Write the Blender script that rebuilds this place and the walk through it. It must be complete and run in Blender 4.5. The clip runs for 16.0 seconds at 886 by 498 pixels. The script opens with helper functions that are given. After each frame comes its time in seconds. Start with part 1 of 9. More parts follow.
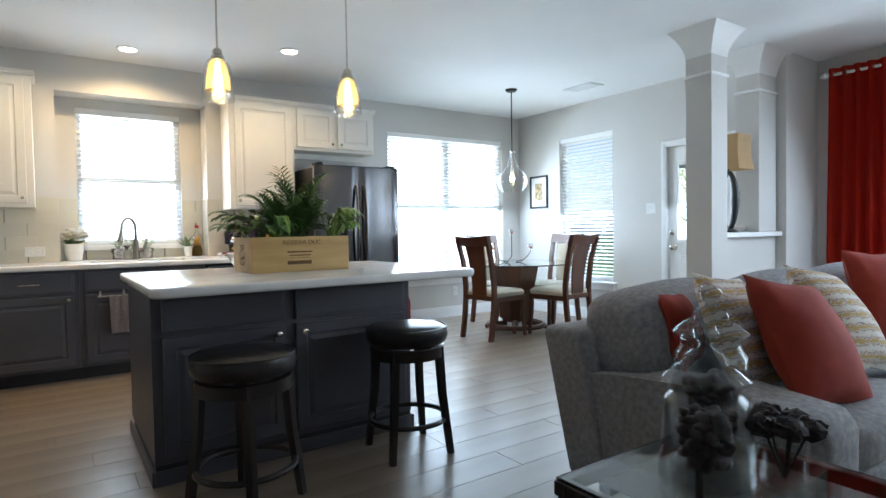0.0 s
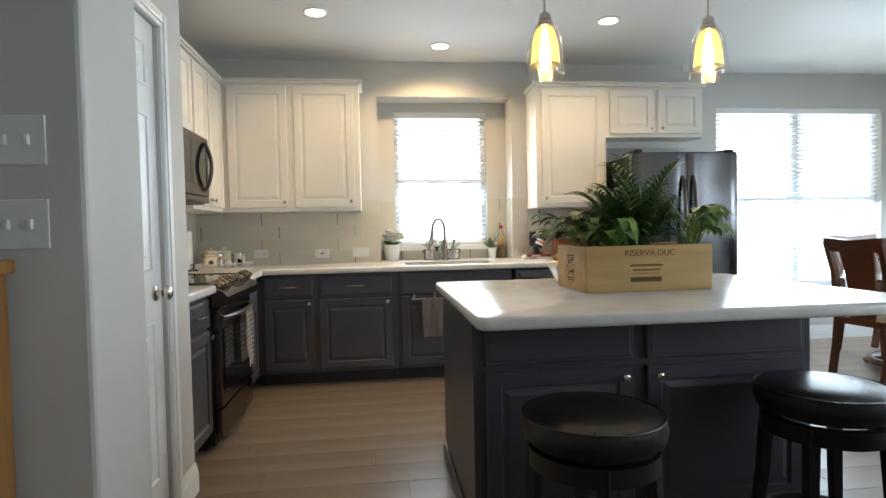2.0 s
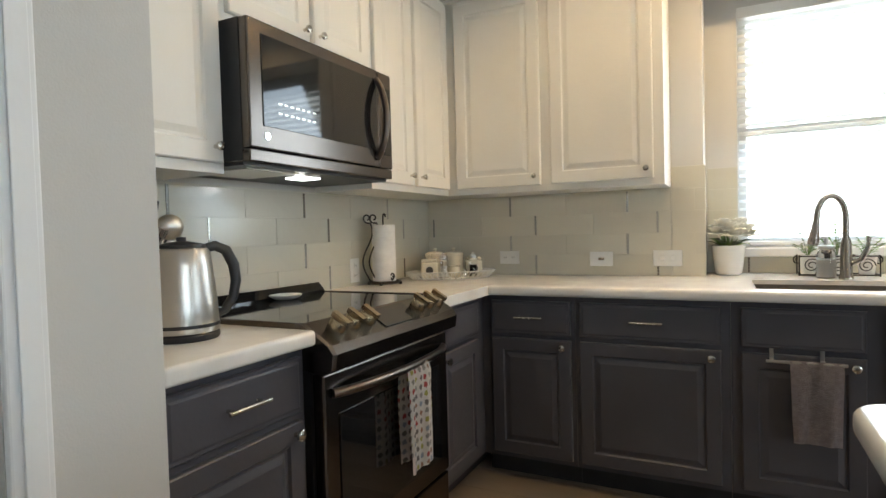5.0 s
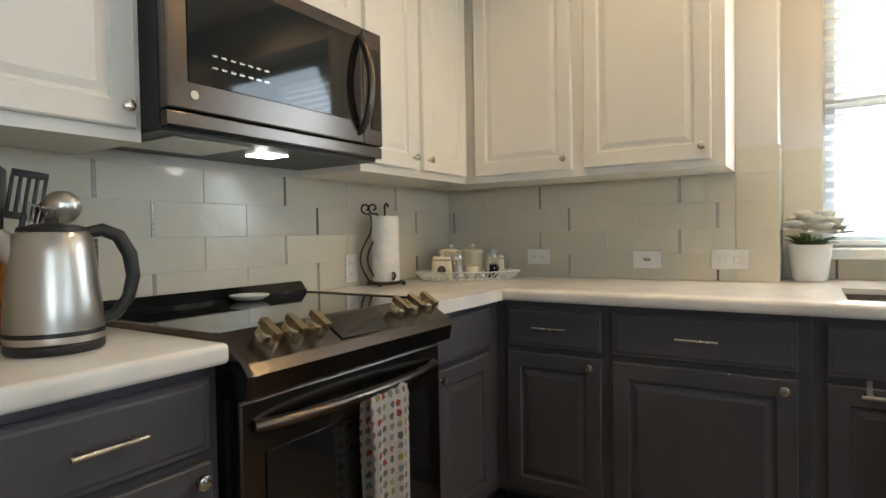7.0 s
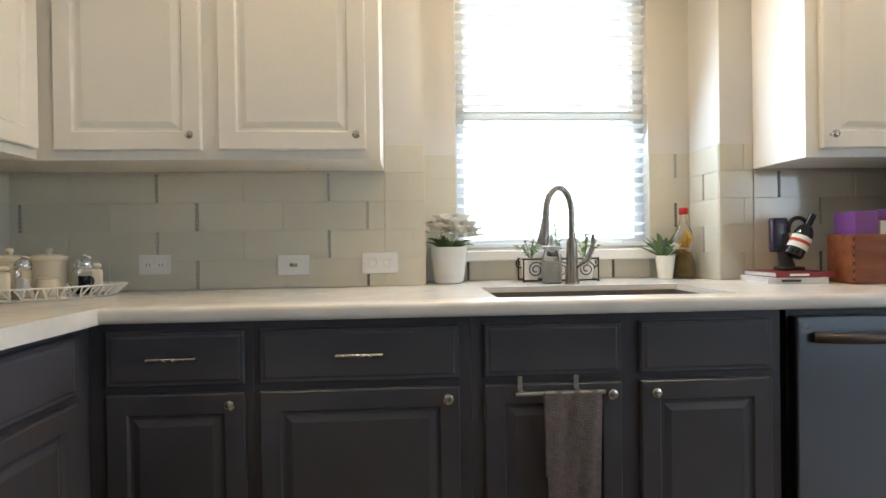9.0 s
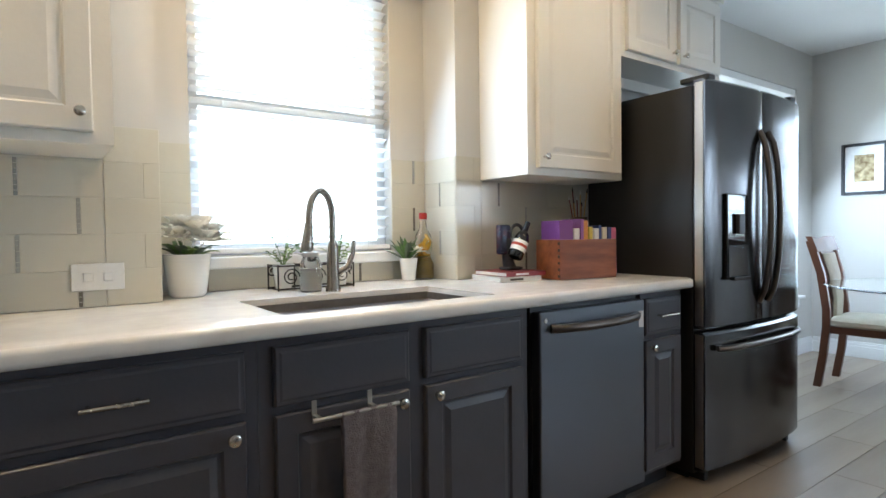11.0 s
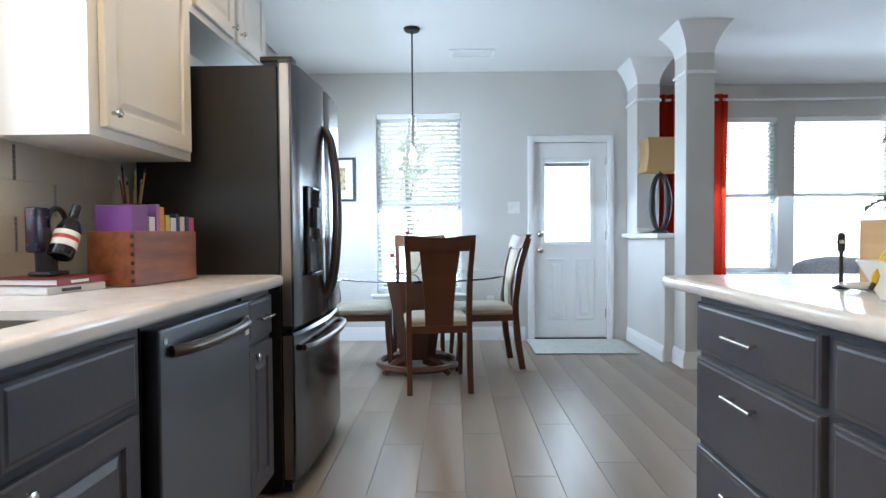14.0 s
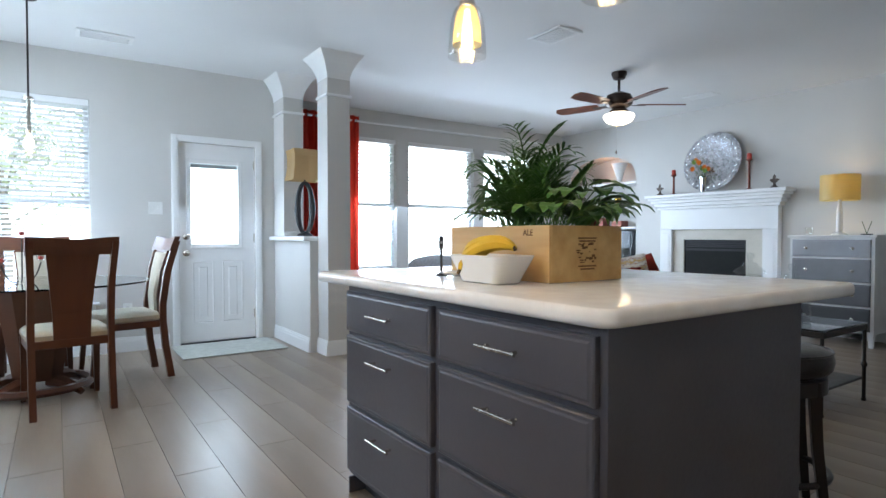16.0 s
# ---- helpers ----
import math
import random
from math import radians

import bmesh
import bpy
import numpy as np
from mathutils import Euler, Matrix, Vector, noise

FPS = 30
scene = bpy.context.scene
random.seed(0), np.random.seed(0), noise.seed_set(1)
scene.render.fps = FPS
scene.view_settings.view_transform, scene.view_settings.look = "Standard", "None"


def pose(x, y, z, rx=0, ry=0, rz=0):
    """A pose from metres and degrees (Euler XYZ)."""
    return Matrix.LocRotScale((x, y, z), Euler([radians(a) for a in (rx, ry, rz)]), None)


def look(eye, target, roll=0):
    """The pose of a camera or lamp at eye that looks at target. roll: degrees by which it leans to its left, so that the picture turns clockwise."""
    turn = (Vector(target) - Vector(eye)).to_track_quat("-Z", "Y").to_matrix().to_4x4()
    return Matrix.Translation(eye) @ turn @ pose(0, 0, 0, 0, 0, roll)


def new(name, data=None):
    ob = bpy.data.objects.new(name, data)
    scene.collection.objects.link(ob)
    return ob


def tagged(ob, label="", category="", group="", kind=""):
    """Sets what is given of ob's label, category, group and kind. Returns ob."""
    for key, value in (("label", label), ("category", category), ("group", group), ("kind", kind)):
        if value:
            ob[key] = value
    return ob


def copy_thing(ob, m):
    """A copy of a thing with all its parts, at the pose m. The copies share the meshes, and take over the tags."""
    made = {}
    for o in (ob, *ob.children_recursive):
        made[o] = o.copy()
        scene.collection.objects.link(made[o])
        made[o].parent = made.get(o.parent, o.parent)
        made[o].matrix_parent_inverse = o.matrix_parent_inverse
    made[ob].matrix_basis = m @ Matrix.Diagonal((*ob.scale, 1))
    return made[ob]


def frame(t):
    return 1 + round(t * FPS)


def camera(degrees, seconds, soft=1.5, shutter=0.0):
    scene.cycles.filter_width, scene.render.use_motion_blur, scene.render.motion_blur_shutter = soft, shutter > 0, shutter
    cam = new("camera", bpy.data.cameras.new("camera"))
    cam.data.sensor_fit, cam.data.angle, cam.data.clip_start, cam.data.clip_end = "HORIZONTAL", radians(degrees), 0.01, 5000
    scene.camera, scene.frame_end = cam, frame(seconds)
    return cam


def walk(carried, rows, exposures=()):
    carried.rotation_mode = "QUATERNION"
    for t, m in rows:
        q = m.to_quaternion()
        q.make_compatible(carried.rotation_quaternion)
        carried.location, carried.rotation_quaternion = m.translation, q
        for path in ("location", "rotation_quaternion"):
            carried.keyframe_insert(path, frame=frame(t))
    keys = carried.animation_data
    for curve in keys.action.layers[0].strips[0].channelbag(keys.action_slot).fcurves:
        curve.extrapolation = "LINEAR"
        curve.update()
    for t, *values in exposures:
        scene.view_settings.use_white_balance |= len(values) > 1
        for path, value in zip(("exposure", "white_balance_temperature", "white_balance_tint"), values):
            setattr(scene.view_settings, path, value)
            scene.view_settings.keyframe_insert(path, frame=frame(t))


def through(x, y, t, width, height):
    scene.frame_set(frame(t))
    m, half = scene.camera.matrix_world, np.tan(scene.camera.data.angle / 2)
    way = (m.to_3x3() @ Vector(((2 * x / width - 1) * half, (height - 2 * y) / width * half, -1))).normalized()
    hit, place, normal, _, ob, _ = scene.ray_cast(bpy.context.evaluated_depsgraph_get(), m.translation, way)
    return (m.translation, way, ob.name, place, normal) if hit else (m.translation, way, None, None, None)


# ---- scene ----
cam = camera(75.9, 16.0)
PATH = [
    (0, (1.523, -5.852, 1.12), (2.652, -4.202, 1.056), -1.0),
    (0.5, (1.501, -5.768, 1.138), (2.412, -3.989, 1.075), -1.1),
    (1, (1.474, -5.597, 1.138), (2.158, -3.719, 1.072), -1.2),
    (1.5, (1.454, -5.367, 1.152), (1.915, -3.422, 1.084), -1.3),
    (2, (1.526, -5.073, 1.18), (1.759, -3.088, 1.115), -1.2),
    (2.5, (1.641, -4.75, 1.21), (1.638, -2.75, 1.15), -1.2),
    (3, (1.679, -4.375, 1.226), (1.523, -2.383, 1.16), -1.2),
    (3.5, (1.696, -4.028, 1.222), (1.379, -2.054, 1.159), -1.3),
    (4, (1.696, -3.696, 1.222), (1.112, -1.784, 1.159), -1.4),
    (4.5, (1.676, -3.366, 1.187), (0.914, -1.518, 1.131), -1.6),
    (4.7, (1.676, -3.256, 1.18), (0.854, -1.433, 1.121), -1.6),
    (6.8, (1.67, -2.65, 1.121), (0.53, -1.008, 1.075), -1.2),
    (7, (1.673, -2.632, 1.127), (0.584, -0.956, 1.077), -1.0),
    (7.5, (1.655, -2.562, 1.133), (0.871, -0.723, 1.091), -0.9),
    (8, (1.559, -2.477, 1.122), (1.148, -0.52, 1.082), -1.0),
    (8.5, (1.511, -2.371, 1.096), (1.403, -0.374, 1.07), -0.8),
    (9, (1.495, -2.237, 1.07), (1.62, -0.241, 1.056), -0.8),
    (9.2, (1.48, -2.188, 1.069), (1.711, -0.201, 1.067), -0.8),
    (11.3, (1.216, -2.003, 1.126), (2.495, -0.466, 1.062), -0.5),
    (11.5, (1.245, -1.992, 1.124), (2.584, -0.508, 1.059), -0.3),
    (12, (1.286, -2.015, 1.119), (2.776, -0.684, 1.055), -0.3),
    (12.5, (1.349, -1.974, 1.088), (3.009, -0.86, 1.027), -0.4),
    (13, (1.417, -1.793, 1.096), (3.208, -0.905, 1.033), -0.4),
    (13.5, (1.389, -1.509, 1.092), (3.338, -1.062, 1.037), -0.4),
    (14, (1.297, -1.347, 1.071), (3.296, -1.309, 1.018), -0.4),
    (14.5, (1.225, -1.288, 1.078), (3.2, -1.594, 1.024), -0.2),
    (15, (1.139, -1.238, 1.084), (3.039, -1.859, 1.031), -0.1),
    (15.5, (1.083, -1.198, 1.08), (2.882, -2.07, 1.03), -0.0),
    (16, (1.045, -1.172, 1.067), (2.697, -2.297, 1.021), -0.0),
]
EXPOSE = [(0, 0.02, 6400, 10), (1.2, -0.02, 6600, 10), (2.5, -0.08, 6900, 10), (4.5, -0.2, 7000, 10), (7, -0.3, 7000, 10), (9, -0.26, 6600, 10), (11.5, -0.22, 6250, 10), (12.5, -0.16, 6200, 11), (16, -0.1, 6300, 13)]
walk(cam, [(t, look(eye, target, roll)) for t, eye, target, roll in PATH], EXPOSE)

# ---- world, sun, exposure ----
world = bpy.data.worlds.new("daylight")
scene.world = world
world.use_nodes = True
wn = world.node_tree
sky = wn.nodes.new("ShaderNodeTexSky")
sky.sky_type = "NISHITA"
sky.sun_disc = False
sky.sun_elevation, sky.sun_rotation = radians(48), radians(250)
sky.dust_density = 2.0
wn.nodes["Background"].inputs["Strength"].default_value = 0.15
wn.links.new(sky.outputs[0], wn.nodes["Background"].inputs["Color"])
sun = new("sun", bpy.data.lights.new("sun", "SUN"))
sun.data.energy, sun.data.angle, sun.data.color = 4.5, radians(0.6), (1.0, 0.95, 0.88)
sun.matrix_basis = pose(-12, -8, 9, 42, 0, -70)


def area(name, loc, rot, sx, sy, power, color=(1, 1, 1)):
    li = bpy.data.lights.new(name, "AREA")
    li.shape, li.size, li.size_y, li.energy, li.color = "RECTANGLE", sx, sy, power, color
    ob = new(name, li)
    ob.matrix_basis = pose(*loc, *rot)
    return ob


def lamp(name, kind, loc, power, color, size=0.03, spot=110):
    li = bpy.data.lights.new(name, kind)
    li.energy, li.color = power, color
    li.shadow_soft_size = size
    if kind == "SPOT":
        li.spot_size, li.spot_blend = radians(spot), 0.6
    ob = new(name, li)
    ob.matrix_basis = pose(*loc)
    return ob


WARM = (1.0, 0.71, 0.37)
DAY = (0.62, 0.80, 1.0)
CEIL = 2.68
XE, YN = 7.0, 0.25          # east wall, back of the sink niche
YD = 0.21                    # dining north wall
XL, YF = 7.62, -8.0           # living room walls
# daylight in the window openings
area("sky_light_sink", (2.145, 0.215, 1.66), (-60, 0, 0), 0.82, 1.2, 24, DAY)
area("sky_light_dining", (5.79, 0.185, 1.44), (-54, 0, 0), 1.78, 1.7, 100, DAY)
area("sky_light_living", (XL - 0.03, -5.75, 1.5), (0, 52, 0), 1.7, 3.0, 165, DAY)
area("sky_light_east", (XE - 0.03, -1.0, 1.37), (0, 46, 0), 1.75, 0.82, 44, DAY)
area("sky_light_door", (XE - 0.01, -2.487, 1.38), (0, 46, 0), 0.75, 0.45, 14, DAY)
# lamps of the place
for cx, cy, watts in ((2.08, -0.45, 72), (3.235, -1.08, 50), (1.155, -1.11, 38)):
    lamp("can_light", "SPOT", (cx, cy, CEIL - 0.015), watts, WARM, 0.05, 155)
for px in (2.275, 3.03):
    lamp("pendant_bulb", "POINT", (px, -2.65, 1.91), 5, (1.0, 0.62, 0.25), 0.035)
lamp("dining_bulb", "POINT", (5.78, -1.03, 1.70), 1.2, WARM, 0.03)
lamp("fan_bulb", "POINT", (4.735, -5.79, 2.16), 5, WARM, 0.06)
lamp("table_lamp_bulb", "POINT", (3.54, -7.72, 1.56), 4, (1.0, 0.75, 0.42), 0.04)
lamp("niche_bulb", "POINT", (6.8, -8.15, 2.12), 1.2, (1.0, 0.5, 0.25), 0.03)
lamp("hood_light", "POINT", (0.24, -1.45, 1.372), 0.25, (0.95, 0.98, 1.0), 0.02)


# ---- materials ----
def rgb(c):
    return (c[0], c[1], c[2], 1.0)


def mat(name, a, b=None, rough=0.5, metal=0.0, scale=6.0, fine=80.0, bump=0.05, stretch=(1, 1, 1), coat=0.0,
        trans=0.0, emit=None, power=0.0, vary=0.0, rvar=0.08, detail=4.0, spec=0.5, ior=1.45, sheen=0.0, subsurf=0.0):
    """Two-scale procedural surface: colour a drifting to b, fine grain in bump and gloss."""
    b = b or tuple(v * 0.86 for v in a)
    m = bpy.data.materials.new(name)
    m.use_nodes = True
    nt = m.node_tree
    p = nt.nodes["Principled BSDF"]
    co = nt.nodes.new("ShaderNodeTexCoord")
    mp = nt.nodes.new("ShaderNodeMapping")
    mp.inputs["Scale"].default_value = stretch
    nt.links.new(co.outputs["Object"], mp.inputs["Vector"])
    n1 = nt.nodes.new("ShaderNodeTexNoise")
    n1.inputs["Scale"].default_value, n1.inputs["Detail"].default_value = scale, detail
    n2 = nt.nodes.new("ShaderNodeTexNoise")
    n2.inputs["Scale"].default_value, n2.inputs["Detail"].default_value = fine, 2.0
    nt.links.new(mp.outputs[0], n1.inputs["Vector"])
    nt.links.new(mp.outputs[0], n2.inputs["Vector"])
    ramp = nt.nodes.new("ShaderNodeValToRGB")
    ramp.color_ramp.elements[0].position, ramp.color_ramp.elements[1].position = 0.32, 0.68
    ramp.color_ramp.elements[0].color, ramp.color_ramp.elements[1].color = rgb(b), rgb(a)
    nt.links.new(n1.outputs["Fac"], ramp.inputs[0])
    out = ramp.outputs[0]
    if vary:
        inf = nt.nodes.new("ShaderNodeObjectInfo")
        hsv = nt.nodes.new("ShaderNodeHueSaturation")
        mr = nt.nodes.new("ShaderNodeMapRange")
        mr.inputs["To Min"].default_value, mr.inputs["To Max"].default_value = 1 - vary, 1 + vary
        nt.links.new(inf.outputs["Random"], mr.inputs["Value"])
        nt.links.new(mr.outputs[0], hsv.inputs["Value"])
        nt.links.new(out, hsv.inputs["Color"])
        out = hsv.outputs[0]
    nt.links.new(out, p.inputs["Base Color"])
    rr = nt.nodes.new("ShaderNodeMapRange")
    rr.inputs["To Min"].default_value, rr.inputs["To Max"].default_value = max(rough - rvar, 0.02), min(rough + rvar, 1)
    nt.links.new(n2.outputs["Fac"], rr.inputs["Value"])
    nt.links.new(rr.outputs[0], p.inputs["Roughness"])
    p.inputs["Metallic"].default_value = metal
    p.inputs["Coat Weight"].default_value = coat
    p.inputs["Transmission Weight"].default_value = trans
    p.inputs["IOR"].default_value = ior
    p.inputs["Specular IOR Level"].default_value = spec
    p.inputs["Sheen Weight"].default_value = sheen
    if subsurf:
        p.inputs["Subsurface Weight"].default_value = subsurf
        p.inputs["Subsurface Radius"].default_value = (0.02, 0.02, 0.01)
    if emit:
        p.inputs["Emission Color"].default_value, p.inputs["Emission Strength"].default_value = rgb(emit), power
    if bump:
        bp = nt.nodes.new("ShaderNodeBump")
        bp.inputs["Strength"].default_value, bp.inputs["Distance"].default_value = bump, 0.01
        nt.links.new(n2.outputs["Fac"], bp.inputs["Height"])
        nt.links.new(bp.outputs[0], p.inputs["Normal"])
    return m


def glass(name, color=(1, 1, 1), rough=0.0, ior=1.45):
    m = bpy.data.materials.new(name)
    m.use_nodes = True
    p = m.node_tree.nodes["Principled BSDF"]
    p.inputs["Base Color"].default_value = rgb(color)
    p.inputs["Roughness"].default_value = rough
    p.inputs["Transmission Weight"].default_value = 1.0
    p.inputs["IOR"].default_value = ior
    return m


def thin_glass(name, tint=(0.96, 0.98, 0.98), gloss=0.06):
    """Flat window or lamp glass: clear, with a faint mirror coat."""
    m = bpy.data.materials.new(name)
    m.use_nodes = True
    nt = m.node_tree
    nt.nodes.remove(nt.nodes["Principled BSDF"])
    tr = nt.nodes.new("ShaderNodeBsdfTransparent")
    tr.inputs[0].default_value = rgb(tint)
    gl = nt.nodes.new("ShaderNodeBsdfGlossy")
    gl.inputs["Roughness"].default_value = 0.02
    lw = nt.nodes.new("ShaderNodeLayerWeight")
    lw.inputs[0].default_value = 0.12
    mul = nt.nodes.new("ShaderNodeMath")
    mul.operation = "MULTIPLY_ADD"
    mul.inputs[1].default_value = 0.35
    mul.inputs[2].default_value = gloss * 0.3
    nt.links.new(lw.outputs["Facing"], mul.inputs[0])
    mx = nt.nodes.new("ShaderNodeMixShader")
    nt.links.new(mul.outputs[0], mx.inputs[0])
    nt.links.new(tr.outputs[0], mx.inputs[1])
    nt.links.new(gl.outputs[0], mx.inputs[2])
    nt.links.new(mx.outputs[0], nt.nodes["Material Output"].inputs[0])
    return m


def lit_glass(name, tint, body, share):
    """Coloured lamp glass: partly clear, partly scattering the bulb's light."""
    m = bpy.data.materials.new(name)
    m.use_nodes = True
    nt = m.node_tree
    nt.nodes.remove(nt.nodes["Principled BSDF"])
    tr = nt.nodes.new("ShaderNodeBsdfTransparent")
    tr.inputs[0].default_value = rgb(tint)
    tl = nt.nodes.new("ShaderNodeBsdfTranslucent")
    tl.inputs[0].default_value = rgb(body)
    mx = nt.nodes.new("ShaderNodeMixShader")
    mx.inputs[0].default_value = share
    nt.links.new(tr.outputs[0], mx.inputs[1])
    nt.links.new(tl.outputs[0], mx.inputs[2])
    nt.links.new(mx.outputs[0], nt.nodes["Material Output"].inputs[0])
    return m


def glow(name, color, power):
    m = bpy.data.materials.new(name)
    m.use_nodes = True
    p = m.node_tree.nodes["Principled BSDF"]
    p.inputs["Base Color"].default_value = rgb(color)
    p.inputs["Emission Color"].default_value = rgb(color)
    p.inputs["Emission Strength"].default_value = power
    return m


def slat_mat(name, color, through):
    """White vinyl that lets some light through."""
    m = bpy.data.materials.new(name)
    m.use_nodes = True
    nt = m.node_tree
    p = nt.nodes["Principled BSDF"]
    p.inputs["Base Color"].default_value = rgb(color)
    p.inputs["Roughness"].default_value = 0.45
    tl = nt.nodes.new("ShaderNodeBsdfTranslucent")
    tl.inputs[0].default_value = rgb(color)
    mx = nt.nodes.new("ShaderNodeMixShader")
    mx.inputs[0].default_value = through
    nt.links.new(p.outputs[0], mx.inputs[1])
    nt.links.new(tl.outputs[0], mx.inputs[2])
    nt.links.new(mx.outputs[0], nt.nodes["Material Output"].inputs[0])
    return m


def wood_mat(name, dark, light, along="X", rough=0.4, scale=3.0, vary=0.0, coat=0.0, bump=0.08):
    st = {"X": (0.12, 1, 1), "Y": (1, 0.12, 1), "Z": (1, 1, 0.12)}[along]
    return mat(name, light, dark, rough=rough, scale=scale * 5, fine=60, bump=bump, stretch=st, vary=vary, coat=coat, detail=4.5, rvar=0.04)


M_WALL = mat("wall_paint", (0.60, 0.585, 0.555), (0.575, 0.56, 0.53), rough=0.75, scale=1.5, fine=220, bump=0.06)
M_CEIL = mat("ceiling_paint", (0.80, 0.80, 0.79), (0.77, 0.77, 0.765), rough=0.85, scale=1.2, fine=160, bump=0.12)
M_TRIM = mat("trim_paint", (0.83, 0.83, 0.82), (0.79, 0.79, 0.78), rough=0.35, scale=2, fine=60, bump=0.02)
M_WHITE = mat("white_cabinet_paint", (0.80, 0.775, 0.72), (0.765, 0.74, 0.685), rough=0.36, scale=2.5, fine=70, bump=0.03)
M_DARK = mat("charcoal_cabinet_paint", (0.083, 0.081, 0.094), (0.069, 0.067, 0.078), rough=0.36, scale=3, fine=60, bump=0.04)
# near-black, darker than the charcoal cabinet fronts
M_TOE = mat("toe_kick_dark", (0.03, 0.03, 0.033), rough=0.5)
M_QUARTZ = mat("quartz", (0.80, 0.78, 0.745), (0.70, 0.675, 0.64), rough=0.16, scale=9, fine=25, bump=0.0, rvar=0.04, detail=10)
M_TILE = mat("glazed_tile", (0.60, 0.575, 0.49), (0.58, 0.555, 0.47), rough=0.12, scale=4, fine=14, bump=0.16, vary=0.04, rvar=0.05)
M_GROUT = mat("grout", (0.66, 0.635, 0.55), rough=0.9)
M_MOSAIC = mat("mosaic_strip", (0.42, 0.44, 0.42), (0.13, 0.12, 0.10), rough=0.15, scale=60, fine=90, bump=0.2, metal=0.3, detail=0)
M_PLANK = wood_mat("wood_look_plank", (0.172, 0.130, 0.094), (0.272, 0.214, 0.160), "X", 0.33, 0.6, vary=0.06, bump=0.0)
M_JOINT = mat("floor_joint", (0.15, 0.115, 0.08), rough=0.9)
M_BSTEEL = mat("black_stainless", (0.125, 0.122, 0.124), (0.123, 0.12, 0.122), rough=0.19, metal=1.0, scale=0.6, fine=1.5, bump=0.0, rvar=0.02)
M_RANGE = mat("dark_brown_stainless", (0.135, 0.118, 0.106), (0.13, 0.113, 0.102), rough=0.23, metal=1.0, scale=0.6, fine=1.5, bump=0.0, rvar=0.02)
# Black stainless with reflected bluish daylight put into its colour.
M_DWASH = mat("bluish_reflection_stainless", (0.165, 0.173, 0.19), (0.163, 0.171, 0.188), rough=0.32, metal=1.0, scale=0.6, fine=1.5, bump=0.0, rvar=0.02)
M_FAUCET = mat("aged_nickel", (0.36, 0.325, 0.285), (0.35, 0.315, 0.275), rough=0.26, metal=1.0, scale=1, fine=3, bump=0.0, rvar=0.02)
M_BRONZE = mat("dark_bronze_steel", (0.135, 0.11, 0.095), (0.13, 0.106, 0.091), rough=0.28, metal=1.0, scale=0.6, fine=2, bump=0.0, rvar=0.02)
# Gold in the knob colour stands for warm lamp light they reflect.
M_KNOB = mat("warm_reflection_steel", (0.44, 0.36, 0.25), (0.43, 0.35, 0.24), rough=0.26, metal=1.0, scale=0.6, fine=2, bump=0.0, rvar=0.02)
M_STEEL = mat("brushed_steel", (0.58, 0.555, 0.515), (0.57, 0.545, 0.505), rough=0.33, metal=1.0, scale=1, fine=3, bump=0.0, rvar=0.03)
M_NICKEL = mat("satin_nickel", (0.66, 0.62, 0.55), (0.56, 0.52, 0.46), rough=0.25, metal=1.0, scale=20, bump=0.0)
M_CHROME = mat("chrome", (0.8, 0.8, 0.8), (0.74, 0.74, 0.74), rough=0.08, metal=1.0, bump=0.0, rvar=0.03)
M_BLACKGLASS = mat("black_glass", (0.012, 0.012, 0.013), (0.009, 0.009, 0.01), rough=0.05, rvar=0.02, bump=0.0, spec=0.7)
M_BLACK = mat("black_plastic", (0.022, 0.022, 0.024), (0.016, 0.016, 0.018), rough=0.4)
M_FRIDGESIDE = mat("fridge_side_black", (0.016, 0.016, 0.018), (0.012, 0.012, 0.013), rough=0.34, scale=3, fine=200, bump=0.08)
M_IRON = mat("wrought_iron", (0.03, 0.024, 0.02), rough=0.45, metal=0.6, bump=0.15)
M_WOODRED = wood_mat("cherry_wood", (0.090, 0.032, 0.016), (0.115, 0.041, 0.020), "Z", 0.30, 2.0, coat=0.2, bump=0.0)
M_WOODBOX = wood_mat("oak_box_wood", (0.16, 0.055, 0.018), (0.30, 0.115, 0.04), "X", 0.42, 5.0, bump=0.12)
M_PINE = wood_mat("pine_wood", (0.50, 0.32, 0.13), (0.66, 0.46, 0.21), "X", 0.5, 4.0, bump=0.08)
M_PINEGOLD = wood_mat("golden_pine", (0.27, 0.12, 0.035), (0.42, 0.205, 0.06), "Z", 0.4, 4.0, bump=0.08)
M_SEAT = mat("beige_microfibre", (0.50, 0.43, 0.33), (0.42, 0.36, 0.27), rough=0.9, scale=8, fine=300, bump=0.3, sheen=0.3)
M_LEATHER = mat("black_leather", (0.020, 0.017, 0.016), (0.014, 0.012, 0.012), rough=0.30, scale=12, fine=140, bump=0.14)
M_DARKWOOD = mat("espresso_wood", (0.018, 0.013, 0.012), (0.012, 0.009, 0.008), rough=0.32, scale=8, fine=60, stretch=(1, 1, 0.15), bump=0.05)
M_SOFA = mat("grey_tweed", (0.33, 0.32, 0.33), (0.22, 0.215, 0.225), rough=0.95, scale=45, fine=260, bump=0.4, detail=2)
M_RED = mat("red_fabric", (0.32, 0.034, 0.016), (0.24, 0.022, 0.011), rough=0.9, scale=10, fine=350, bump=0.2)
M_GLASS = glass("clear_glass")
M_TABLEGLASS = glass("green_edged_glass", (0.86, 0.95, 0.92))
M_JAR = thin_glass("jar_glass", (0.93, 0.94, 0.94), 0.06)
M_PANE = thin_glass("window_glass")
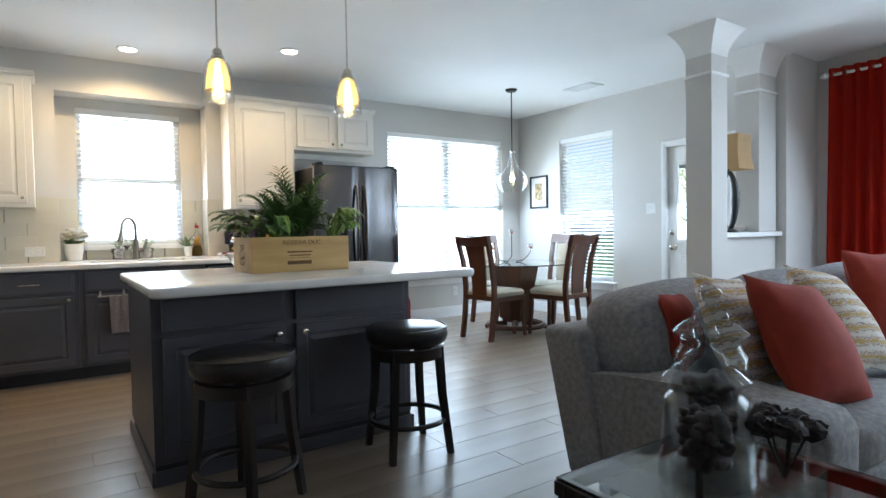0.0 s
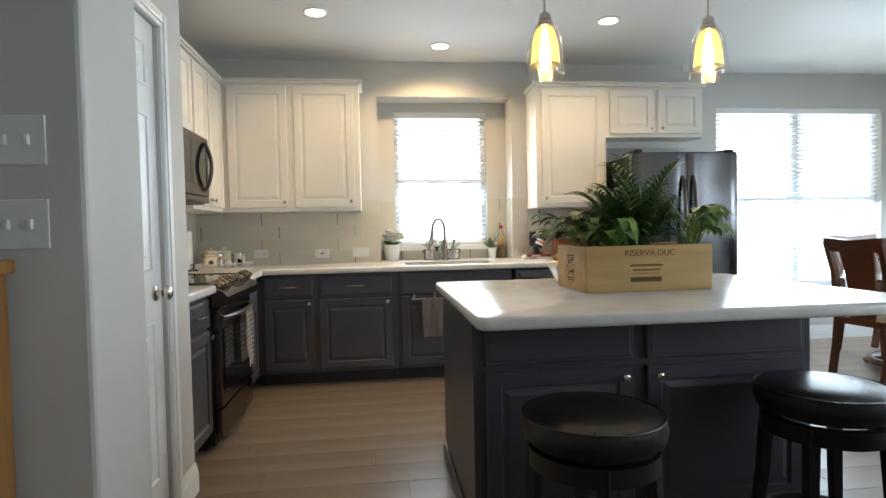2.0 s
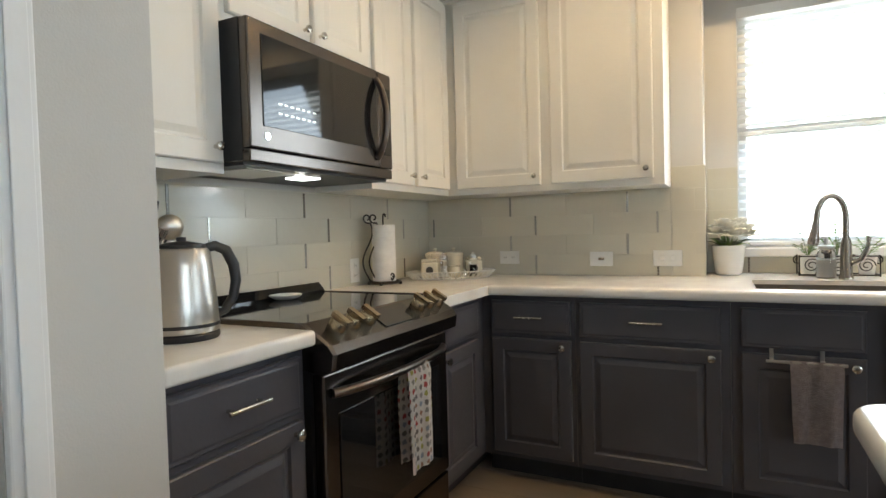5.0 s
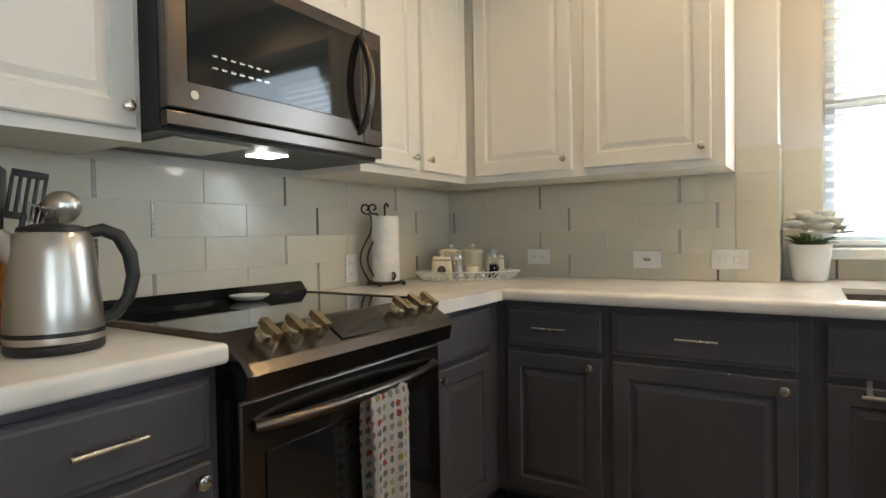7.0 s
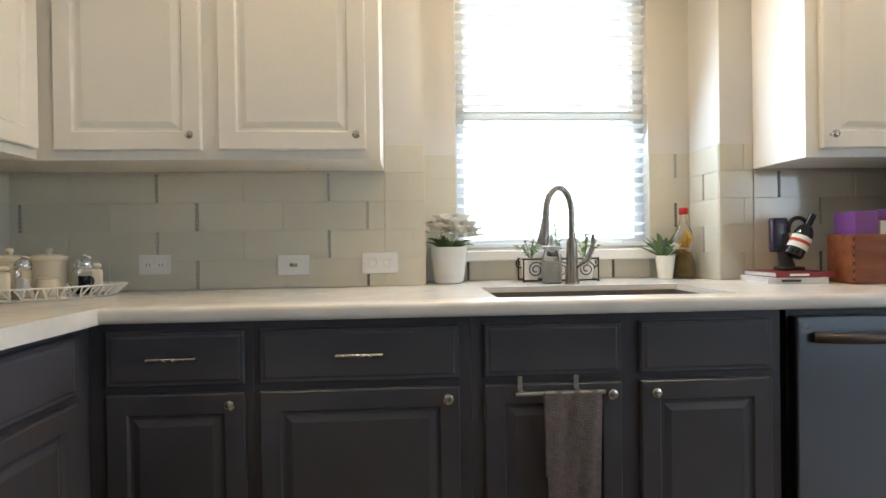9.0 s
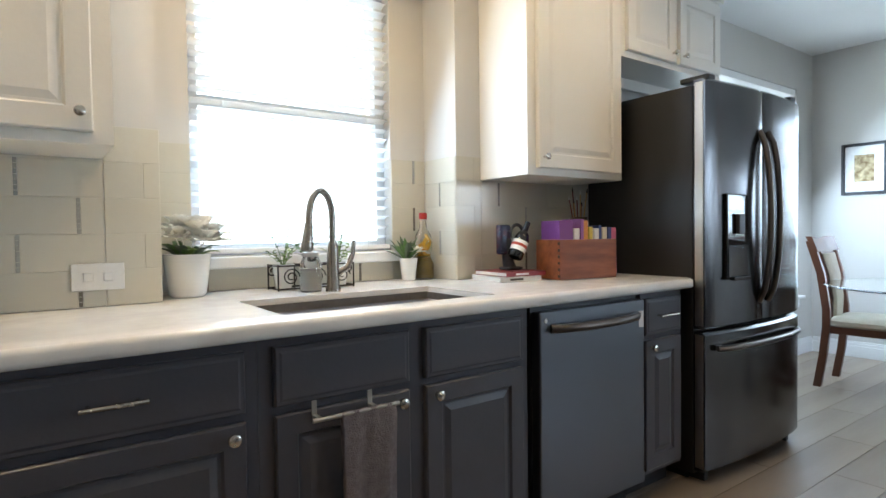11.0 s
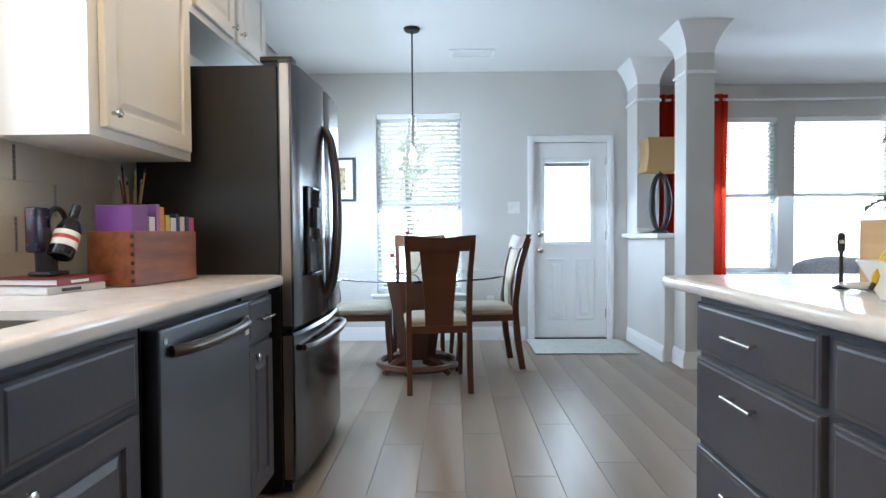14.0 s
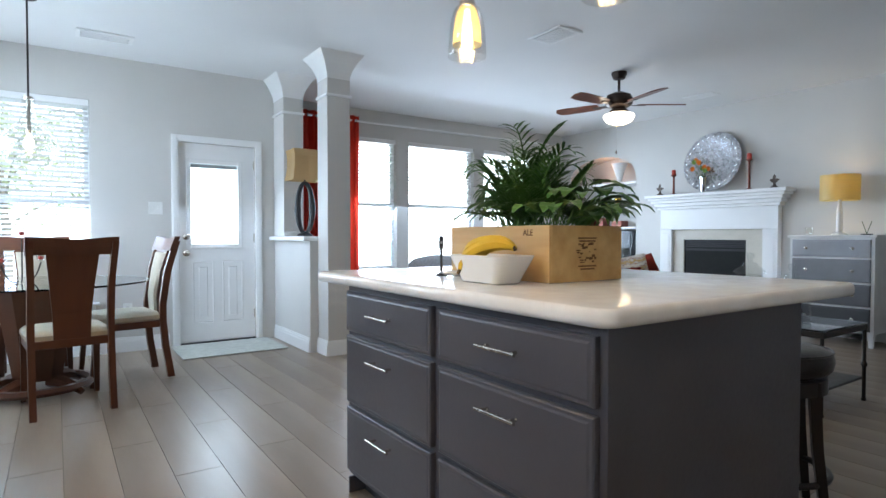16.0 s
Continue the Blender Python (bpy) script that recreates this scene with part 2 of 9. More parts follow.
M_SHADEGLASS = thin_glass("lamp_glass", (0.96, 0.96, 0.95), 0.25)
M_AMBER = lit_glass("amber_inner_glass", (1.0, 0.92, 0.68), (1.0, 0.80, 0.42), 0.3)
M_SLAT = slat_mat("blind_slat", (0.90, 0.91, 0.92), 0.55)
M_VINYL = mat("window_vinyl", (0.82, 0.83, 0.84), rough=0.35, bump=0.0)
M_BULB = glow("bulb_glow", (1.0, 0.80, 0.45), 14)
M_CANGLOW = glow("can_glow", (1.0, 0.88, 0.66), 28)
M_WHITECER = mat("white_ceramic", (0.80, 0.79, 0.76), (0.75, 0.74, 0.71), rough=0.15, scale=6, bump=0.0)
M_CREAMCER = mat("cream_ceramic", (0.74, 0.69, 0.57), (0.69, 0.63, 0.50), rough=0.18, scale=8, bump=0.02)
M_PAPER = mat("paper", (0.83, 0.82, 0.80), rough=0.9, scale=20, fine=200, bump=0.2)
M_LEAF = mat("leaf", (0.10, 0.20, 0.04), (0.055, 0.13, 0.028), rough=0.38, scale=14, fine=60, bump=0.1, vary=0.2)
M_LEAF2 = mat("bright_leaf", (0.20, 0.30, 0.05), (0.11, 0.20, 0.035), rough=0.4, scale=14, fine=60, bump=0.1, vary=0.2)
M_LEAF3 = mat("grey_leaf", (0.12, 0.16, 0.10), (0.08, 0.11, 0.06), rough=0.5, scale=14)
M_PETAL = mat("white_petal", (0.86, 0.84, 0.78), (0.80, 0.77, 0.68), rough=0.7, scale=20)
M_SOIL = mat("soil", (0.035, 0.025, 0.018), rough=1.0, scale=40, fine=120, bump=0.6)
M_PLASTICW = mat("white_plastic", (0.80, 0.80, 0.78), rough=0.3, bump=0.0)
M_VOIDBLACK = mat("void_and_pepper_black", (0.01, 0.01, 0.01), rough=0.9)


# ---- building blocks ----
def thing(name, loc=(0, 0, 0), label="", category="", group="", kind=""):
    ob = new(name)
    ob.matrix_basis = Matrix.Translation(loc)
    return tagged(ob, label, category, group, kind)


def world_of(ob):
    m = ob.matrix_basis.copy()
    return world_of(ob.parent) @ m if ob.parent else m


def part(name, bm, material, parent=None, label="", smooth=False):
    me = bpy.data.meshes.new(name)
    if parent:
        bm.transform(world_of(parent).inverted())
    bmesh.ops.recalc_face_normals(bm, faces=bm.faces)
    bm.to_mesh(me)
    bm.free()
    me.materials.append(material)
    if smooth:
        me.shade_smooth()
        me.set_sharp_from_angle(angle=radians(38))
    ob = new(name, me)
    ob.parent = parent
    return tagged(ob, label)


def solo(name, bm, material, loc, label, category, group="", kind="", smooth=False):
    """A thing that is one mesh, with its origin at loc."""
    bm.transform(Matrix.Translation(loc).inverted())
    ob = part(name, bm, material, None, label, smooth)
    ob.matrix_basis = Matrix.Translation(loc)
    return tagged(ob, label, category, group, kind)


def box(x0, x1, y0, y1, z0, z1, bevel=0.0, seg=2, bm=None):
    """A box with rounded edges, added to bm or to a mesh of its own."""
    b = bmesh.new()
    bmesh.ops.create_cube(b, size=1.0)
    b.transform(Matrix.LocRotScale(((x0 + x1) / 2, (y0 + y1) / 2, (z0 + z1) / 2), None, (abs(x1 - x0), abs(y1 - y0), abs(z1 - z0))))
    if bevel:
        bmesh.ops.bevel(b, geom=b.edges[:], offset=bevel, segments=seg, profile=0.5, affect="EDGES")
    return join(bm, b)


def join(bm, b):
    if bm is None:
        return b
    me = bpy.data.meshes.new("tmp")
    b.to_mesh(me)
    b.free()
    bm.from_mesh(me)
    bpy.data.meshes.remove(me)
    return bm


def lathe(profile, loc=(0, 0, 0), seg=24, bm=None, cap=True):
    """Turns a list of (radius, height) about the vertical through loc."""
    b = bmesh.new()
    rings = []
    for r, z in profile:
        if r < 1e-5:
            rings.append([b.verts.new((loc[0], loc[1], loc[2] + z))])
        else:
            rings.append([b.verts.new((loc[0] + r * math.cos(2 * math.pi * i / seg), loc[1] + r * math.sin(2 * math.pi * i / seg), loc[2] + z)) for i in range(seg)])
    for a, c in zip(rings, rings[1:]):
        for i in range(seg):
            j = (i + 1) % seg
            if len(a) == 1 and len(c) == 1:
                continue
            if len(a) == 1:
                b.faces.new((a[0], c[i], c[j]))
            elif len(c) == 1:
                b.faces.new((a[i], a[j], c[0]))
            else:
                b.faces.new((a[i], a[j], c[j], c[i]))
    if cap:
        for r in (rings[0], rings[-1]):
            if len(r) > 2:
                b.faces.new(r)
    return join(bm, b)


def tube(points, radius, seg=8, bm=None, closed=False):
    """A round bar along points; radius is one number or one for each point."""
    b = bmesh.new()
    pts = [Vector(p) for p in points]
    n = len(pts)
    rs = radius if isinstance(radius, (list, tuple)) else [radius] * n
    rings, side = [], None
    for i, p in enumerate(pts):
        d = (pts[(i + 1) % n] - pts[i - 1]) if closed else (pts[min(i + 1, n - 1)] - pts[max(i - 1, 0)])
        d.normalize()
        if side is None or abs(side.dot(d)) > 0.98:
            side = d.orthogonal().normalized()
        side = (side - d * side.dot(d)).normalized()
        up = d.cross(side)
        rings.append([b.verts.new(p + (side * math.cos(2 * math.pi * k / seg) + up * math.sin(2 * math.pi * k / seg)) * rs[i]) for k in range(seg)])
    pairs = list(zip(rings, rings[1:])) + ([(rings[-1], rings[0])] if closed else [])
    for a, c in pairs:
        for k in range(seg):
            b.faces.new((a[k], a[(k + 1) % seg], c[(k + 1) % seg], c[k]))
    if not closed:
        b.faces.new(rings[0])
        b.faces.new(rings[-1])
    return join(bm, b)


def arc(cx, cy, r, a0, a1, n=10):
    return [(cx + r * math.cos(radians(a0 + (a1 - a0) * i / n)), cy + r * math.sin(radians(a0 + (a1 - a0) * i / n))) for i in range(n + 1)]


def prism(outline, z0, z1, bm=None, bevel=0.0):
    """An upright block over a plan outline."""
    b = bmesh.new()
    f = b.faces.new([b.verts.new((x, y, z0)) for x, y in outline])
    ext = bmesh.ops.extrude_face_region(b, geom=[f])
    bmesh.ops.translate(b, verts=[v for v in ext["geom"] if isinstance(v, bmesh.types.BMVert)], vec=(0, 0, z1 - z0))
    if bevel:
        bmesh.ops.bevel(b, geom=[e for e in b.edges if abs(e.verts[0].co.z - e.verts[1].co.z) < 1e-6], offset=bevel, segments=4, profile=0.5, affect="EDGES")
    return join(bm, b)


def wall(name, axis, plane, thick, a0, a1, z0, z1, holes, material, label):
    """An upright wall with openings cut through. axis 'x': it runs along x with its face at y=plane and its body behind it, by thick."""
    av = sorted({a0, a1, *[v for h in holes for v in h[:2]]})
    zv = sorted({z0, z1, *[v for h in holes for v in h[2:]]})
    full = lambda i, j: 0 <= i < len(av) - 1 and 0 <= j < len(zv) - 1 and not any(
        h[0] <= (av[i] + av[i + 1]) / 2 <= h[1] and h[2] <= (zv[j] + zv[j + 1]) / 2 <= h[3] for h in holes)
    b = bmesh.new()
    cache = {}

    def v(i, j, k):
        if (i, j, k) not in cache:
            d = plane + (thick if k else 0)
            cache[i, j, k] = b.verts.new((av[i], d, zv[j]) if axis == "x" else (d, av[i], zv[j]))
        return cache[i, j, k]
    for i in range(len(av) - 1):
        for j in range(len(zv) - 1):
            if not full(i, j):
                continue
            for k in (0, 1):
                b.faces.new((v(i, j, k), v(i + 1, j, k), v(i + 1, j + 1, k), v(i, j + 1, k)))
            for di, dj, p, q in ((-1, 0, (0, 0), (0, 1)), (1, 0, (1, 0), (1, 1)), (0, -1, (0, 0), (1, 0)), (0, 1, (0, 1), (1, 1))):
                if not full(i + di, j + dj):
                    b.faces.new((v(i + p[0], j + p[1], 0), v(i + q[0], j + q[1], 0), v(i + q[0], j + q[1], 1), v(i + p[0], j + p[1], 1)))
    ob = part(name, b, material)
    return tagged(ob, label, "wall", kind="structure")


def face_map(axis, plane, out):
    """Maps (along, out of the wall, up) to the world for things on a wall."""
    if axis == "x":
        return lambda a, o, z: (a, plane + out * o, z)
    return lambda a, o, z: (plane + out * o, a, z)


def fbox(fm, a0, a1, o0, o1, z0, z1, bevel=0.0, seg=2, bm=None):
    p, q = fm(a0, o0, z0), fm(a1, o1, z1)
    return box(min(p[0], q[0]), max(p[0], q[0]), min(p[1], q[1]), max(p[1], q[1]), min(p[2], q[2]), max(p[2], q[2]), bevel, seg, bm)


def panel(fm, a0, a1, o, z0, z1, thick=0.02, rail=0.055, raised=True, edge=0.004):
    """A cabinet front: a slab with a grooved frame and a raised middle."""
    b = bmesh.new()
    rings = [(0, 0), (0, thick - edge), (edge, thick)]
    if raised:
        rings += [(rail, thick), (rail + 0.006, thick - 0.008), (rail + 0.014, thick - 0.008), (rail + 0.034, thick - 0.001)]
    else:
        rings += [(0.012, thick), (0.018, thick + 0.002)]
    loops = []
    for ins, h in rings:
        loops.append([b.verts.new(fm(a, o + h, z)) for a, z in ((a0 + ins, z0 + ins), (a1 - ins, z0 + ins), (a1 - ins, z1 - ins), (a0 + ins, z1 - ins))])
    for p, q in zip(loops, loops[1:]):
        for i in range(4):
            b.faces.new((p[i], p[(i + 1) % 4], q[(i + 1) % 4], q[i]))
    b.faces.new(loops[-1])
    b.faces.new(loops[0])
    return b


def knob(fm, a, o, z, parent, r=0.016):
    pts = [Vector(fm(a, o + d, z)) for d in (0, 0.008, 0.014, 0.020, 0.027, 0.030)]
    return part("knob", tube(pts, [r * 0.45, r * 0.4, r * 0.55, r, r * 0.95, r * 0.55], 14), M_NICKEL, parent, "satin nickel round knob", True)


def pull(fm, a, o, z, parent, w=0.13):
    b = tube([fm(a - w / 2, o + 0.028, z), fm(a + w / 2, o + 0.028, z)], 0.0055, 10)
    for s in (-1, 1):
        tube([fm(a + s * w * 0.36, o, z), fm(a + s * w * 0.36, o + 0.028, z)], 0.005, 8, b)
    return part("pull_handle", b, M_NICKEL, parent, "slim brushed nickel bar pull", True)


# ---- structure ----
X0, YB = 0.0, 0.0            # kitchen walls
YS = -9.2                    # closing wall behind the fireplace side
AX0, AX1, AZ = 1.560, 2.768, 2.372   # window niche over the sink
WX0, WX1, WZ0, WZ1 = 1.712, 2.578, 1.047, 2.285

tagged(part("ceiling", box(-2.4, 7.9, -8.5, 0.6, CEIL, CEIL + 0.15), M_CEIL), "smooth white painted ceiling", "ceiling", kind="structure")
tagged(part("wall_niche_block", box(-0.2, AX0, YB, YN + 0.15, 0, CEIL), M_WALL), "greige painted kitchen wall", "wall", kind="structure")
tagged(part("wall_sink_right", box(AX1, 4.42, YB, YN + 0.15, 0, CEIL), M_WALL), "greige painted kitchen wall behind fridge", "wall", kind="structure")
tagged(part("wall_niche_head", box(AX0, AX1, YB, YN + 0.002, AZ, CEIL), M_WALL), "greige painted wall above window niche", "wall", kind="structure")
tagged(part("wall_niche_base", box(AX0, AX1, YB, YN + 0.002, 0, 0.87), M_WALL), "greige wall below sink window", "wall", kind="structure")
wall("wall_niche_back", "x", YN, 0.15, AX0, AX1, 0.0, CEIL, [(WX0, WX1, WZ0, WZ1)], M_WALL, "greige wall round the sink window")
DW0, DW1, DZ0, DZ1 = 4.885, 6.69, 0.53, 2.335
wall("wall_north", "x", YD, 0.15, 4.42, XE + 0.15, 0, CEIL, [(DW0, DW1, DZ0, DZ1)], M_WALL, "greige dining wall with wide window")
NW0, NW1, NZ0, NZ1 = -1.428, -0.573, 0.47, 2.275
DR0, DR1 = -2.878, -2.153
wall("wall_east", "y", XE, 0.15, -3.36, YN + 0.15, 0, CEIL, [(NW0, NW1, NZ0, NZ1), (DR0, DR1, 0, 1.976)], M_WALL, "greige dining wall with window and patio door")
LW = [(-4.91, -4.24, 0.62, 2.33), (-6.195, -5.09, 0.62, 2.33), (-7.38, -6.375, 0.62, 2.33)]
wall("wall_living_east", "y", XL, 0.15, YF - 0.5, -3.14, 0, CEIL, LW, M_WALL, "greige living room wall with three windows")
tagged(part("wall_living_return", box(XE + 0.15, XL + 0.15, -3.36, -3.14, 0, CEIL), M_WALL), "greige wall return beside the patio door", "wall", kind="structure")
tagged(part("wall_west", box(-0.2, X0, -2.365, YB, 0, CEIL), M_WALL), "greige kitchen wall behind the range", "wall", kind="structure")
PD0, PD1 = -3.29, -2.648
tagged(part("wall_pantry_end", box(-0.2, 0.67, -2.485, -2.365, 0, CEIL), M_WALL), "greige pantry end wall", "wall", kind="structure")
wall("wall_pantry", "y", 0.67, -0.12, -3.58, -2.485, 0, CEIL, [(PD0, PD1, 0, 2.022)], M_WALL, "greige pantry wall with door")
tagged(part("wall_stub", box(-2.4, 0.845, -3.63, -3.30, 0, CEIL, 0.012), M_WALL), "greige stub wall with light switches", "wall", kind="structure")
tagged(part("wall_hall", box(-2.55, -2.4, -8.5, -3.30, 0, CEIL), M_WALL), "plain greige hall wall", "wall", kind="structure")
# fireplace wall with an arched niche
NI0, NI1, NIZ, NIT = 6.19, 7.44, 0.55, 1.95
b = bmesh.new()
outline = [(-2.4, 0), (XL, 0), (XL, CEIL), (-2.4, CEIL)]
cxn, rx = (NI0 + NI1) / 2, (NI1 - NI0) / 2
archp = [(NI0, NIZ), (NI0, NIT)] + [(cxn - rx * math.cos(radians(a)), NIT + 0.30 * math.sin(radians(a))) for a in range(15, 180, 15)] + [(NI1, NIT), (NI1, NIZ)]
fo = [b.verts.new((x, YF, z)) for x, z in outline]
fi = [b.verts.new((x, YF, z)) for x, z in archp]
eo = [b.edges.new((fo[i], fo[(i + 1) % len(fo)])) for i in range(len(fo))]
ei = [b.edges.new((fi[i], fi[(i + 1) % len(fi)])) for i in range(len(fi))]
bmesh.ops.triangle_fill(b, use_beauty=True, edges=eo + ei)
bk = [b.verts.new((x, YF - 0.34, z)) for x, z in archp]
for i in range(len(fi)):
    b.faces.new((fi[i], fi[(i + 1) % len(fi)], bk[(i + 1) % len(fi)], bk[i]))
b.faces.new(bk)
tagged(part("wall_fireplace", b, M_WALL), "greige fireplace wall with arched niche", "wall", kind="structure")
tagged(part("wall_south_back", box(-2.4, XL + 0.15, YF - 0.5, YF - 0.36, 0, CEIL), M_WALL), "plain wall behind fireplace", "wall", kind="structure")

# column, half wall and pilaster between dining and living
HY0, HY1 = -3.30, -3.05


def pillar(name, x0, x1, y0, y1, z0, label, right_open=True):
    """Square drywall pillar with a band and a flared cap."""
    ob = part(name, box(x0, x1, y0, y1, z0, CEIL - 0.2, 0.006), M_WALL)
    tagged(ob, label, "column", kind="structure")
    part("band", box(x0 - 0.012, x1 + 0.012, y0 - 0.012, y1 + 0.012, 2.30, 2.325, 0.006), M_TRIM, ob, "thin white moulding band")
    cap = bmesh.new()
    loops = []
    for k in range(8):
        t = k / 7
        e = 0.10 * t ** 1.8
        loops.append([cap.verts.new(p) for p in ((x0 - e, y0 - e, CEIL - 0.22 + 0.219 * t), (x1 + e, y0 - e, CEIL - 0.22 + 0.219 * t), (x1 + e, y1 + e, CEIL - 0.22 + 0.219 * t), (x0 - e, y1 + e, CEIL - 0.22 + 0.219 * t))])
    for p, q in zip(loops, loops[1:]):
        for i in range(4):
            cap.faces.new((p[i], p[(i + 1) % 4], q[(i + 1) % 4], q[i]))
    part("capital", cap, M_TRIM, ob, "flared white capital")
    return ob


pillar("column", 5.765, 5.995, -3.375, -3.155, 0, "square greige drywall column with white flared capital")
pillar("pilaster", 6.68, XE - 0.012, HY0 + 0.02, HY1 - 0.02, 1.064, "greige pilaster with flared capital on the half wall")
tagged(part("half_wall", box(5.995, XE, HY0 + 0.03, HY1 - 0.03, 0, 1.019), M_WALL), "greige half wall between dining and living", "half wall", kind="structure")
tagged(part("trim_half_wall_sill", box(5.997, XE, HY0 - 0.03, HY1 + 0.03, 1.021, 1.062, 0.008), M_TRIM), "white painted half wall cap", "sill", kind="structure")


# baseboards
def baseboard(axis, plane, out, a0, a1):
    fm = face_map(axis, plane, out)
    b = fbox(fm, a0, a1, 0.0, 0.016, 0.0, 0.095)
    fbox(fm, a0, a1, 0.0, 0.011, 0.095, 0.118, bm=b)
    fbox(fm, a0, a1, 0.0, 0.006, 0.118, 0.135, bm=b)
    tagged(part("baseboard", b, M_TRIM), "white stepped baseboard", "baseboard", kind="structure")


for ax, pl, out, a0, a1 in (("x", YD, -1, 4.42, XE), ("y", XE, -1, -2.06, YD - 0.017), ("x", HY1 - 0.03, 1, 5.996, XE - 0.017),
                            ("x", -3.155, 1, 5.755, 5.995), ("y", 5.765, -1, -3.375, -3.155), ("y", 0.67, 1, -2.58, -2.365), ("x", YF, 1, 2.5, 4.1),
                            ("x", YF, 1, -2.4, 2.5), ("y", XL, -1, YF, -3.36), ("x", HY0 + 0.03, -1, 5.995, XL), ("x", -3.63, -1, -2.4, 0.845), ("y", 0.845, 1, -3.63, -3.30),
                            ("x", YF, 1, 5.85, XL)):
    baseboard(ax, pl, out, a0, a1)

# outdoors
tagged(part("ground", box(-60, 80, -60, 60, -0.25, -0.15), mat("lawn", (0.10, 0.16, 0.04), (0.06, 0.11, 0.03), rough=0.95, scale=3, fine=40, bump=0.6)), "green lawn round the house", "ground", kind="structure")


# ---- windows with blinds ----
def window(name, axis, plane, out, a0, a1, z0, z1, depth, sashes=1, blind_to=None, tilt=20, rail=0.5, lab="white vinyl window"):
    """plane: the room face of the wall; the frame sits depth behind it. The blind hangs between."""
    fm = face_map(axis, plane, out)
    w = thing(name, fm((a0 + a1) / 2, 0, z0), lab, "window", kind="structure")
    d0, d1 = -depth - 0.05, -depth
    fr = 0.045
    b = fbox(fm, a0, a0 + fr, d0, d1, z0, z1)
    fbox(fm, a1 - fr, a1, d0, d1, z0, z1, bm=b)
    fbox(fm, a0 + fr, a1 - fr, d0, d1, z0, z0 + fr, bm=b)
    fbox(fm, a0 + fr, a1 - fr, d0, d1, z1 - fr, z1, bm=b)
    part("window_frame", b, M_VINYL, w)
    step = (a1 - a0) / sashes
    zm = z0 + (z1 - z0) * rail
    for s in range(sashes):
        s0, s1 = a0 + s * step + fr, a0 + (s + 1) * step - fr
        if s:
            part("mullion", fbox(fm, s0 - 2 * fr, s0, d0 - 0.004, d1 + 0.004, z0 + fr, z1 - fr), M_VINYL, w)
        part("meeting_rail", fbox(fm, s0, s1, d0 + 0.008, d1 + 0.012, zm - 0.022, zm + 0.022, 0.003), M_VINYL, w)
        for p0, p1 in ((z0 + fr, zm - 0.022), (zm + 0.022, z1 - fr)):
            pane = part("pane", fbox(fm, s0, s1, d0 + 0.022, d0 + 0.026, p0, p1), M_PANE, w)
            pane.visible_shadow = False
    return w


def blind(axis, plane, out, a0, a1, z0, z1, o, tilt, label, pitch=0.044, width=0.048, group="window blinds"):
    """Venetian blind hanging at o from the wall's face; each slat is a piece."""
    fm = face_map(axis, plane, out)
    bl = thing("venetian_blind", fm((a0 + a1) / 2, o, z1), label, "blind", group)
    part("headrail", fbox(fm, a0, a1, o - 0.03, o + 0.03, z1 - 0.055, z1, 0.004), M_TRIM, bl, "white headrail valance")
    n = int((z1 - z0 - 0.08) / pitch)
    L = a1 - a0 - 0.012
    c, s = math.cos(radians(tilt)) * width / 2, math.sin(radians(tilt)) * width / 2
    b = bmesh.new()
    for k, (oo, zz) in enumerate(((-c, -s), (0, 0.004), (c, s))):
        for e in (-L / 2, L / 2):
            b.verts.new(Vector(fm(e, oo, zz)) - Vector(fm(0, 0, 0)))
    b.verts.ensure_lookup_table()
    v = b.verts
    b.faces.new((v[0], v[1], v[3], v[2]))
    b.faces.new((v[2], v[3], v[5], v[4]))
    th = bmesh.ops.solidify(b, geom=b.faces[:], thickness=0.0025)
    me = bpy.data.meshes.new("slat")
    bmesh.ops.recalc_face_normals(b, faces=b.faces)
    b.to_mesh(me)
    b.free()
    me.materials.append(M_SLAT)
    for i in range(n):
        ob = new("slat", me)
        ob.parent = bl
        zz = z1 - 0.075 - i * pitch
        ob.location = Vector(fm((a0 + a1) / 2, o, zz)) - bl.location
    zb = z1 - 0.075 - n * pitch
    part("bottom_rail", fbox(fm, a0 + 0.006, a1 - 0.006, o - 0.025, o + 0.025, zb - 0.012, zb + 0.008, 0.003), M_TRIM, bl)
    for a in (a0 + 0.12, a1 - 0.12):
        part("cord", tube([fm(a, o + 0.027, z1 - 0.05), fm(a, o + 0.027, zb)], 0.0013, 5), M_TRIM, bl)
    return bl


window("window_1", "x", YN, -1, WX0, WX1, WZ0, WZ1, 0.06, 1, rail=0.485, lab="white vinyl window over the sink")
blind("x", YN, -1, WX0 + 0.002, WX1 - 0.002, WZ0 + 0.01, WZ1, -0.025, 16, "white blind lowered over the sink window")
tagged(part("trim_sink_sill", box(WX0 - 0.06, WX1 + 0.06, YN - 0.045, YN - 0.001, WZ0 - 0.05, WZ0 - 0.004, 0.006), M_TRIM), "white sill under the sink window", "sill", kind="structure")
window("window_2", "x", YD, -1, DW0, DW1, DZ0, DZ1, 0.08, 2, lab="wide twin white vinyl dining window")
blind("x", YD, -1, DW0 + 0.004, DW1 - 0.004, DZ0 + 0.01, DZ1, -0.04, 30, "wide white blind lowered over the dining window")
window("window_3", "y", XE, -1, NW0, NW1, NZ0, NZ1, 0.08, 1, lab="white vinyl window beside the patio door")
blind("y", XE, -1, NW0 + 0.004, NW1 - 0.004, NZ0 + 0.01, NZ1, -0.04, 24, "white blind with open slats in the dining window")
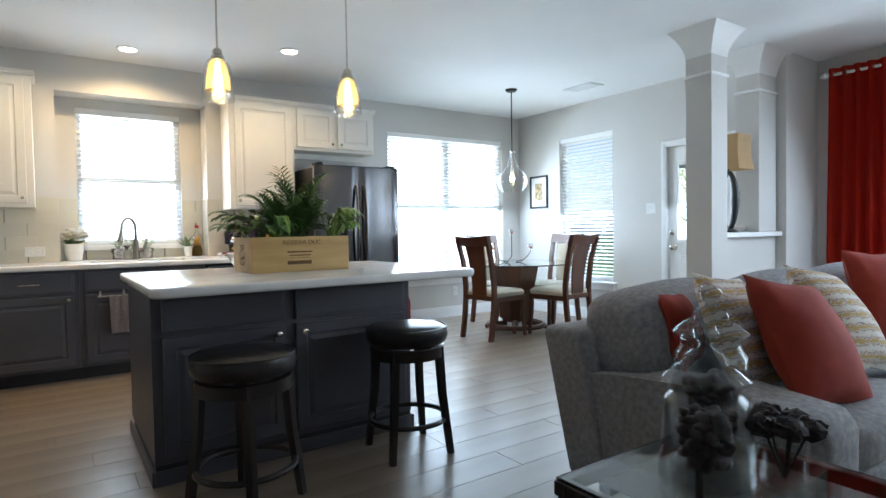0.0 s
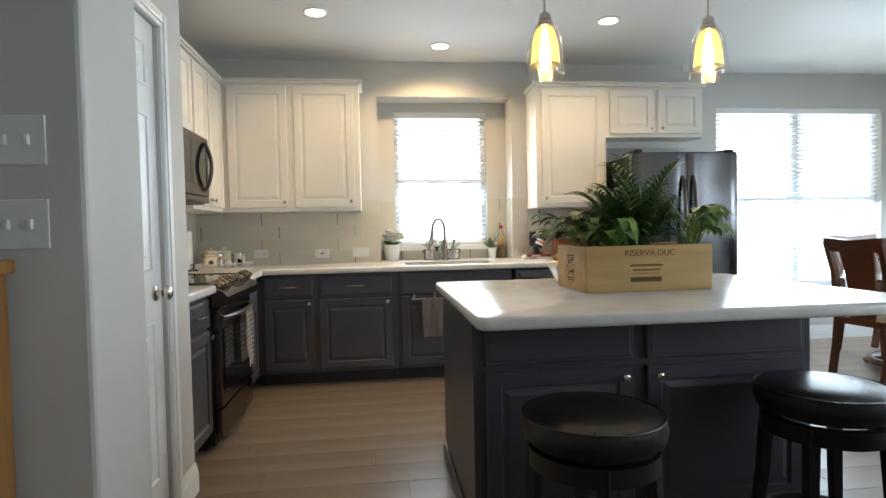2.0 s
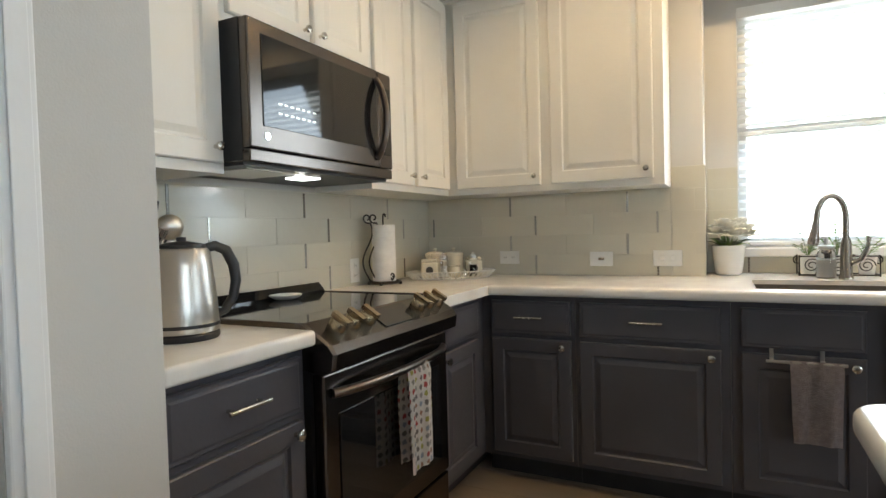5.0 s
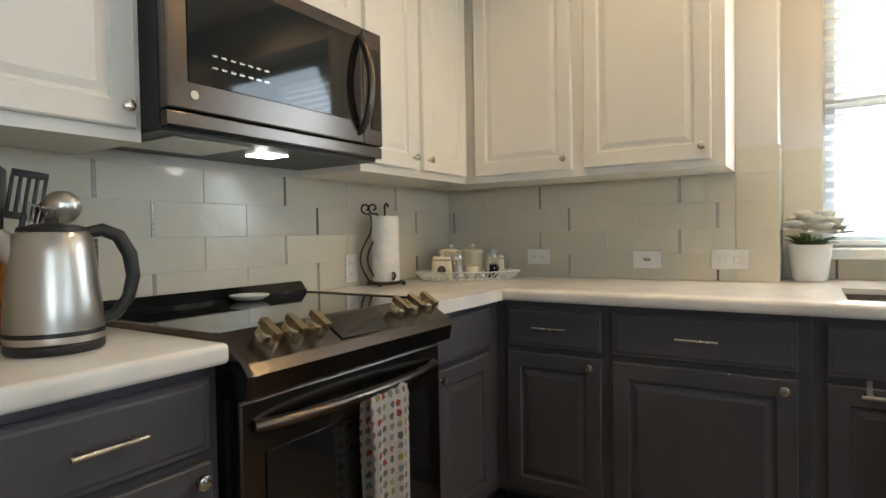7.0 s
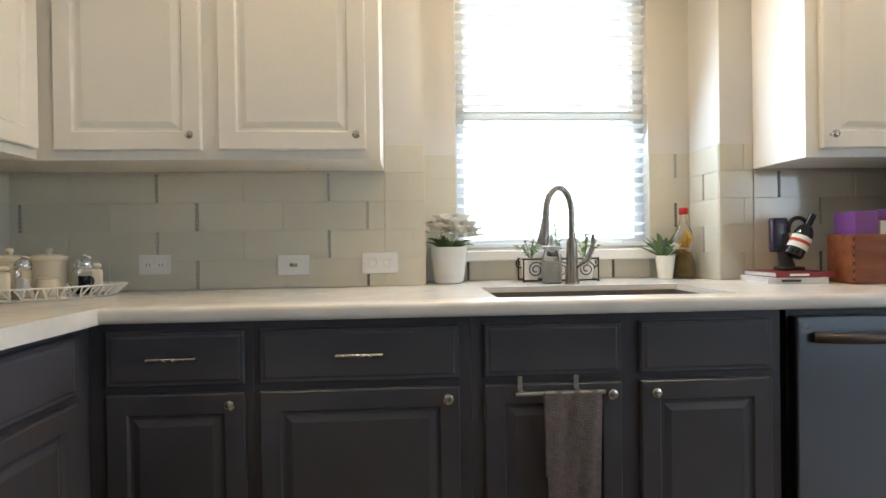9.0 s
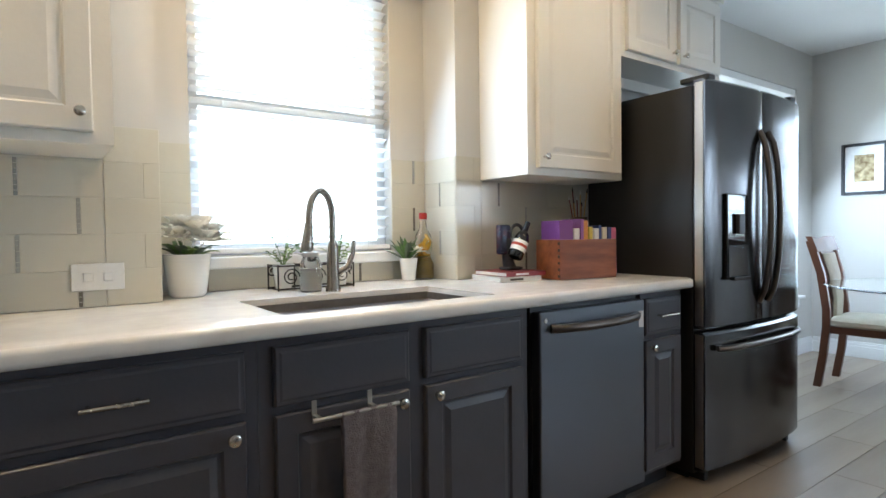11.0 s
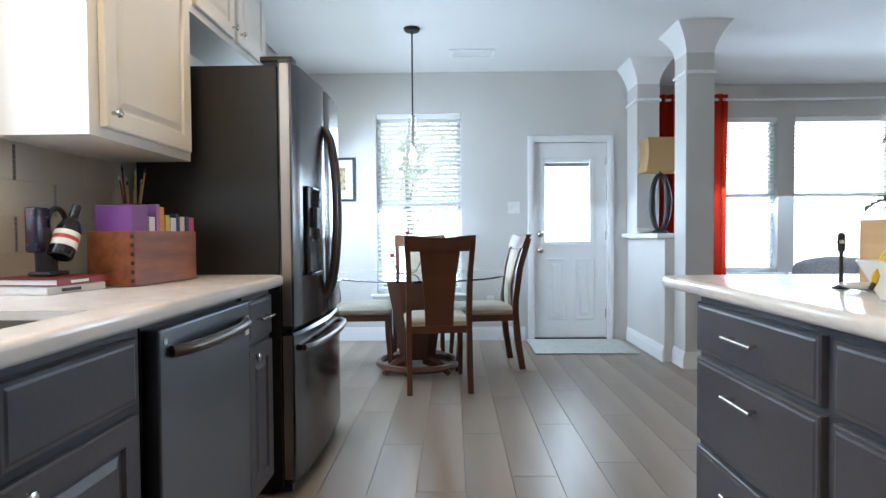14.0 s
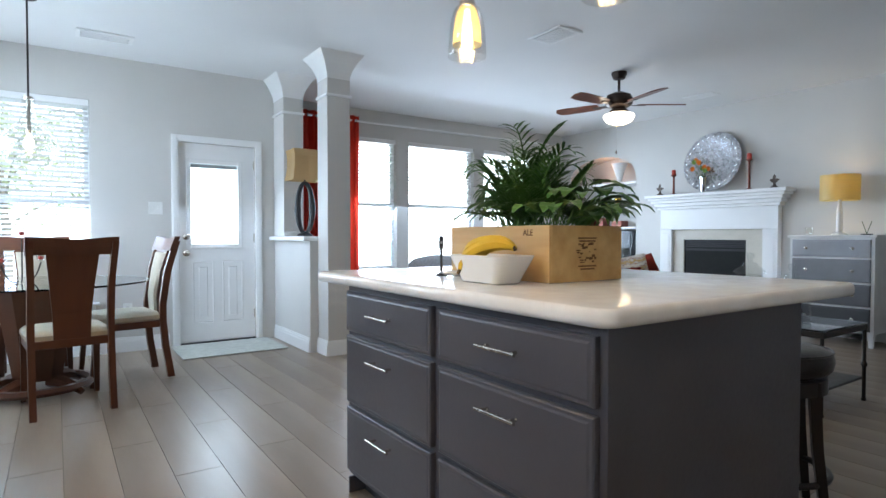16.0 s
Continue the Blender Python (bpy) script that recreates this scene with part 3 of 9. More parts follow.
for i, h in enumerate(LW):
    window("window_%d" % (i + 4), "y", XL, -1, *h, 0.08, 1, lab="tall white vinyl living room window")
    blind("y", XL, -1, h[0] + 0.01, h[1] - 0.01, h[2] + 0.01, h[3], -0.04, 10, "white blind lowered in the living room window")


def stool_sill(axis, plane, out, a0, a1, z):
    fm = face_map(axis, plane, out)
    b = fbox(fm, a0 - 0.06, a1 + 0.06, -0.02, 0.055, z - 0.025, z, 0.006)
    fbox(fm, a0 - 0.03, a1 + 0.03, 0.0, 0.018, z - 0.10, z - 0.026, 0.004, bm=b)
    tagged(part("trim_window_sill", b, M_TRIM), "white window stool and apron", "sill", kind="structure")


stool_sill("x", YD, -1, DW0, DW1, DZ0)
stool_sill("y", XE, -1, NW0, NW1, NZ0)
for h in LW:
    stool_sill("y", XL, -1, h[0], h[1], h[2])


# ---- doors ----
def casing(axis, plane, out, a0, a1, top, w=0.065):
    fm = face_map(axis, plane, out)
    b = fbox(fm, a0 - w, a0, 0, 0.018, 0, top + w, 0.004)
    fbox(fm, a1, a1 + w, 0, 0.018, 0, top + w, 0.004, bm=b)
    fbox(fm, a0, a1, 0, 0.018, top, top + w, 0.004, bm=b)
    fbox(fm, a0 - w + 0.012, a0 - 0.018, 0.018, 0.024, 0, top + w - 0.012, 0.002, bm=b)
    fbox(fm, a1 + 0.018, a1 + w - 0.012, 0.018, 0.024, 0, top + w - 0.012, 0.002, bm=b)
    fbox(fm, a0 - 0.01, a1 + 0.01, 0.018, 0.024, top + 0.018, top + w - 0.012, 0.002, bm=b)
    tagged(part("trim_door_casing", b, M_TRIM), "white moulded door casing", "casing", kind="structure")


def door_panel(fm, a0, a1, z0, z1, o):
    """A sunk and raised moulded panel on a door's face."""
    b = bmesh.new()
    loops = []
    for ins, h in ((0, 0.0), (0.0, 0.003), (0.010, 0.005), (0.024, -0.015), (0.032, -0.015), (0.066, 0.003)):
        loops.append([b.verts.new(fm(a, o + h, z)) for a, z in ((a0 + ins, z0 + ins), (a1 - ins, z0 + ins), (a1 - ins, z1 - ins), (a0 + ins, z1 - ins))])
    for p, q in zip(loops, loops[1:]):
        for i in range(4):
            b.faces.new((p[i], p[(i + 1) % 4], q[(i + 1) % 4], q[i]))
    b.faces.new(loops[-1])
    return b


def door_knob(fm, a, z, o, parent, name="door_knob"):
    pts = [fm(a, o + d, z) for d in (0, 0.006, 0.010, 0.028, 0.034, 0.044, 0.056, 0.064, 0.066)]
    return part(name, tube(pts, [0.032, 0.032, 0.012, 0.011, 0.020, 0.028, 0.028, 0.018, 0.004], 18), M_NICKEL, parent, "brushed nickel knob", True)


# six-panel pantry door
fm = face_map("y", 0.655, 1)
d1 = thing("door_1", (0.65, (PD0 + PD1) / 2, 0), "closed white six-panel pantry door", "door", kind="structure")
part("door_slab", fbox(fm, PD0 + 0.003, PD1 - 0.003, -0.035, 0.0, 0.008, 2.026, 0.002), M_TRIM, d1)
for a0, a1 in ((PD0 + 0.10, -3.01), (-2.892, PD1 - 0.095)):
    for z0, z1 in ((0.22, 0.85), (1.04, 1.655), (1.76, 1.93)):
        part("panel", door_panel(fm, a0, a1, z0, z1, 0.001), M_TRIM, d1)
door_knob(fm, PD1 - 0.075, 0.957, 0.0, d1)
for z in (0.25, 1.80):
    part("hinge", fbox(fm, PD0 + 0.002, PD0 + 0.012, 0.0, 0.012, z, z + 0.09, 0.003), M_NICKEL, d1)
casing("y", 0.67, 1, PD0, PD1, 2.022)

# half-glazed patio door
fm = face_map("y", XE + 0.03, -1)
d2 = thing("door_2", (XE + 0.04, (DR0 + DR1) / 2, 0), "closed white half-glazed patio door", "door", kind="structure")
GA0, GA1, GZ0, GZ1 = -2.722, -2.252, 0.975, 1.79
b = fbox(fm, DR0 + 0.003, GA0, -0.04, 0, 0.02, 1.973)
fbox(fm, GA1, DR1 - 0.003, -0.04, 0, 0.02, 1.973, bm=b)
fbox(fm, GA0, GA1, -0.04, 0, 0.02, GZ0, bm=b)
fbox(fm, GA0, GA1, -0.04, 0, GZ1, 1.973, bm=b)
part("door_slab", b, M_TRIM, d2)
b = fbox(fm, GA0 - 0.03, GA0 + 0.012, 0.0, 0.012, GZ0 - 0.03, GZ1 + 0.03, 0.004)
fbox(fm, GA1 - 0.012, GA1 + 0.03, 0.0, 0.012, GZ0 - 0.03, GZ1 + 0.03, 0.004, bm=b)
fbox(fm, GA0 + 0.012, GA1 - 0.012, 0.0, 0.012, GZ0 - 0.03, GZ0 + 0.012, 0.004, bm=b)
fbox(fm, GA0 + 0.012, GA1 - 0.012, 0.0, 0.012, GZ1 - 0.012, GZ1 + 0.03, 0.004, bm=b)
part("glazing_bead", b, M_TRIM, d2)
part("pane", fbox(fm, GA0, GA1, -0.012, -0.008, GZ0, GZ1), M_PANE, d2).visible_shadow = False
part("pane", fbox(fm, GA0, GA1, -0.034, -0.030, GZ0, GZ1), M_PANE, d2).visible_shadow = False
part("blind_rail", fbox(fm, GA0 + 0.01, GA1 - 0.01, -0.026, -0.016, GZ1 - 0.05, GZ1 - 0.012), mat("grey_rail", (0.4, 0.42, 0.44), rough=0.5), d2)
for k in range(30):
    part("slat", fbox(fm, GA0 + 0.012, GA1 - 0.012, -0.027, -0.015, GZ0 + 0.01 + k * 0.025, GZ0 + 0.0115 + k * 0.025), M_SLAT, d2)
for a0, a1 in ((DR0 + 0.12, -2.555), (-2.475, DR1 - 0.12)):
    part("panel", door_panel(fm, a0, a1, 0.20, 0.82, 0.001), M_TRIM, d2)
door_knob(fm, DR1 - 0.065, 0.90, 0.0, d2)
door_knob(fm, DR1 - 0.065, 1.06, 0.0, d2, "deadbolt")
for z in (0.22, 1.0, 1.75):
    part("hinge", fbox(fm, DR0 + 0.002, DR0 + 0.014, 0.0, 0.012, z, z + 0.09, 0.003), M_NICKEL, d2)
part("threshold", fbox(fm, DR0, DR1, -0.05, 0.02, 0.002, 0.019), M_BLACK, d2, "dark metal threshold")
casing("y", XE, -1, DR0, DR1, 1.976)


# ---- kitchen cabinets ----
CT = 0.912                   # counter height
FM_W = face_map("y", 0.0, 1)     # west wall: along y, out to +x
FM_N = face_map("x", 0.0, -1)    # sink wall: along x, out to -y


def base_unit(fm, a0, a1, label, doors, drawer=True, pulls=True, end0=False):
    """A floor cabinet: carcass, toe kick, drawer fronts over doors. doors: list of (a0, a1, knob side)."""
    u = thing("base_cabinet", fm((a0 + a1) / 2, 0.3, 0), label, "cabinet", "charcoal base cabinets")
    part("body", fbox(fm, a0, a1, 0.002, 0.61, 0.10, 0.866), M_DARK, u)
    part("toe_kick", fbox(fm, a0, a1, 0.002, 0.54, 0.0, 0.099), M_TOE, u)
    for d0, d1, side in doors:
        if drawer:
            dr = part("drawer_front", panel(fm, d0, d1, 0.611, 0.690, 0.842, 0.019, raised=False), M_DARK, u)
            if pulls:
                pull(fm, (d0 + d1) / 2, 0.632, 0.768, dr)
        dd = part("door", panel(fm, d0, d1, 0.611, 0.125, 0.668), M_DARK, u)
        knob(fm, d1 - 0.035 if side > 0 else d0 + 0.035, 0.630, 0.638, dd)
    return u


base_unit(FM_W, -2.364, -1.892, "charcoal base cabinet between pantry and range", [(-2.345, -1.918, 1)])
base_unit(FM_W, -1.116, -0.001, "charcoal corner base cabinet beside the range", [(-1.09, -0.70, -1)], pulls=False)
base_unit(FM_N, 0.612, 1.057, "charcoal corner base cabinet with narrow door", [(0.664, 1.038, 1)])
base_unit(FM_N, 1.058, 1.672, "wide charcoal base cabinet beside the sink", [(1.078, 1.638, 1)])
u = base_unit(FM_N, 1.673, 2.60, "charcoal sink base cabinet with two doors", [(1.710, 2.109, 1), (2.167, 2.563, -1)], pulls=False)
base_unit(FM_N, 3.245, 3.535, "narrow charcoal base cabinet between dishwasher and fridge", [(3.255, 3.51, -1)])

# worktops
def front_edge(b, test):
    """Rounds the long top and bottom edges that test picks."""
    bmesh.ops.bevel(b, geom=[e for e in b.edges if abs(e.verts[0].co.z - e.verts[1].co.z) < 1e-6 and all(test(v.co) for v in e.verts)], offset=0.014, segments=4, profile=0.5, affect="EDGES")
    return b


ct = thing("countertop", (1.5, -0.3, 0.868), "white speckled quartz L-shaped countertop with sink cutout", "countertop")
part("front_slab", front_edge(prism([(0.665, -0.5625), (0.665, -0.665), (3.545, -0.665), (3.575, -0.635), (3.575, -0.5625)], 0.868, CT), lambda c: c.y < -0.6), M_QUARTZ, ct, smooth=True)
part("return_slab", front_edge(prism([(0.002, -0.5625), (0.002, -1.114), (0.665, -1.114), (0.665, -0.5625)], 0.868, CT), lambda c: c.x > 0.66 and c.y < -0.66), M_QUARTZ, ct, smooth=True)
part("back_slab", box(0.002, 1.76, -0.5625, -0.002, 0.868, CT), M_QUARTZ, ct)
part("back_slab", box(2.50, 3.575, -0.5625, -0.002, 0.868, CT), M_QUARTZ, ct)
part("sink_deck", box(1.76, 2.50, -0.16, -0.002, 0.893, CT), M_QUARTZ, ct)
part("window_ledge", box(AX0 + 0.002, AX1 - 0.002, -0.002, YN - 0.002, 0.868, CT), M_QUARTZ, ct)
solo("countertop", box(0.002, 0.665, -2.363, -1.892, 0.868, CT, 0.012, 4), M_QUARTZ, (0.3, -2.1, 0.874), "short white quartz countertop between pantry and range", "countertop", smooth=True)

# sink and faucet
b = bmesh.new()
for x0, x1, y0, y1, z0, z1 in ((1.761, 2.499, -0.561, -0.158, 0.69, 0.70), (1.761, 1.771, -0.561, -0.158, 0.70, 0.892), (2.489, 2.499, -0.561, -0.158, 0.70, 0.892), (1.771, 2.489, -0.561, -0.551, 0.70, 0.892), (1.771, 2.489, -0.168, -0.158, 0.70, 0.892)):
    box(x0, x1, y0, y1, z0, z1, bm=b)
solo("sink_basin", b, mat("grey_granite_sink", (0.13, 0.115, 0.10), (0.105, 0.092, 0.08), rough=0.45, scale=60, fine=200), (2.13, -0.36, 0.69), "undermount grey-brown composite sink", "sink")
f = thing("faucet", (2.13, -0.075, CT), "tall brushed nickel pull-down kitchen faucet", "faucet")
part("base", lathe([(0.028, 0), (0.028, 0.012), (0.024, 0.02), (0.021, 0.16), (0.017, 0.18)], (2.13, -0.075, CT)), M_FAUCET, f, smooth=True)
sw = Vector((-0.115, -0.06, 0))
pts = [Vector((2.13, -0.075, CT + 0.17)), Vector((2.13, -0.075, CT + 0.27))] + [Vector((2.13, -0.075, CT + 0.27 + 0.10 * math.sin(radians(a)))) + sw * (0.5 - 0.5 * math.cos(radians(a))) for a in range(15, 181, 15)] + [Vector((2.012, -0.137, CT + 0.245))]
part("gooseneck", tube(pts, 0.013, 12), M_FAUCET, f, smooth=True)
part("spray_head", tube([(2.013, -0.136, CT + 0.25), (2.008, -0.139, CT + 0.215), (2.001, -0.143, CT + 0.17), (1.998, -0.145, CT + 0.155)], [0.015, 0.018, 0.023, 0.020], 14), M_FAUCET, f, "dark-banded spray head", True)
part("lever", tube([(2.15, -0.08, CT + 0.07), (2.185, -0.085, CT + 0.09), (2.205, -0.09, CT + 0.14), (2.21, -0.09, CT + 0.19)], [0.014, 0.013, 0.009, 0.007], 10), M_FAUCET, f, smooth=True)


def upper_unit(fm, a0, a1, z0, z1, doors, label, depth=0.31, knob_low=True):
    u = thing("wall_cabinet", fm((a0 + a1) / 2, depth / 2, z0), label, "cabinet", "white wall cabinets")
    part("body", fbox(fm, a0, a1, 0.002, depth, z0, z1), M_WHITE, u)
    for d0, d1, side in doors:
        dd = part("door", panel(fm, d0, d1, depth + 0.001, z0 + 0.03, z1 - 0.025, 0.02, 0.058), M_WHITE, u)
        knob(fm, d1 - 0.03 if side > 0 else d0 + 0.03, depth + 0.021, z0 + 0.075, dd, 0.014)
    return u


def crown(fm, a0, a1, z, depth, name="crown"):
    b = fbox(fm, a0, a1, 0.002, depth + 0.018, z + 0.001, z + 0.02, 0.003)
    fbox(fm, a0, a1, 0.002, depth + 0.032, z + 0.02, z + 0.038, 0.005, bm=b)
    tagged(part("trim_cabinet_crown", b, M_WHITE), "white cabinet crown moulding", "trim", kind="structure")


UZ0, UZ1 = 1.363, 2.395
upper_unit(FM_W, -2.363, -1.868, UZ0, UZ1, [(-2.34, -1.886, 1)], "white raised-panel wall cabinet beside the microwave")
upper_unit(FM_W, -1.867, -1.072, 1.825, UZ1, [(-1.845, -1.472, 1), (-1.447, -1.09, -1)], "short white wall cabinet above the microwave")
upper_unit(FM_W, -1.071, -0.332, UZ0, UZ1, [(-1.05, -0.742, 1), (-0.697, -0.35, -1)], "white wall cabinet with two narrow doors")
upper_unit(FM_N, 0.002, 1.408, UZ0, UZ1, [(0.360, 0.826, 1), (0.880, 1.362, 1)], "white corner wall cabinet with two raised-panel doors")
upper_unit(FM_N, 2.906, 3.53, UZ0, UZ1, [(2.954, 3.50, -1)], "white wall cabinet beside the sink window")
upper_unit(FM_N, 3.531, 4.425, 1.958, UZ1, [(3.56, 3.962, 1), (4.0, 4.40, -1)], "short white wall cabinet above the fridge")
crown(FM_W, -2.363, -0.345, UZ1, 0.31)
crown(FM_N, 0.002, 1.436, UZ1, 0.31)
crown(FM_N, 2.888, 4.443, UZ1, 0.31)
b = fbox(FM_N, 3.54, 4.415, 0.05, 0.07, 1.90, 1.956)
tagged(part("trim_fridge_cleat", b, M_WHITE), "white cleat above the fridge", "trim", kind="structure")

# ---- range ----
RY0, RY1 = -1.886, -1.120
r = thing("range", (0.34, -1.5, 0), "black stainless slide-in range with glass cooktop", "range")
part("body", box(0.02, 0.63, RY0, RY1, 0.03, 0.895), M_BLACK, r)
part("cooktop", box(0.06, 0.60, RY0 - 0.001, RY1 + 0.001, 0.896, 0.922, 0.004), M_BLACKGLASS, r, "black glass cooktop")
for ty in (RY0 + 0.004, RY1 - 0.004):
    part("cooktop_trim", box(0.06, 0.60, ty - 0.008, ty + 0.008, 0.90, 0.926, 0.003), M_RANGE, r)
b = bmesh.new()
prof = [(0.02, 0.90), (0.02, 0.958), (0.045, 0.962), (0.075, 0.93), (0.075, 0.90)]
for y in (RY0, RY1):
    b.faces.new([b.verts.new((x, y, z)) for x, z in prof])
b.verts.ensure_lookup_table()
for i in range(5):
    b.faces.new((b.verts[i], b.verts[(i + 1) % 5], b.verts[5 + (i + 1) % 5], b.verts[5 + i]))
part("rear_vent", b, M_BLACKGLASS, r, "raised black rear trim")
# sloped control panel
b = bmesh.new()
prof = [(0.595, 0.80), (0.595, 0.922), (0.612, 0.926), (0.705, 0.868), (0.722, 0.845), (0.715, 0.80), (0.68, 0.785)]
n = len(prof)
ys = [RY0 - 0.006, RY0 + 0.006, RY1 - 0.006, RY1 + 0.006]
rows_ = [[b.verts.new((x - (0.006 if k in (0, 3) and x > 0.6 else 0), y, z)) for x, z in prof] for k, y in enumerate(ys)]
for p, q in zip(rows_, rows_[1:]):
    for i in range(n):
        b.faces.new((p[i], p[(i + 1) % n], q[(i + 1) % n], q[i]))
b.faces.new(rows_[0])
b.faces.new(rows_[-1])
part("control_panel", b, M_RANGE, r, "sloped black stainless control panel")
nx, nz = 0.058 / 0.1096, 0.093 / 0.1096
sl = lambda t, h: (0.612 + 0.093 * t + nx * h, 0.926 - 0.058 * t + nz * h)
b = bmesh.new()
c0, c1, c2, c3 = sl(0.12, 0.002), sl(0.92, 0.002), sl(0.92, 0.004), sl(0.12, 0.004)
lo = [[b.verts.new((c[0], y, c[1])) for c in (c0, c1, c2, c3)] for y in (-1.595, -1.38)]
for i in range(4):
    b.faces.new((lo[0][i], lo[0][(i + 1) % 4], lo[1][(i + 1) % 4], lo[1][i]))
b.faces.new(lo[0])
b.faces.new(lo[1])
part("display", b, M_BLACKGLASS, r, "black touch display")
for y in (-1.80, -1.725, -1.65, -1.325, -1.255, -1.185):
    p0, p1, p2, p3 = sl(0.5, 0.0), sl(0.5, 0.012), sl(0.5, 0.03), sl(0.5, 0.034)
    kb = part("control_knob", tube([(p0[0], y, p0[1]), (p1[0], y, p1[1]), (p2[0], y, p2[1]), (p3[0], y, p3[1])], [0.030, 0.029, 0.026, 0.022], 18), M_KNOB, r, "bronze control knob with reflected gold light in its colour", True)
    g0, g1 = sl(0.22, 0.03), sl(0.78, 0.03)
    h0, h1 = sl(0.22, 0.046), sl(0.78, 0.046)
    bb = bmesh.new()
    lo = [[bb.verts.new((c[0], y + s * 0.010, c[1])) for c in (g0, g1, h1, h0)] for s in (-1, 1)]
    for i in range(4):
        bb.faces.new((lo[0][i], lo[0][(i + 1) % 4], lo[1][(i + 1) % 4], lo[1][i]))
    bb.faces.new(lo[0])
    bb.faces.new(lo[1])
    part("grip", bb, M_KNOB, kb)
od = part("oven_door", box(0.632, 0.672, RY0 + 0.006, RY1 - 0.006, 0.235, 0.782, 0.006), M_RANGE, r)
part("oven_window", box(0.6725, 0.676, RY0 + 0.07, RY1 - 0.07, 0.30, 0.66, 0.001), M_BLACKGLASS, od, "black oven glass")
pts = [(0.675 + 0.05 * math.sin(math.pi * t) ** 0.6, RY0 + 0.04 + (RY1 - RY0 - 0.08) * t, 0.725) for t in [i / 14 for i in range(15)]]
part("oven_handle", tube(pts, 0.014, 10), M_BRONZE, od, "curved bronze-toned handle", True)
part("storage_drawer", box(0.632, 0.668, RY0 + 0.006, RY1 - 0.006, 0.06, 0.225, 0.006), M_RANGE, r)
part("foot_plinth", box(0.10, 0.58, RY0 + 0.02, RY1 - 0.02, 0.0, 0.03), M_BLACK, r)

# towel over the oven handle
def towel(name, x, y0, y1, z_top, front, back, drop_x, material, label, axis="y", out=1):
    """A folded cloth over a bar: front and back flaps with soft pleats."""
    b = bmesh.new()
    n, m = 14, 22
    total = front + back
    g = []
    for i in range(n + 1):
        u = i / n
        row = []
        for j in range(m + 1):
            s = j / m * total
            if s < back:
                o, z = -drop_x, z_top - (back - s)
            else:
                o, z = drop_x, z_top - (s - back)
            bend = max(0.0, 1 - abs(s - back) / 0.03)
            o = o * (1 - bend)
            z += 0.012 * bend
            w = 0.006 * math.sin(u * 9.0 + 1.1) * min(1, abs(s - back) / 0.12) + 0.003 * math.sin(u * 21 + s * 9)
            a = y0 + (y1 - y0) * (u * (1 - 0.10 * min(1, abs(s - back) / 0.3)) + 0.05 * min(1, abs(s - back) / 0.3))
            p = (x + o + (w if o >= 0 else -w), a, z) if axis == "y" else (a, x - (o + w), z)
            row.append(b.verts.new(p))
        g.append(row)
    for i in range(n):
        for j in range(m):
            b.faces.new((g[i][j], g[i + 1][j], g[i + 1][j + 1], g[i][j + 1]))
    bmesh.ops.solidify(b, geom=b.faces[:], thickness=0.004)
    loc = (x, (y0 + y1) / 2, z_top) if axis == "y" else ((y0 + y1) / 2, x, z_top)
    return solo(name, b, material, loc, label, "towel", smooth=True)


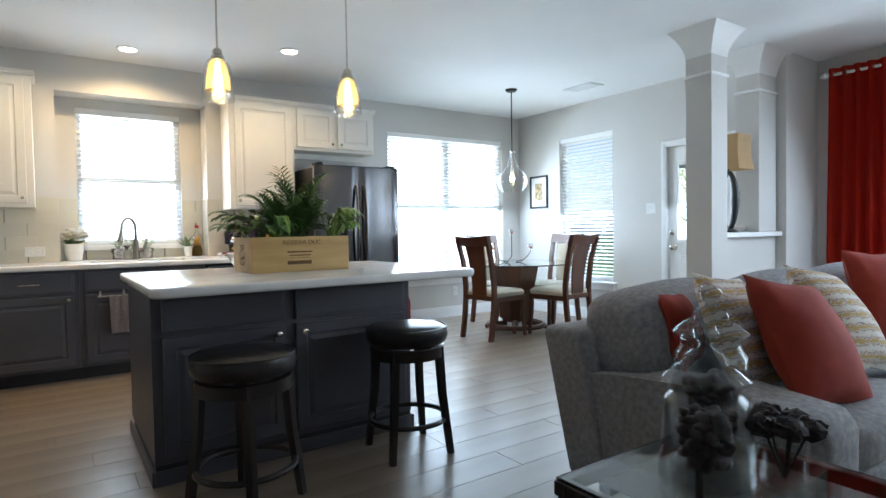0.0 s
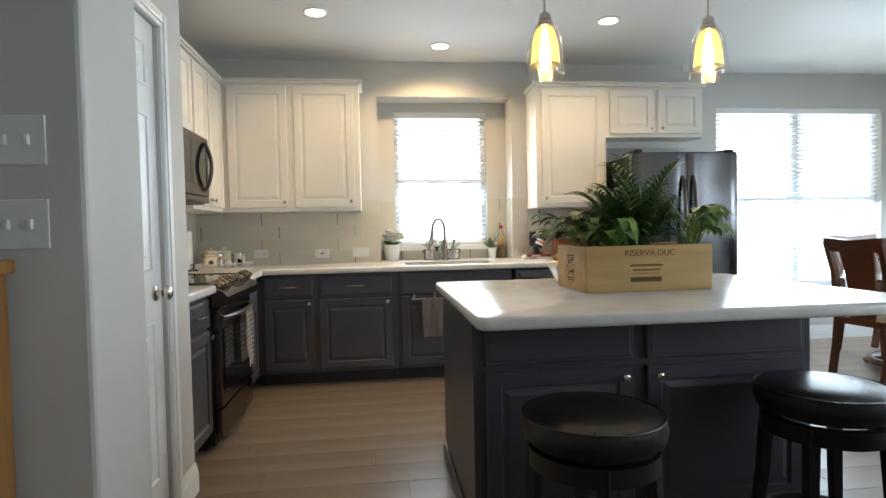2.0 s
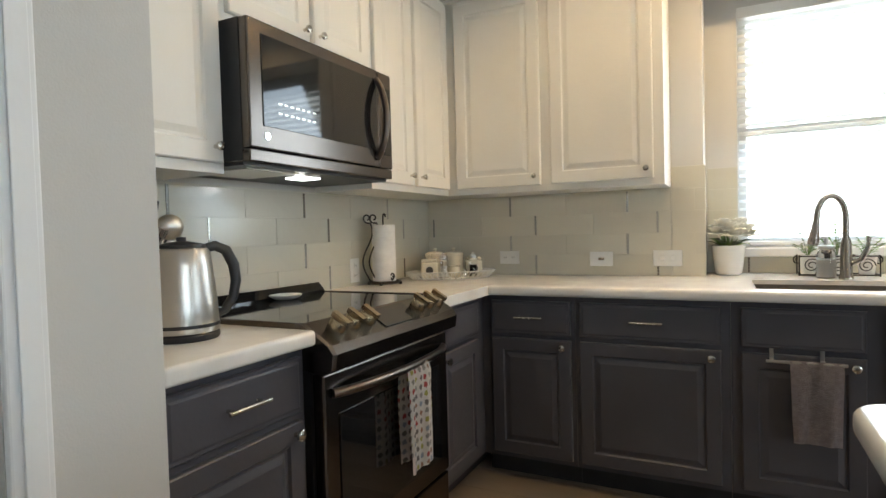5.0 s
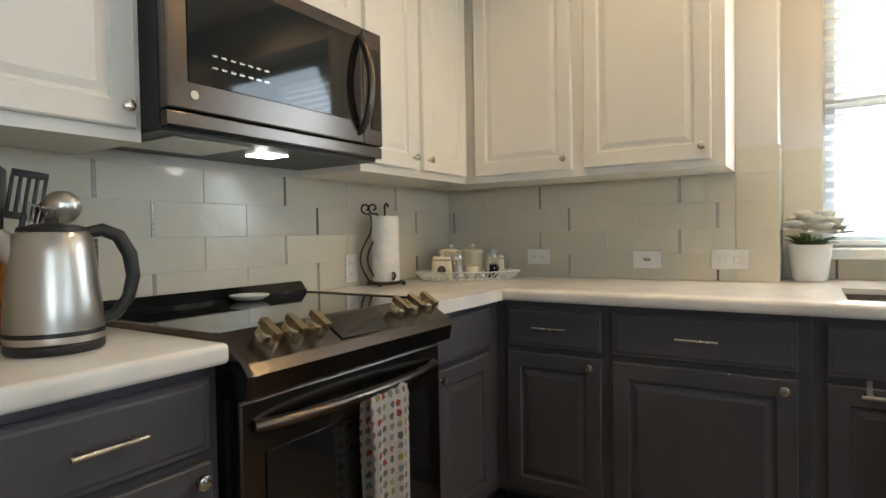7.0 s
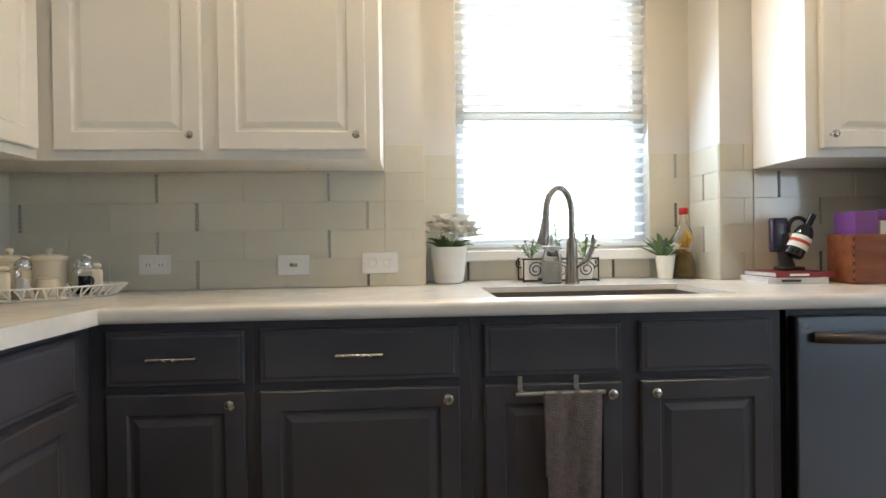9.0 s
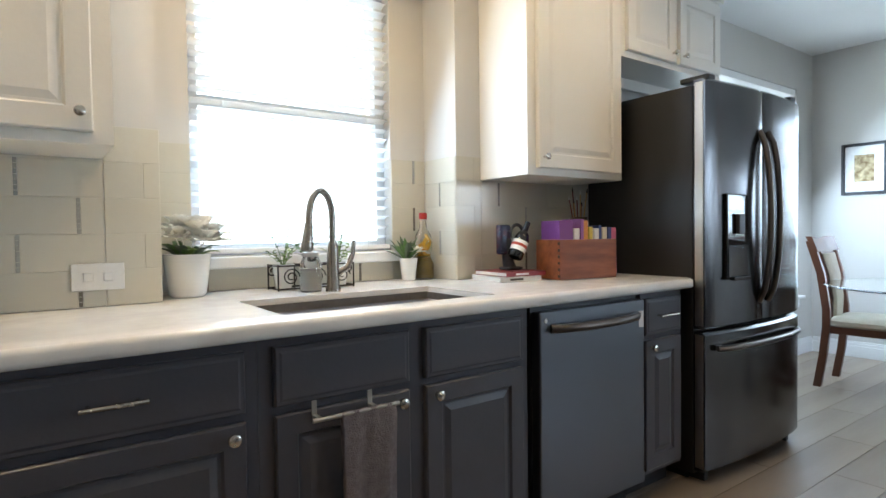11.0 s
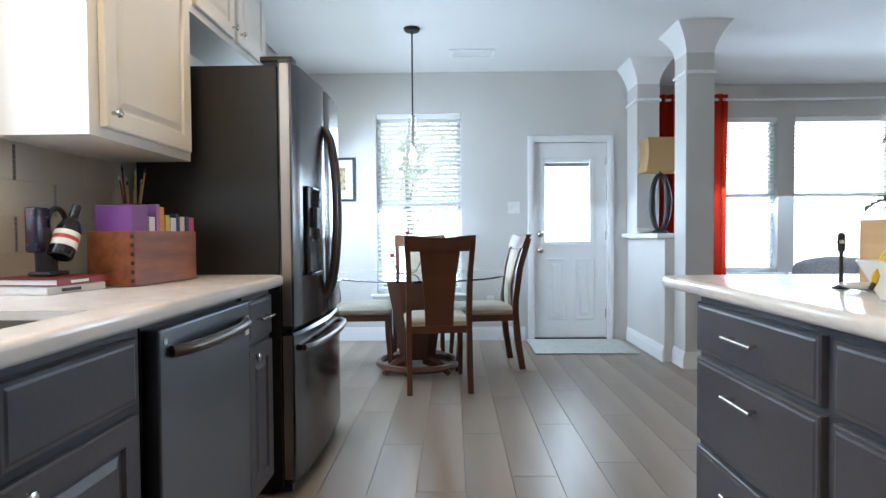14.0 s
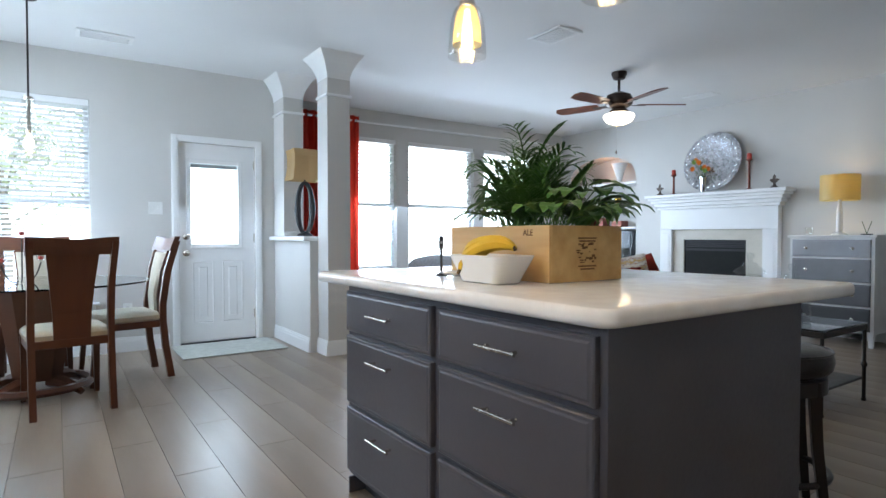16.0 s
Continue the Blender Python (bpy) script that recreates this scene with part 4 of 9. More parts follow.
def checker_cloth(name):
    """White cotton with a grid of small multicoloured printed motifs."""
    m = bpy.data.materials.new(name)
    m.use_nodes = True
    nt = m.node_tree
    p = nt.nodes["Principled BSDF"]
    p.inputs["Roughness"].default_value = 0.9
    co = nt.nodes.new("ShaderNodeTexCoord")
    mp = nt.nodes.new("ShaderNodeMapping")
    mp.inputs["Scale"].default_value = (0.0, 36, 34)
    vo = nt.nodes.new("ShaderNodeTexVoronoi")
    vo.inputs["Scale"].default_value, vo.inputs["Randomness"].default_value = 1.0, 0.12
    ns = nt.nodes.new("ShaderNodeTexNoise")
    ns.inputs["Scale"].default_value = 4.0
    ad = nt.nodes.new("ShaderNodeMath")
    ad.operation = "MULTIPLY_ADD"
    ad.inputs[1].default_value, ad.inputs[2].default_value = 0.5, -0.2
    dd = nt.nodes.new("ShaderNodeMath")
    dd.operation = "ADD"
    rp = nt.nodes.new("ShaderNodeValToRGB")
    rp.color_ramp.elements[0].position, rp.color_ramp.elements[1].position = 0.33, 0.40
    rp.color_ramp.elements[0].color, rp.color_ramp.elements[1].color = (1, 1, 1, 1), (0, 0, 0, 1)
    cr = nt.nodes.new("ShaderNodeValToRGB")
    cr.color_ramp.interpolation = "CONSTANT"
    for i, (pos, c) in enumerate(((0.0, (0.20, 0.18, 0.17)), (0.30, (0.32, 0.30, 0.28)), (0.55, (0.45, 0.08, 0.08)), (0.68, (0.30, 0.34, 0.40)), (0.82, (0.42, 0.40, 0.12)), (0.9, (0.36, 0.2, 0.14)))):
        e = cr.color_ramp.elements[i] if i < 2 else cr.color_ramp.elements.new(pos)
        e.position, e.color = pos, rgb(c)
    sep = nt.nodes.new("ShaderNodeSeparateColor")
    mx = nt.nodes.new("ShaderNodeMix")
    mx.data_type = "RGBA"
    mx.inputs[6].default_value = (0.72, 0.68, 0.65, 1)
    L = nt.links.new
    L(co.outputs["Object"], mp.inputs[0])
    L(mp.outputs[0], vo.inputs["Vector"])
    L(mp.outputs[0], ns.inputs["Vector"])
    L(ns.outputs["Fac"], ad.inputs[0])
    L(vo.outputs["Distance"], dd.inputs[0])
    L(ad.outputs[0], dd.inputs[1])
    L(dd.outputs[0], rp.inputs[0])
    L(vo.outputs["Color"], sep.inputs[0])
    L(sep.outputs[0], cr.inputs[0])
    L(rp.outputs[0], mx.inputs[0])
    L(cr.outputs[0], mx.inputs[7])
    L(mx.outputs[2], p.inputs["Base Color"])
    return m


towel("oven_towel", 0.725, -1.545, -1.378, 0.738, 0.36, 0.33, 0.017, checker_cloth("printed_tea_towel"), "white tea towel with colourful printed motifs on the oven handle")

# ---- microwave ----
mw = thing("microwave", (0.21, -1.49, 1.39), "black stainless over-the-range microwave with vertical handle", "microwave")
MY0, MY1, MZ0, MZ1, MX = -1.866, -1.073, 1.40, 1.822, 0.385
part("body", box(0.003, MX, MY0, MY1, MZ0, MZ1), M_BLACK, mw)
fd = part("door", box(MX, MX + 0.035, MY0, MY1 - 0.10, MZ0 + 0.035, MZ1, 0.006), M_RANGE, mw)
part("door_glass", box(MX + 0.0352, MX + 0.038, MY0 + 0.055, MY1 - 0.115, MZ0 + 0.105, MZ1 - 0.04, 0.001), M_BLACKGLASS, fd, "black tinted door glass")
part("control_column", box(MX, MX + 0.033, MY1 - 0.098, MY1, MZ0 + 0.035, MZ1, 0.006), M_RANGE, mw)
part("control_glass", box(MX + 0.0335, MX + 0.036, MY1 - 0.06, MY1 - 0.012, MZ0 + 0.09, MZ1 - 0.06, 0.001), M_BLACKGLASS, mw)
pts = [(MX + 0.036 + 0.048 * math.sin(math.pi * t) ** 0.7, MY1 - 0.118 + 0.0 * t, MZ0 + 0.07 + 0.315 * t) for t in [i / 12 for i in range(13)]]
part("handle", tube(pts, 0.013, 10), M_BRONZE, fd, "curved bronze-toned handle", True)
part("bottom_grille", box(0.12, MX + 0.03, MY0 + 0.002, MY1 - 0.002, MZ0 - 0.005, MZ0 + 0.033, 0.004), M_RANGE, mw)
part("underside", box(0.003, MX, MY0 + 0.004, MY1 - 0.004, MZ0 - 0.014, MZ0 - 0.001), M_BLACK, mw)
part("filter", box(0.10, 0.34, MY0 + 0.06, MY0 + 0.30, MZ0 - 0.018, MZ0 - 0.0145), M_STEEL, mw, "mesh grease filter")
part("hood_lens", box(0.20, 0.29, -1.48, -1.39, MZ0 - 0.0195, MZ0 - 0.0145), glow("hood_lens_glow", (0.95, 0.98, 1.0), 8), mw, "lit cooktop lamp lens")
part("badge", tube([(MX + 0.035, MY0 + 0.07, MZ0 + 0.075), (MX + 0.0375, MY0 + 0.07, MZ0 + 0.075)], 0.011, 14), M_CHROME, fd, "small round badge")
for k in range(2):
    for j in range(7):
        part("key_mark", box(MX + 0.0382, MX + 0.0386, MY0 + 0.12 + j * 0.027, MY0 + 0.135 + j * 0.027, MZ0 + 0.15 + k * 0.03, MZ0 + 0.155 + k * 0.03), M_NICKEL, fd)

# ---- dishwasher ----
dw = thing("dishwasher", (2.92, -0.3, 0), "black stainless dishwasher with pocket bar handle", "dishwasher")
part("tub", box(2.625, 3.225, -0.60, -0.02, 0.09, 0.868), M_BLACK, dw)
part("kick_plate", box(2.625, 3.225, -0.55, -0.04, 0.0, 0.089), M_BLACK, dw)
dd = part("door", box(2.628, 3.222, -0.645, -0.601, 0.10, 0.845, 0.006), M_DWASH, dw)
pts = [(2.68 + 0.49 * t, -0.648 - 0.045 * math.sin(math.pi * t) ** 0.5, 0.785) for t in [i / 14 for i in range(15)]]
part("handle", tube(pts, 0.016, 10), M_BRONZE, dd, "curved bronze-toned bar handle", True)
part("energy_label", box(3.185, 3.215, -0.6462, -0.6452, 0.735, 0.80), M_PAPER, dd, "small white sticker")
part("badge", tube([(2.655, -0.6475, 0.815), (2.655, -0.645, 0.815)], 0.009, 12), M_CHROME, dd)

# ---- fridge ----
FX0, FX1, FY = 3.585, 4.49, -0.70
fr = thing("refrigerator", (4.03, -0.36, 0), "black stainless french-door refrigerator with dispenser", "refrigerator")
part("cabinet", box(FX0, FX1, FY + 0.06, -0.06, 0.035, 1.755, 0.004), M_FRIDGESIDE, fr)
part("plinth", box(FX0 + 0.02, FX1 - 0.02, FY + 0.10, -0.10, 0.0, 0.034), M_BLACK, fr)


def fridge_door(name, x0, x1, z0, z1, label, bulge=0.028):
    """A door with a gently bowed front across the fridge's whole width."""
    b = bmesh.new()
    n = 10
    rows = []
    for i in range(n + 1):
        x = x0 + (x1 - x0) * i / n
        s = (x - FX0) / (FX1 - FX0)
        yf = FY - bulge * math.sin(math.pi * s) - 0.005
        e = 0.008 if i in (0, n) else 0.0
        rows.append([b.verts.new((x, FY + 0.055, z0)), b.verts.new((x, yf + 0.012 + e, z0)), b.verts.new((x, yf + e, z0 + 0.012)), b.verts.new((x, yf + e, z1 - 0.012)), b.verts.new((x, yf + 0.012 + e, z1)), b.verts.new((x, FY + 0.055, z1))])
    for p, q in zip(rows, rows[1:]):
        for k in range(6):
            b.faces.new((p[k], p[(k + 1) % 6], q[(k + 1) % 6], q[k]))
    b.faces.new(rows[0])
    b.faces.new(rows[-1])
    return part(name, b, M_BSTEEL, fr, label, True)


mid = (FX0 + FX1) / 2
dl = fridge_door("french_door", FX0, mid - 0.003, 0.685, 1.775, "french door with water dispenser")
dr_ = fridge_door("french_door", mid + 0.003, FX1, 0.685, 1.775, "plain french door")
dz = fridge_door("freezer_drawer", FX0, FX1, 0.055, 0.672, "lower freezer drawer")
M_EDGE = mat("pale_brown_steel", (0.46, 0.41, 0.36), (0.40, 0.36, 0.31), rough=0.3, metal=1.0, scale=2, fine=4, bump=0.0, stretch=(1, 1, 0.1))
for par, z0, z1 in ((dl, 0.70, 1.762), (dz, 0.07, 0.66)):
    part("edge_strip", box(FX0 - 0.003, FX0 + 0.002, FY + 0.012, FY + 0.05, z0, z1, 0.001), M_EDGE, par, "pale steel door edge")
for x, par in ((mid - 0.045, dl), (mid + 0.045, dr_)):
    pts = [(x, FY - 0.03 - 0.055 * math.sin(math.pi * t) ** 0.5, 0.78 + 0.80 * t) for t in [i / 16 for i in range(17)]]
    part("handle", tube(pts, 0.014, 10), M_BRONZE, par, "tall bowed bronze-toned handle", True)
pts = [(FX0 + 0.06 + (FX1 - FX0 - 0.12) * t, FY - 0.02 - 0.055 * math.sin(math.pi * t) ** 0.5, 0.60) for t in [i / 16 for i in range(17)]]
part("handle", tube(pts, 0.014, 10), M_BRONZE, dz, "wide bowed bronze-toned handle", True)
dp = part("dispenser", box(FX0 + 0.12, FX0 + 0.31, FY - 0.032, FY - 0.012, 0.90, 1.28, 0.006), M_BLACKGLASS, dl, "black glass water dispenser")
part("dispenser_bezel", box(FX0 + 0.13, FX0 + 0.30, FY - 0.035, FY - 0.030, 0.91, 1.05, 0.002), M_BSTEEL, dp)
part("paddle", box(FX0 + 0.19, FX0 + 0.24, FY - 0.050, FY - 0.033, 1.10, 1.19, 0.004), M_BLACK, dp)
part("drip_tray", box(FX0 + 0.14, FX0 + 0.29, FY - 0.055, FY - 0.031, 0.895, 0.91, 0.003), M_BSTEEL, dp)
for x in (FX0 + 0.03, FX1 - 0.09):
    part("hinge_cover", box(x, x + 0.06, FY + 0.005, FY + 0.14, 1.776, 1.80, 0.006), M_BLACK, fr)
for x in (FX0 + 0.04, FX1 - 0.07):
    part("roller_foot", box(x, x + 0.03, FY + 0.03, FY + 0.10, 0.0, 0.054, 0.004), M_BLACK, fr)

# ---- island ----
IX0, IX1, IY0, IY1 = 1.862, 3.19, -3.06, -2.165
isl = thing("island_cabinet", ((IX0 + IX1) / 2, (IY0 + IY1) / 2, 0), "charcoal kitchen island with drawers and doors", "island")
part("body", box(IX0, IX1, IY0, IY1, 0.09, 0.866, 0.002), M_DARK, isl)
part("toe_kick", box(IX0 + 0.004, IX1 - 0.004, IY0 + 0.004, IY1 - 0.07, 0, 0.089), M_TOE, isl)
b = box(IX0 - 0.014, IX0 - 0.001, IY0 - 0.014, IY1, 0.0, 0.07, 0.004)
box(IX0 - 0.001, IX1 + 0.001, IY0 - 0.014, IY0 - 0.001, 0.0, 0.07, 0.004, bm=b)
box(IX1 + 0.001, IX1 + 0.014, IY0 - 0.014, IY1, 0.0, 0.07, 0.004, bm=b)
part("base_moulding", b, M_DARK, isl)
fmk = face_map("x", IY1, 1)
for d0, d1 in ((1.884, 2.505), (2.545, 3.172)):
    for z0, z1 in ((0.685, 0.845), (0.395, 0.665), (0.115, 0.375)):
        dr = part("drawer_front", panel(fmk, d0, d1, 0.001, z0, z1, 0.02, raised=False), M_DARK, isl)
        pull(fmk, (d0 + d1) / 2, 0.023, z0 + (z1 - z0) * (0.52 if z0 > 0.6 else 0.74), dr, 0.16)
fms = face_map("x", IY0, -1)
for d0, d1, side in ((1.905, 2.463, 1), (2.515, 3.15, -1)):
    part("false_drawer", panel(fms, d0, d1, 0.001, 0.69, 0.845, 0.02, raised=False), M_DARK, isl)
    dd = part("door", panel(fms, d0, d1, 0.001, 0.12, 0.665), M_DARK, isl)
    knob(fms, d1 - 0.04 if side > 0 else d0 + 0.04, 0.021, 0.625, dd)


def rounded(x0, x1, y0, y1, r, n=6):
    return arc(x1 - r, y0 + r, r, -90, 0, n) + arc(x1 - r, y1 - r, r, 0, 90, n) + arc(x0 + r, y1 - r, r, 90, 180, n) + arc(x0 + r, y0 + r, r, 180, 270, n)


IT = (1.824, 3.44, -3.385, -2.115)
solo("island_countertop", prism(rounded(*IT, 0.05), 0.868, CT, bevel=0.016), M_QUARTZ, (2.6, -2.8, 0.874), "white quartz island top with rounded overhang", "countertop", smooth=True)


# ---- island stools, lights and things on the island ----
def swivel_stool():
    s = thing("bar_stool", (0, 0, 0), "round black leather swivel stool with dark wood legs", "stool", "island stools")
    part("seat_cushion", lathe([(0.0, 0.555), (0.19, 0.555), (0.205, 0.57), (0.212, 0.60), (0.205, 0.628), (0.18, 0.642), (0.10, 0.648), (0.0, 0.648)], seg=36), M_LEATHER, s, "padded black leather seat", True)
    part("piping", tube([(0.205 * math.cos(2 * math.pi * i / 36), 0.205 * math.sin(2 * math.pi * i / 36), 0.634) for i in range(36)], 0.004, 6, closed=True), M_LEATHER, s, smooth=True)
    part("swivel_plate", lathe([(0.0, 0.54), (0.13, 0.54), (0.13, 0.554), (0.0, 0.554)], seg=24), M_BLACK, s)
    part("apron_ring", lathe([(0.155, 0.485), (0.19, 0.485), (0.19, 0.539), (0.155, 0.539), (0.155, 0.485)], seg=36, cap=False), M_DARKWOOD, s, smooth=True)
    for k in range(4):
        a = radians(45 + 90 * k)
        c, n = math.cos(a), math.sin(a)
        b = tube([(0.17 * c, 0.17 * n, 0.535), (0.185 * c, 0.185 * n, 0.30), (0.225 * c, 0.225 * n, 0.0)], [0.026, 0.024, 0.020], 4)
        part("leg", b, M_DARKWOOD, s)
    part("foot_ring", tube([(0.197 * math.cos(2 * math.pi * i / 40), 0.197 * math.sin(2 * math.pi * i / 40), 0.17) for i in range(40)], 0.013, 8, closed=True), M_DARKWOOD, s, "round wooden footrest ring", True)
    return s


st = swivel_stool()
st.matrix_basis = pose(3.0, -3.35, 0, 0, 0, -6)
copy_thing(st, pose(2.15, -3.47, 0, 0, 0, 35))


def pendant(x, y):
    p = thing("pendant_light", (x, y, CEIL), "amber and clear glass pendant lamp on a thin rod", "pendant light", "island pendants")
    part("canopy", lathe([(0, -0.025), (0.05, -0.022), (0.06, -0.004), (0.06, 0), (0, 0)], (x, y, CEIL)), M_NICKEL, p, smooth=True)
    part("rod", tube([(x, y, CEIL - 0.02), (x, y, 2.110)], 0.005, 8), M_NICKEL, p)
    part("socket_cap", lathe([(0, 2.115), (0.018, 2.112), (0.026, 2.100), (0.026, 2.080), (0.034, 2.074), (0.034, 2.052), (0, 2.052)], (x, y, 0)), M_NICKEL, p, smooth=True)
    part("outer_shade", lathe([(0.026, 2.066), (0.040, 2.060), (0.058, 2.040), (0.070, 2.000), (0.078, 1.940), (0.082, 1.880), (0.083, 1.840), (0.081, 1.837), (0.080, 1.842), (0.080, 1.880), (0.076, 1.940), (0.068, 2.000), (0.056, 2.038), (0.038, 2.057)], (x, y, 0), 28, cap=False), M_SHADEGLASS, p, "clear glass outer shade", True)
    part("inner_shade", lathe([(0.030, 2.050), (0.042, 2.035), (0.052, 2.000), (0.059, 1.950), (0.063, 1.890)], (x, y, 0), 28, cap=False), M_AMBER, p, "amber glass inner shade", True)
    part("bulb", lathe([(0, 2.045), (0.012, 2.040), (0.013, 2.010), (0.022, 1.960), (0.024, 1.915), (0.018, 1.875), (0, 1.860)], (x, y, 0), 16), M_BULB, p, "glowing filament bulb", True)
    return p


pendant(2.275, -2.65)
pendant(3.03, -2.65)

# cans
for cx, cy in ((2.08, -0.45), (3.235, -1.08), (1.155, -1.11)):
    c = thing("recessed_light", (cx, cy, CEIL), "lit recessed ceiling light with white trim ring", "ceiling light", "recessed lights")
    part("trim_ring", lathe([(0.062, -0.001), (0.085, -0.001), (0.082, -0.008), (0.066, -0.012), (0.062, -0.001)], (cx, cy, CEIL), 28, cap=False), M_TRIM, c, smooth=True)
    part("lens", lathe([(0, -0.004), (0.061, -0.004), (0.061, -0.007), (0, -0.007)], (cx, cy, CEIL), 28), M_CANGLOW, c)


def vent(x, y, lx, ly, label):
    v = thing("ceiling_vent", (x, y, CEIL), label, "vent", "ceiling vents")
    b = box(x - lx / 2, x + lx / 2, y - ly / 2, y - ly / 2 + 0.03, CEIL - 0.012, CEIL - 0.001, 0.003)
    box(x - lx / 2, x + lx / 2, y + ly / 2 - 0.03, y + ly / 2, CEIL - 0.012, CEIL - 0.001, 0.003, bm=b)
    box(x - lx / 2, x - lx / 2 + 0.03, y - ly / 2 + 0.03, y + ly / 2 - 0.03, CEIL - 0.012, CEIL - 0.001, 0.003, bm=b)
    box(x + lx / 2 - 0.03, x + lx / 2, y - ly / 2 + 0.03, y + ly / 2 - 0.03, CEIL - 0.012, CEIL - 0.001, 0.003, bm=b)
    part("frame", b, M_TRIM, v)
    part("backing", box(x - lx / 2 + 0.03, x + lx / 2 - 0.03, y - ly / 2 + 0.03, y + ly / 2 - 0.03, CEIL - 0.003, CEIL - 0.0015), mat("duct_grey", (0.3, 0.3, 0.3), rough=0.8), v)
    n = 7
    for i in range(n):
        if lx < ly:
            x0 = x - lx / 2 + 0.035 + (lx - 0.07) * i / n
            part("slat", box(x0, x0 + 0.012, y - ly / 2 + 0.03, y + ly / 2 - 0.03, CEIL - 0.010, CEIL - 0.004), M_TRIM, v)
        else:
            y0 = y - ly / 2 + 0.035 + (ly - 0.07) * i / n
            part("slat", box(x - lx / 2 + 0.03, x + lx / 2 - 0.03, y0, y0 + 0.012, CEIL - 0.010, CEIL - 0.004), M_TRIM, v)


vent(6.40, -1.52, 0.22, 0.40, "white louvred ceiling vent over the dining area")
vent(4.34, -4.50, 0.36, 0.26, "square white ceiling vent over the sofa")
vent(4.81, -7.33, 0.36, 0.20, "white ceiling vent near the fireplace")


# planter crate
def text_mesh(body, size, loc, rot, material, parent, name="lettering", extrude=0.0006):
    cu = bpy.data.curves.new(name, "FONT")
    cu.body, cu.size, cu.extrude, cu.align_x, cu.align_y = body, size, extrude, "CENTER", "CENTER"
    tmp = bpy.data.objects.new("tmp_text", cu)
    me = bpy.data.meshes.new_from_object(tmp)
    bpy.data.objects.remove(tmp)
    b = bmesh.new()
    b.from_mesh(me)
    bpy.data.meshes.remove(me)
    b.transform(pose(*loc, *rot))
    return part(name, b, material, parent)


PX0, PX1, PY0, PY1, PZ = 2.37, 2.92, -2.85, -2.49, CT
M_INK = mat("burnt_ink", (0.16, 0.08, 0.03), rough=0.8)
M_CRATE = wood_mat("crate_pine", (0.47, 0.28, 0.095), (0.61, 0.40, 0.165), "X", 0.5, 3.0, bump=0.06)
cr = thing("planter_crate", ((PX0 + PX1) / 2, (PY0 + PY1) / 2, PZ), "wooden wine crate used as planter on the island", "crate")
part("front_board", box(PX0, PX1, PY0, PY0 + 0.012, PZ + 0.001, PZ + 0.19, 0.002), M_CRATE, cr)
part("back_board", box(PX0, PX1, PY1 - 0.012, PY1, PZ + 0.001, PZ + 0.19, 0.002), M_CRATE, cr)
part("side_board", box(PX0 - 0.0005, PX0 + 0.014, PY0 + 0.012, PY1 - 0.012, PZ + 0.001, PZ + 0.19, 0.002), M_CRATE, cr)
part("side_board", box(PX1 - 0.014, PX1 + 0.0005, PY0 + 0.012, PY1 - 0.012, PZ + 0.001, PZ + 0.19, 0.002), M_CRATE, cr)
part("base_board", box(PX0 + 0.014, PX1 - 0.014, PY0 + 0.012, PY1 - 0.012, PZ + 0.002, PZ + 0.014), M_CRATE, cr)
part("soil", box(PX0 + 0.014, PX1 - 0.014, PY0 + 0.012, PY1 - 0.012, PZ + 0.10, PZ + 0.165), M_SOIL, cr)
text_mesh("RISERVA DUC", 0.036, ((PX0 + PX1) / 2, PY0 - 0.0006, PZ + 0.158), (90, 0, 0), M_INK, cr)
part("printed_bar", box(2.56, 2.70, PY0 - 0.001, PY0 - 0.0002, PZ + 0.104, PZ + 0.112), M_INK, cr)
part("printed_bar", box(2.57, 2.69, PY0 - 0.001, PY0 - 0.0002, PZ + 0.086, PZ + 0.092), M_INK, cr)
part("printed_bar", box(2.575, 2.685, PY0 - 0.001, PY0 - 0.0002, PZ + 0.074, PZ + 0.076), M_INK, cr)
part("printed_mark", box(2.56, 2.695, PY0 - 0.001, PY0 - 0.0002, PZ + 0.040, PZ + 0.060), M_INK, cr)
text_mesh("ALE", 0.030, (2.47, PY1 + 0.0006, PZ + 0.165), (90, 0, 180), M_INK, cr)
for z, y0, y1 in ((0.145, -2.715, -2.625), (0.135, -2.71, -2.63), (0.05, -2.715, -2.625), (0.04, -2.705, -2.635)):
    part("printed_bar", box(PX0 - 0.0018, PX0 - 0.0006, y0, y1, PZ + z, PZ + z + 0.005), M_INK, cr)
random.seed(5)
for k in range(26):
    y, z = random.uniform(-2.715, -2.63), random.uniform(0.06, 0.128)
    part("printed_mark", box(PX0 - 0.0018, PX0 - 0.0006, y, y + random.uniform(0.006, 0.02), PZ + z, PZ + z + random.uniform(0.003, 0.009)), M_INK, cr)
hp = [(PX1 + 0.004 + 0.028 * math.sin(math.pi * t), -2.725 + 0.11 * t, PZ + 0.13 - 0.045 * math.sin(math.pi * t)) for t in [i / 10 for i in range(11)]]
part("rope_handle", tube(hp, 0.006, 8), M_PAPER, cr, "pale rope handle", True)


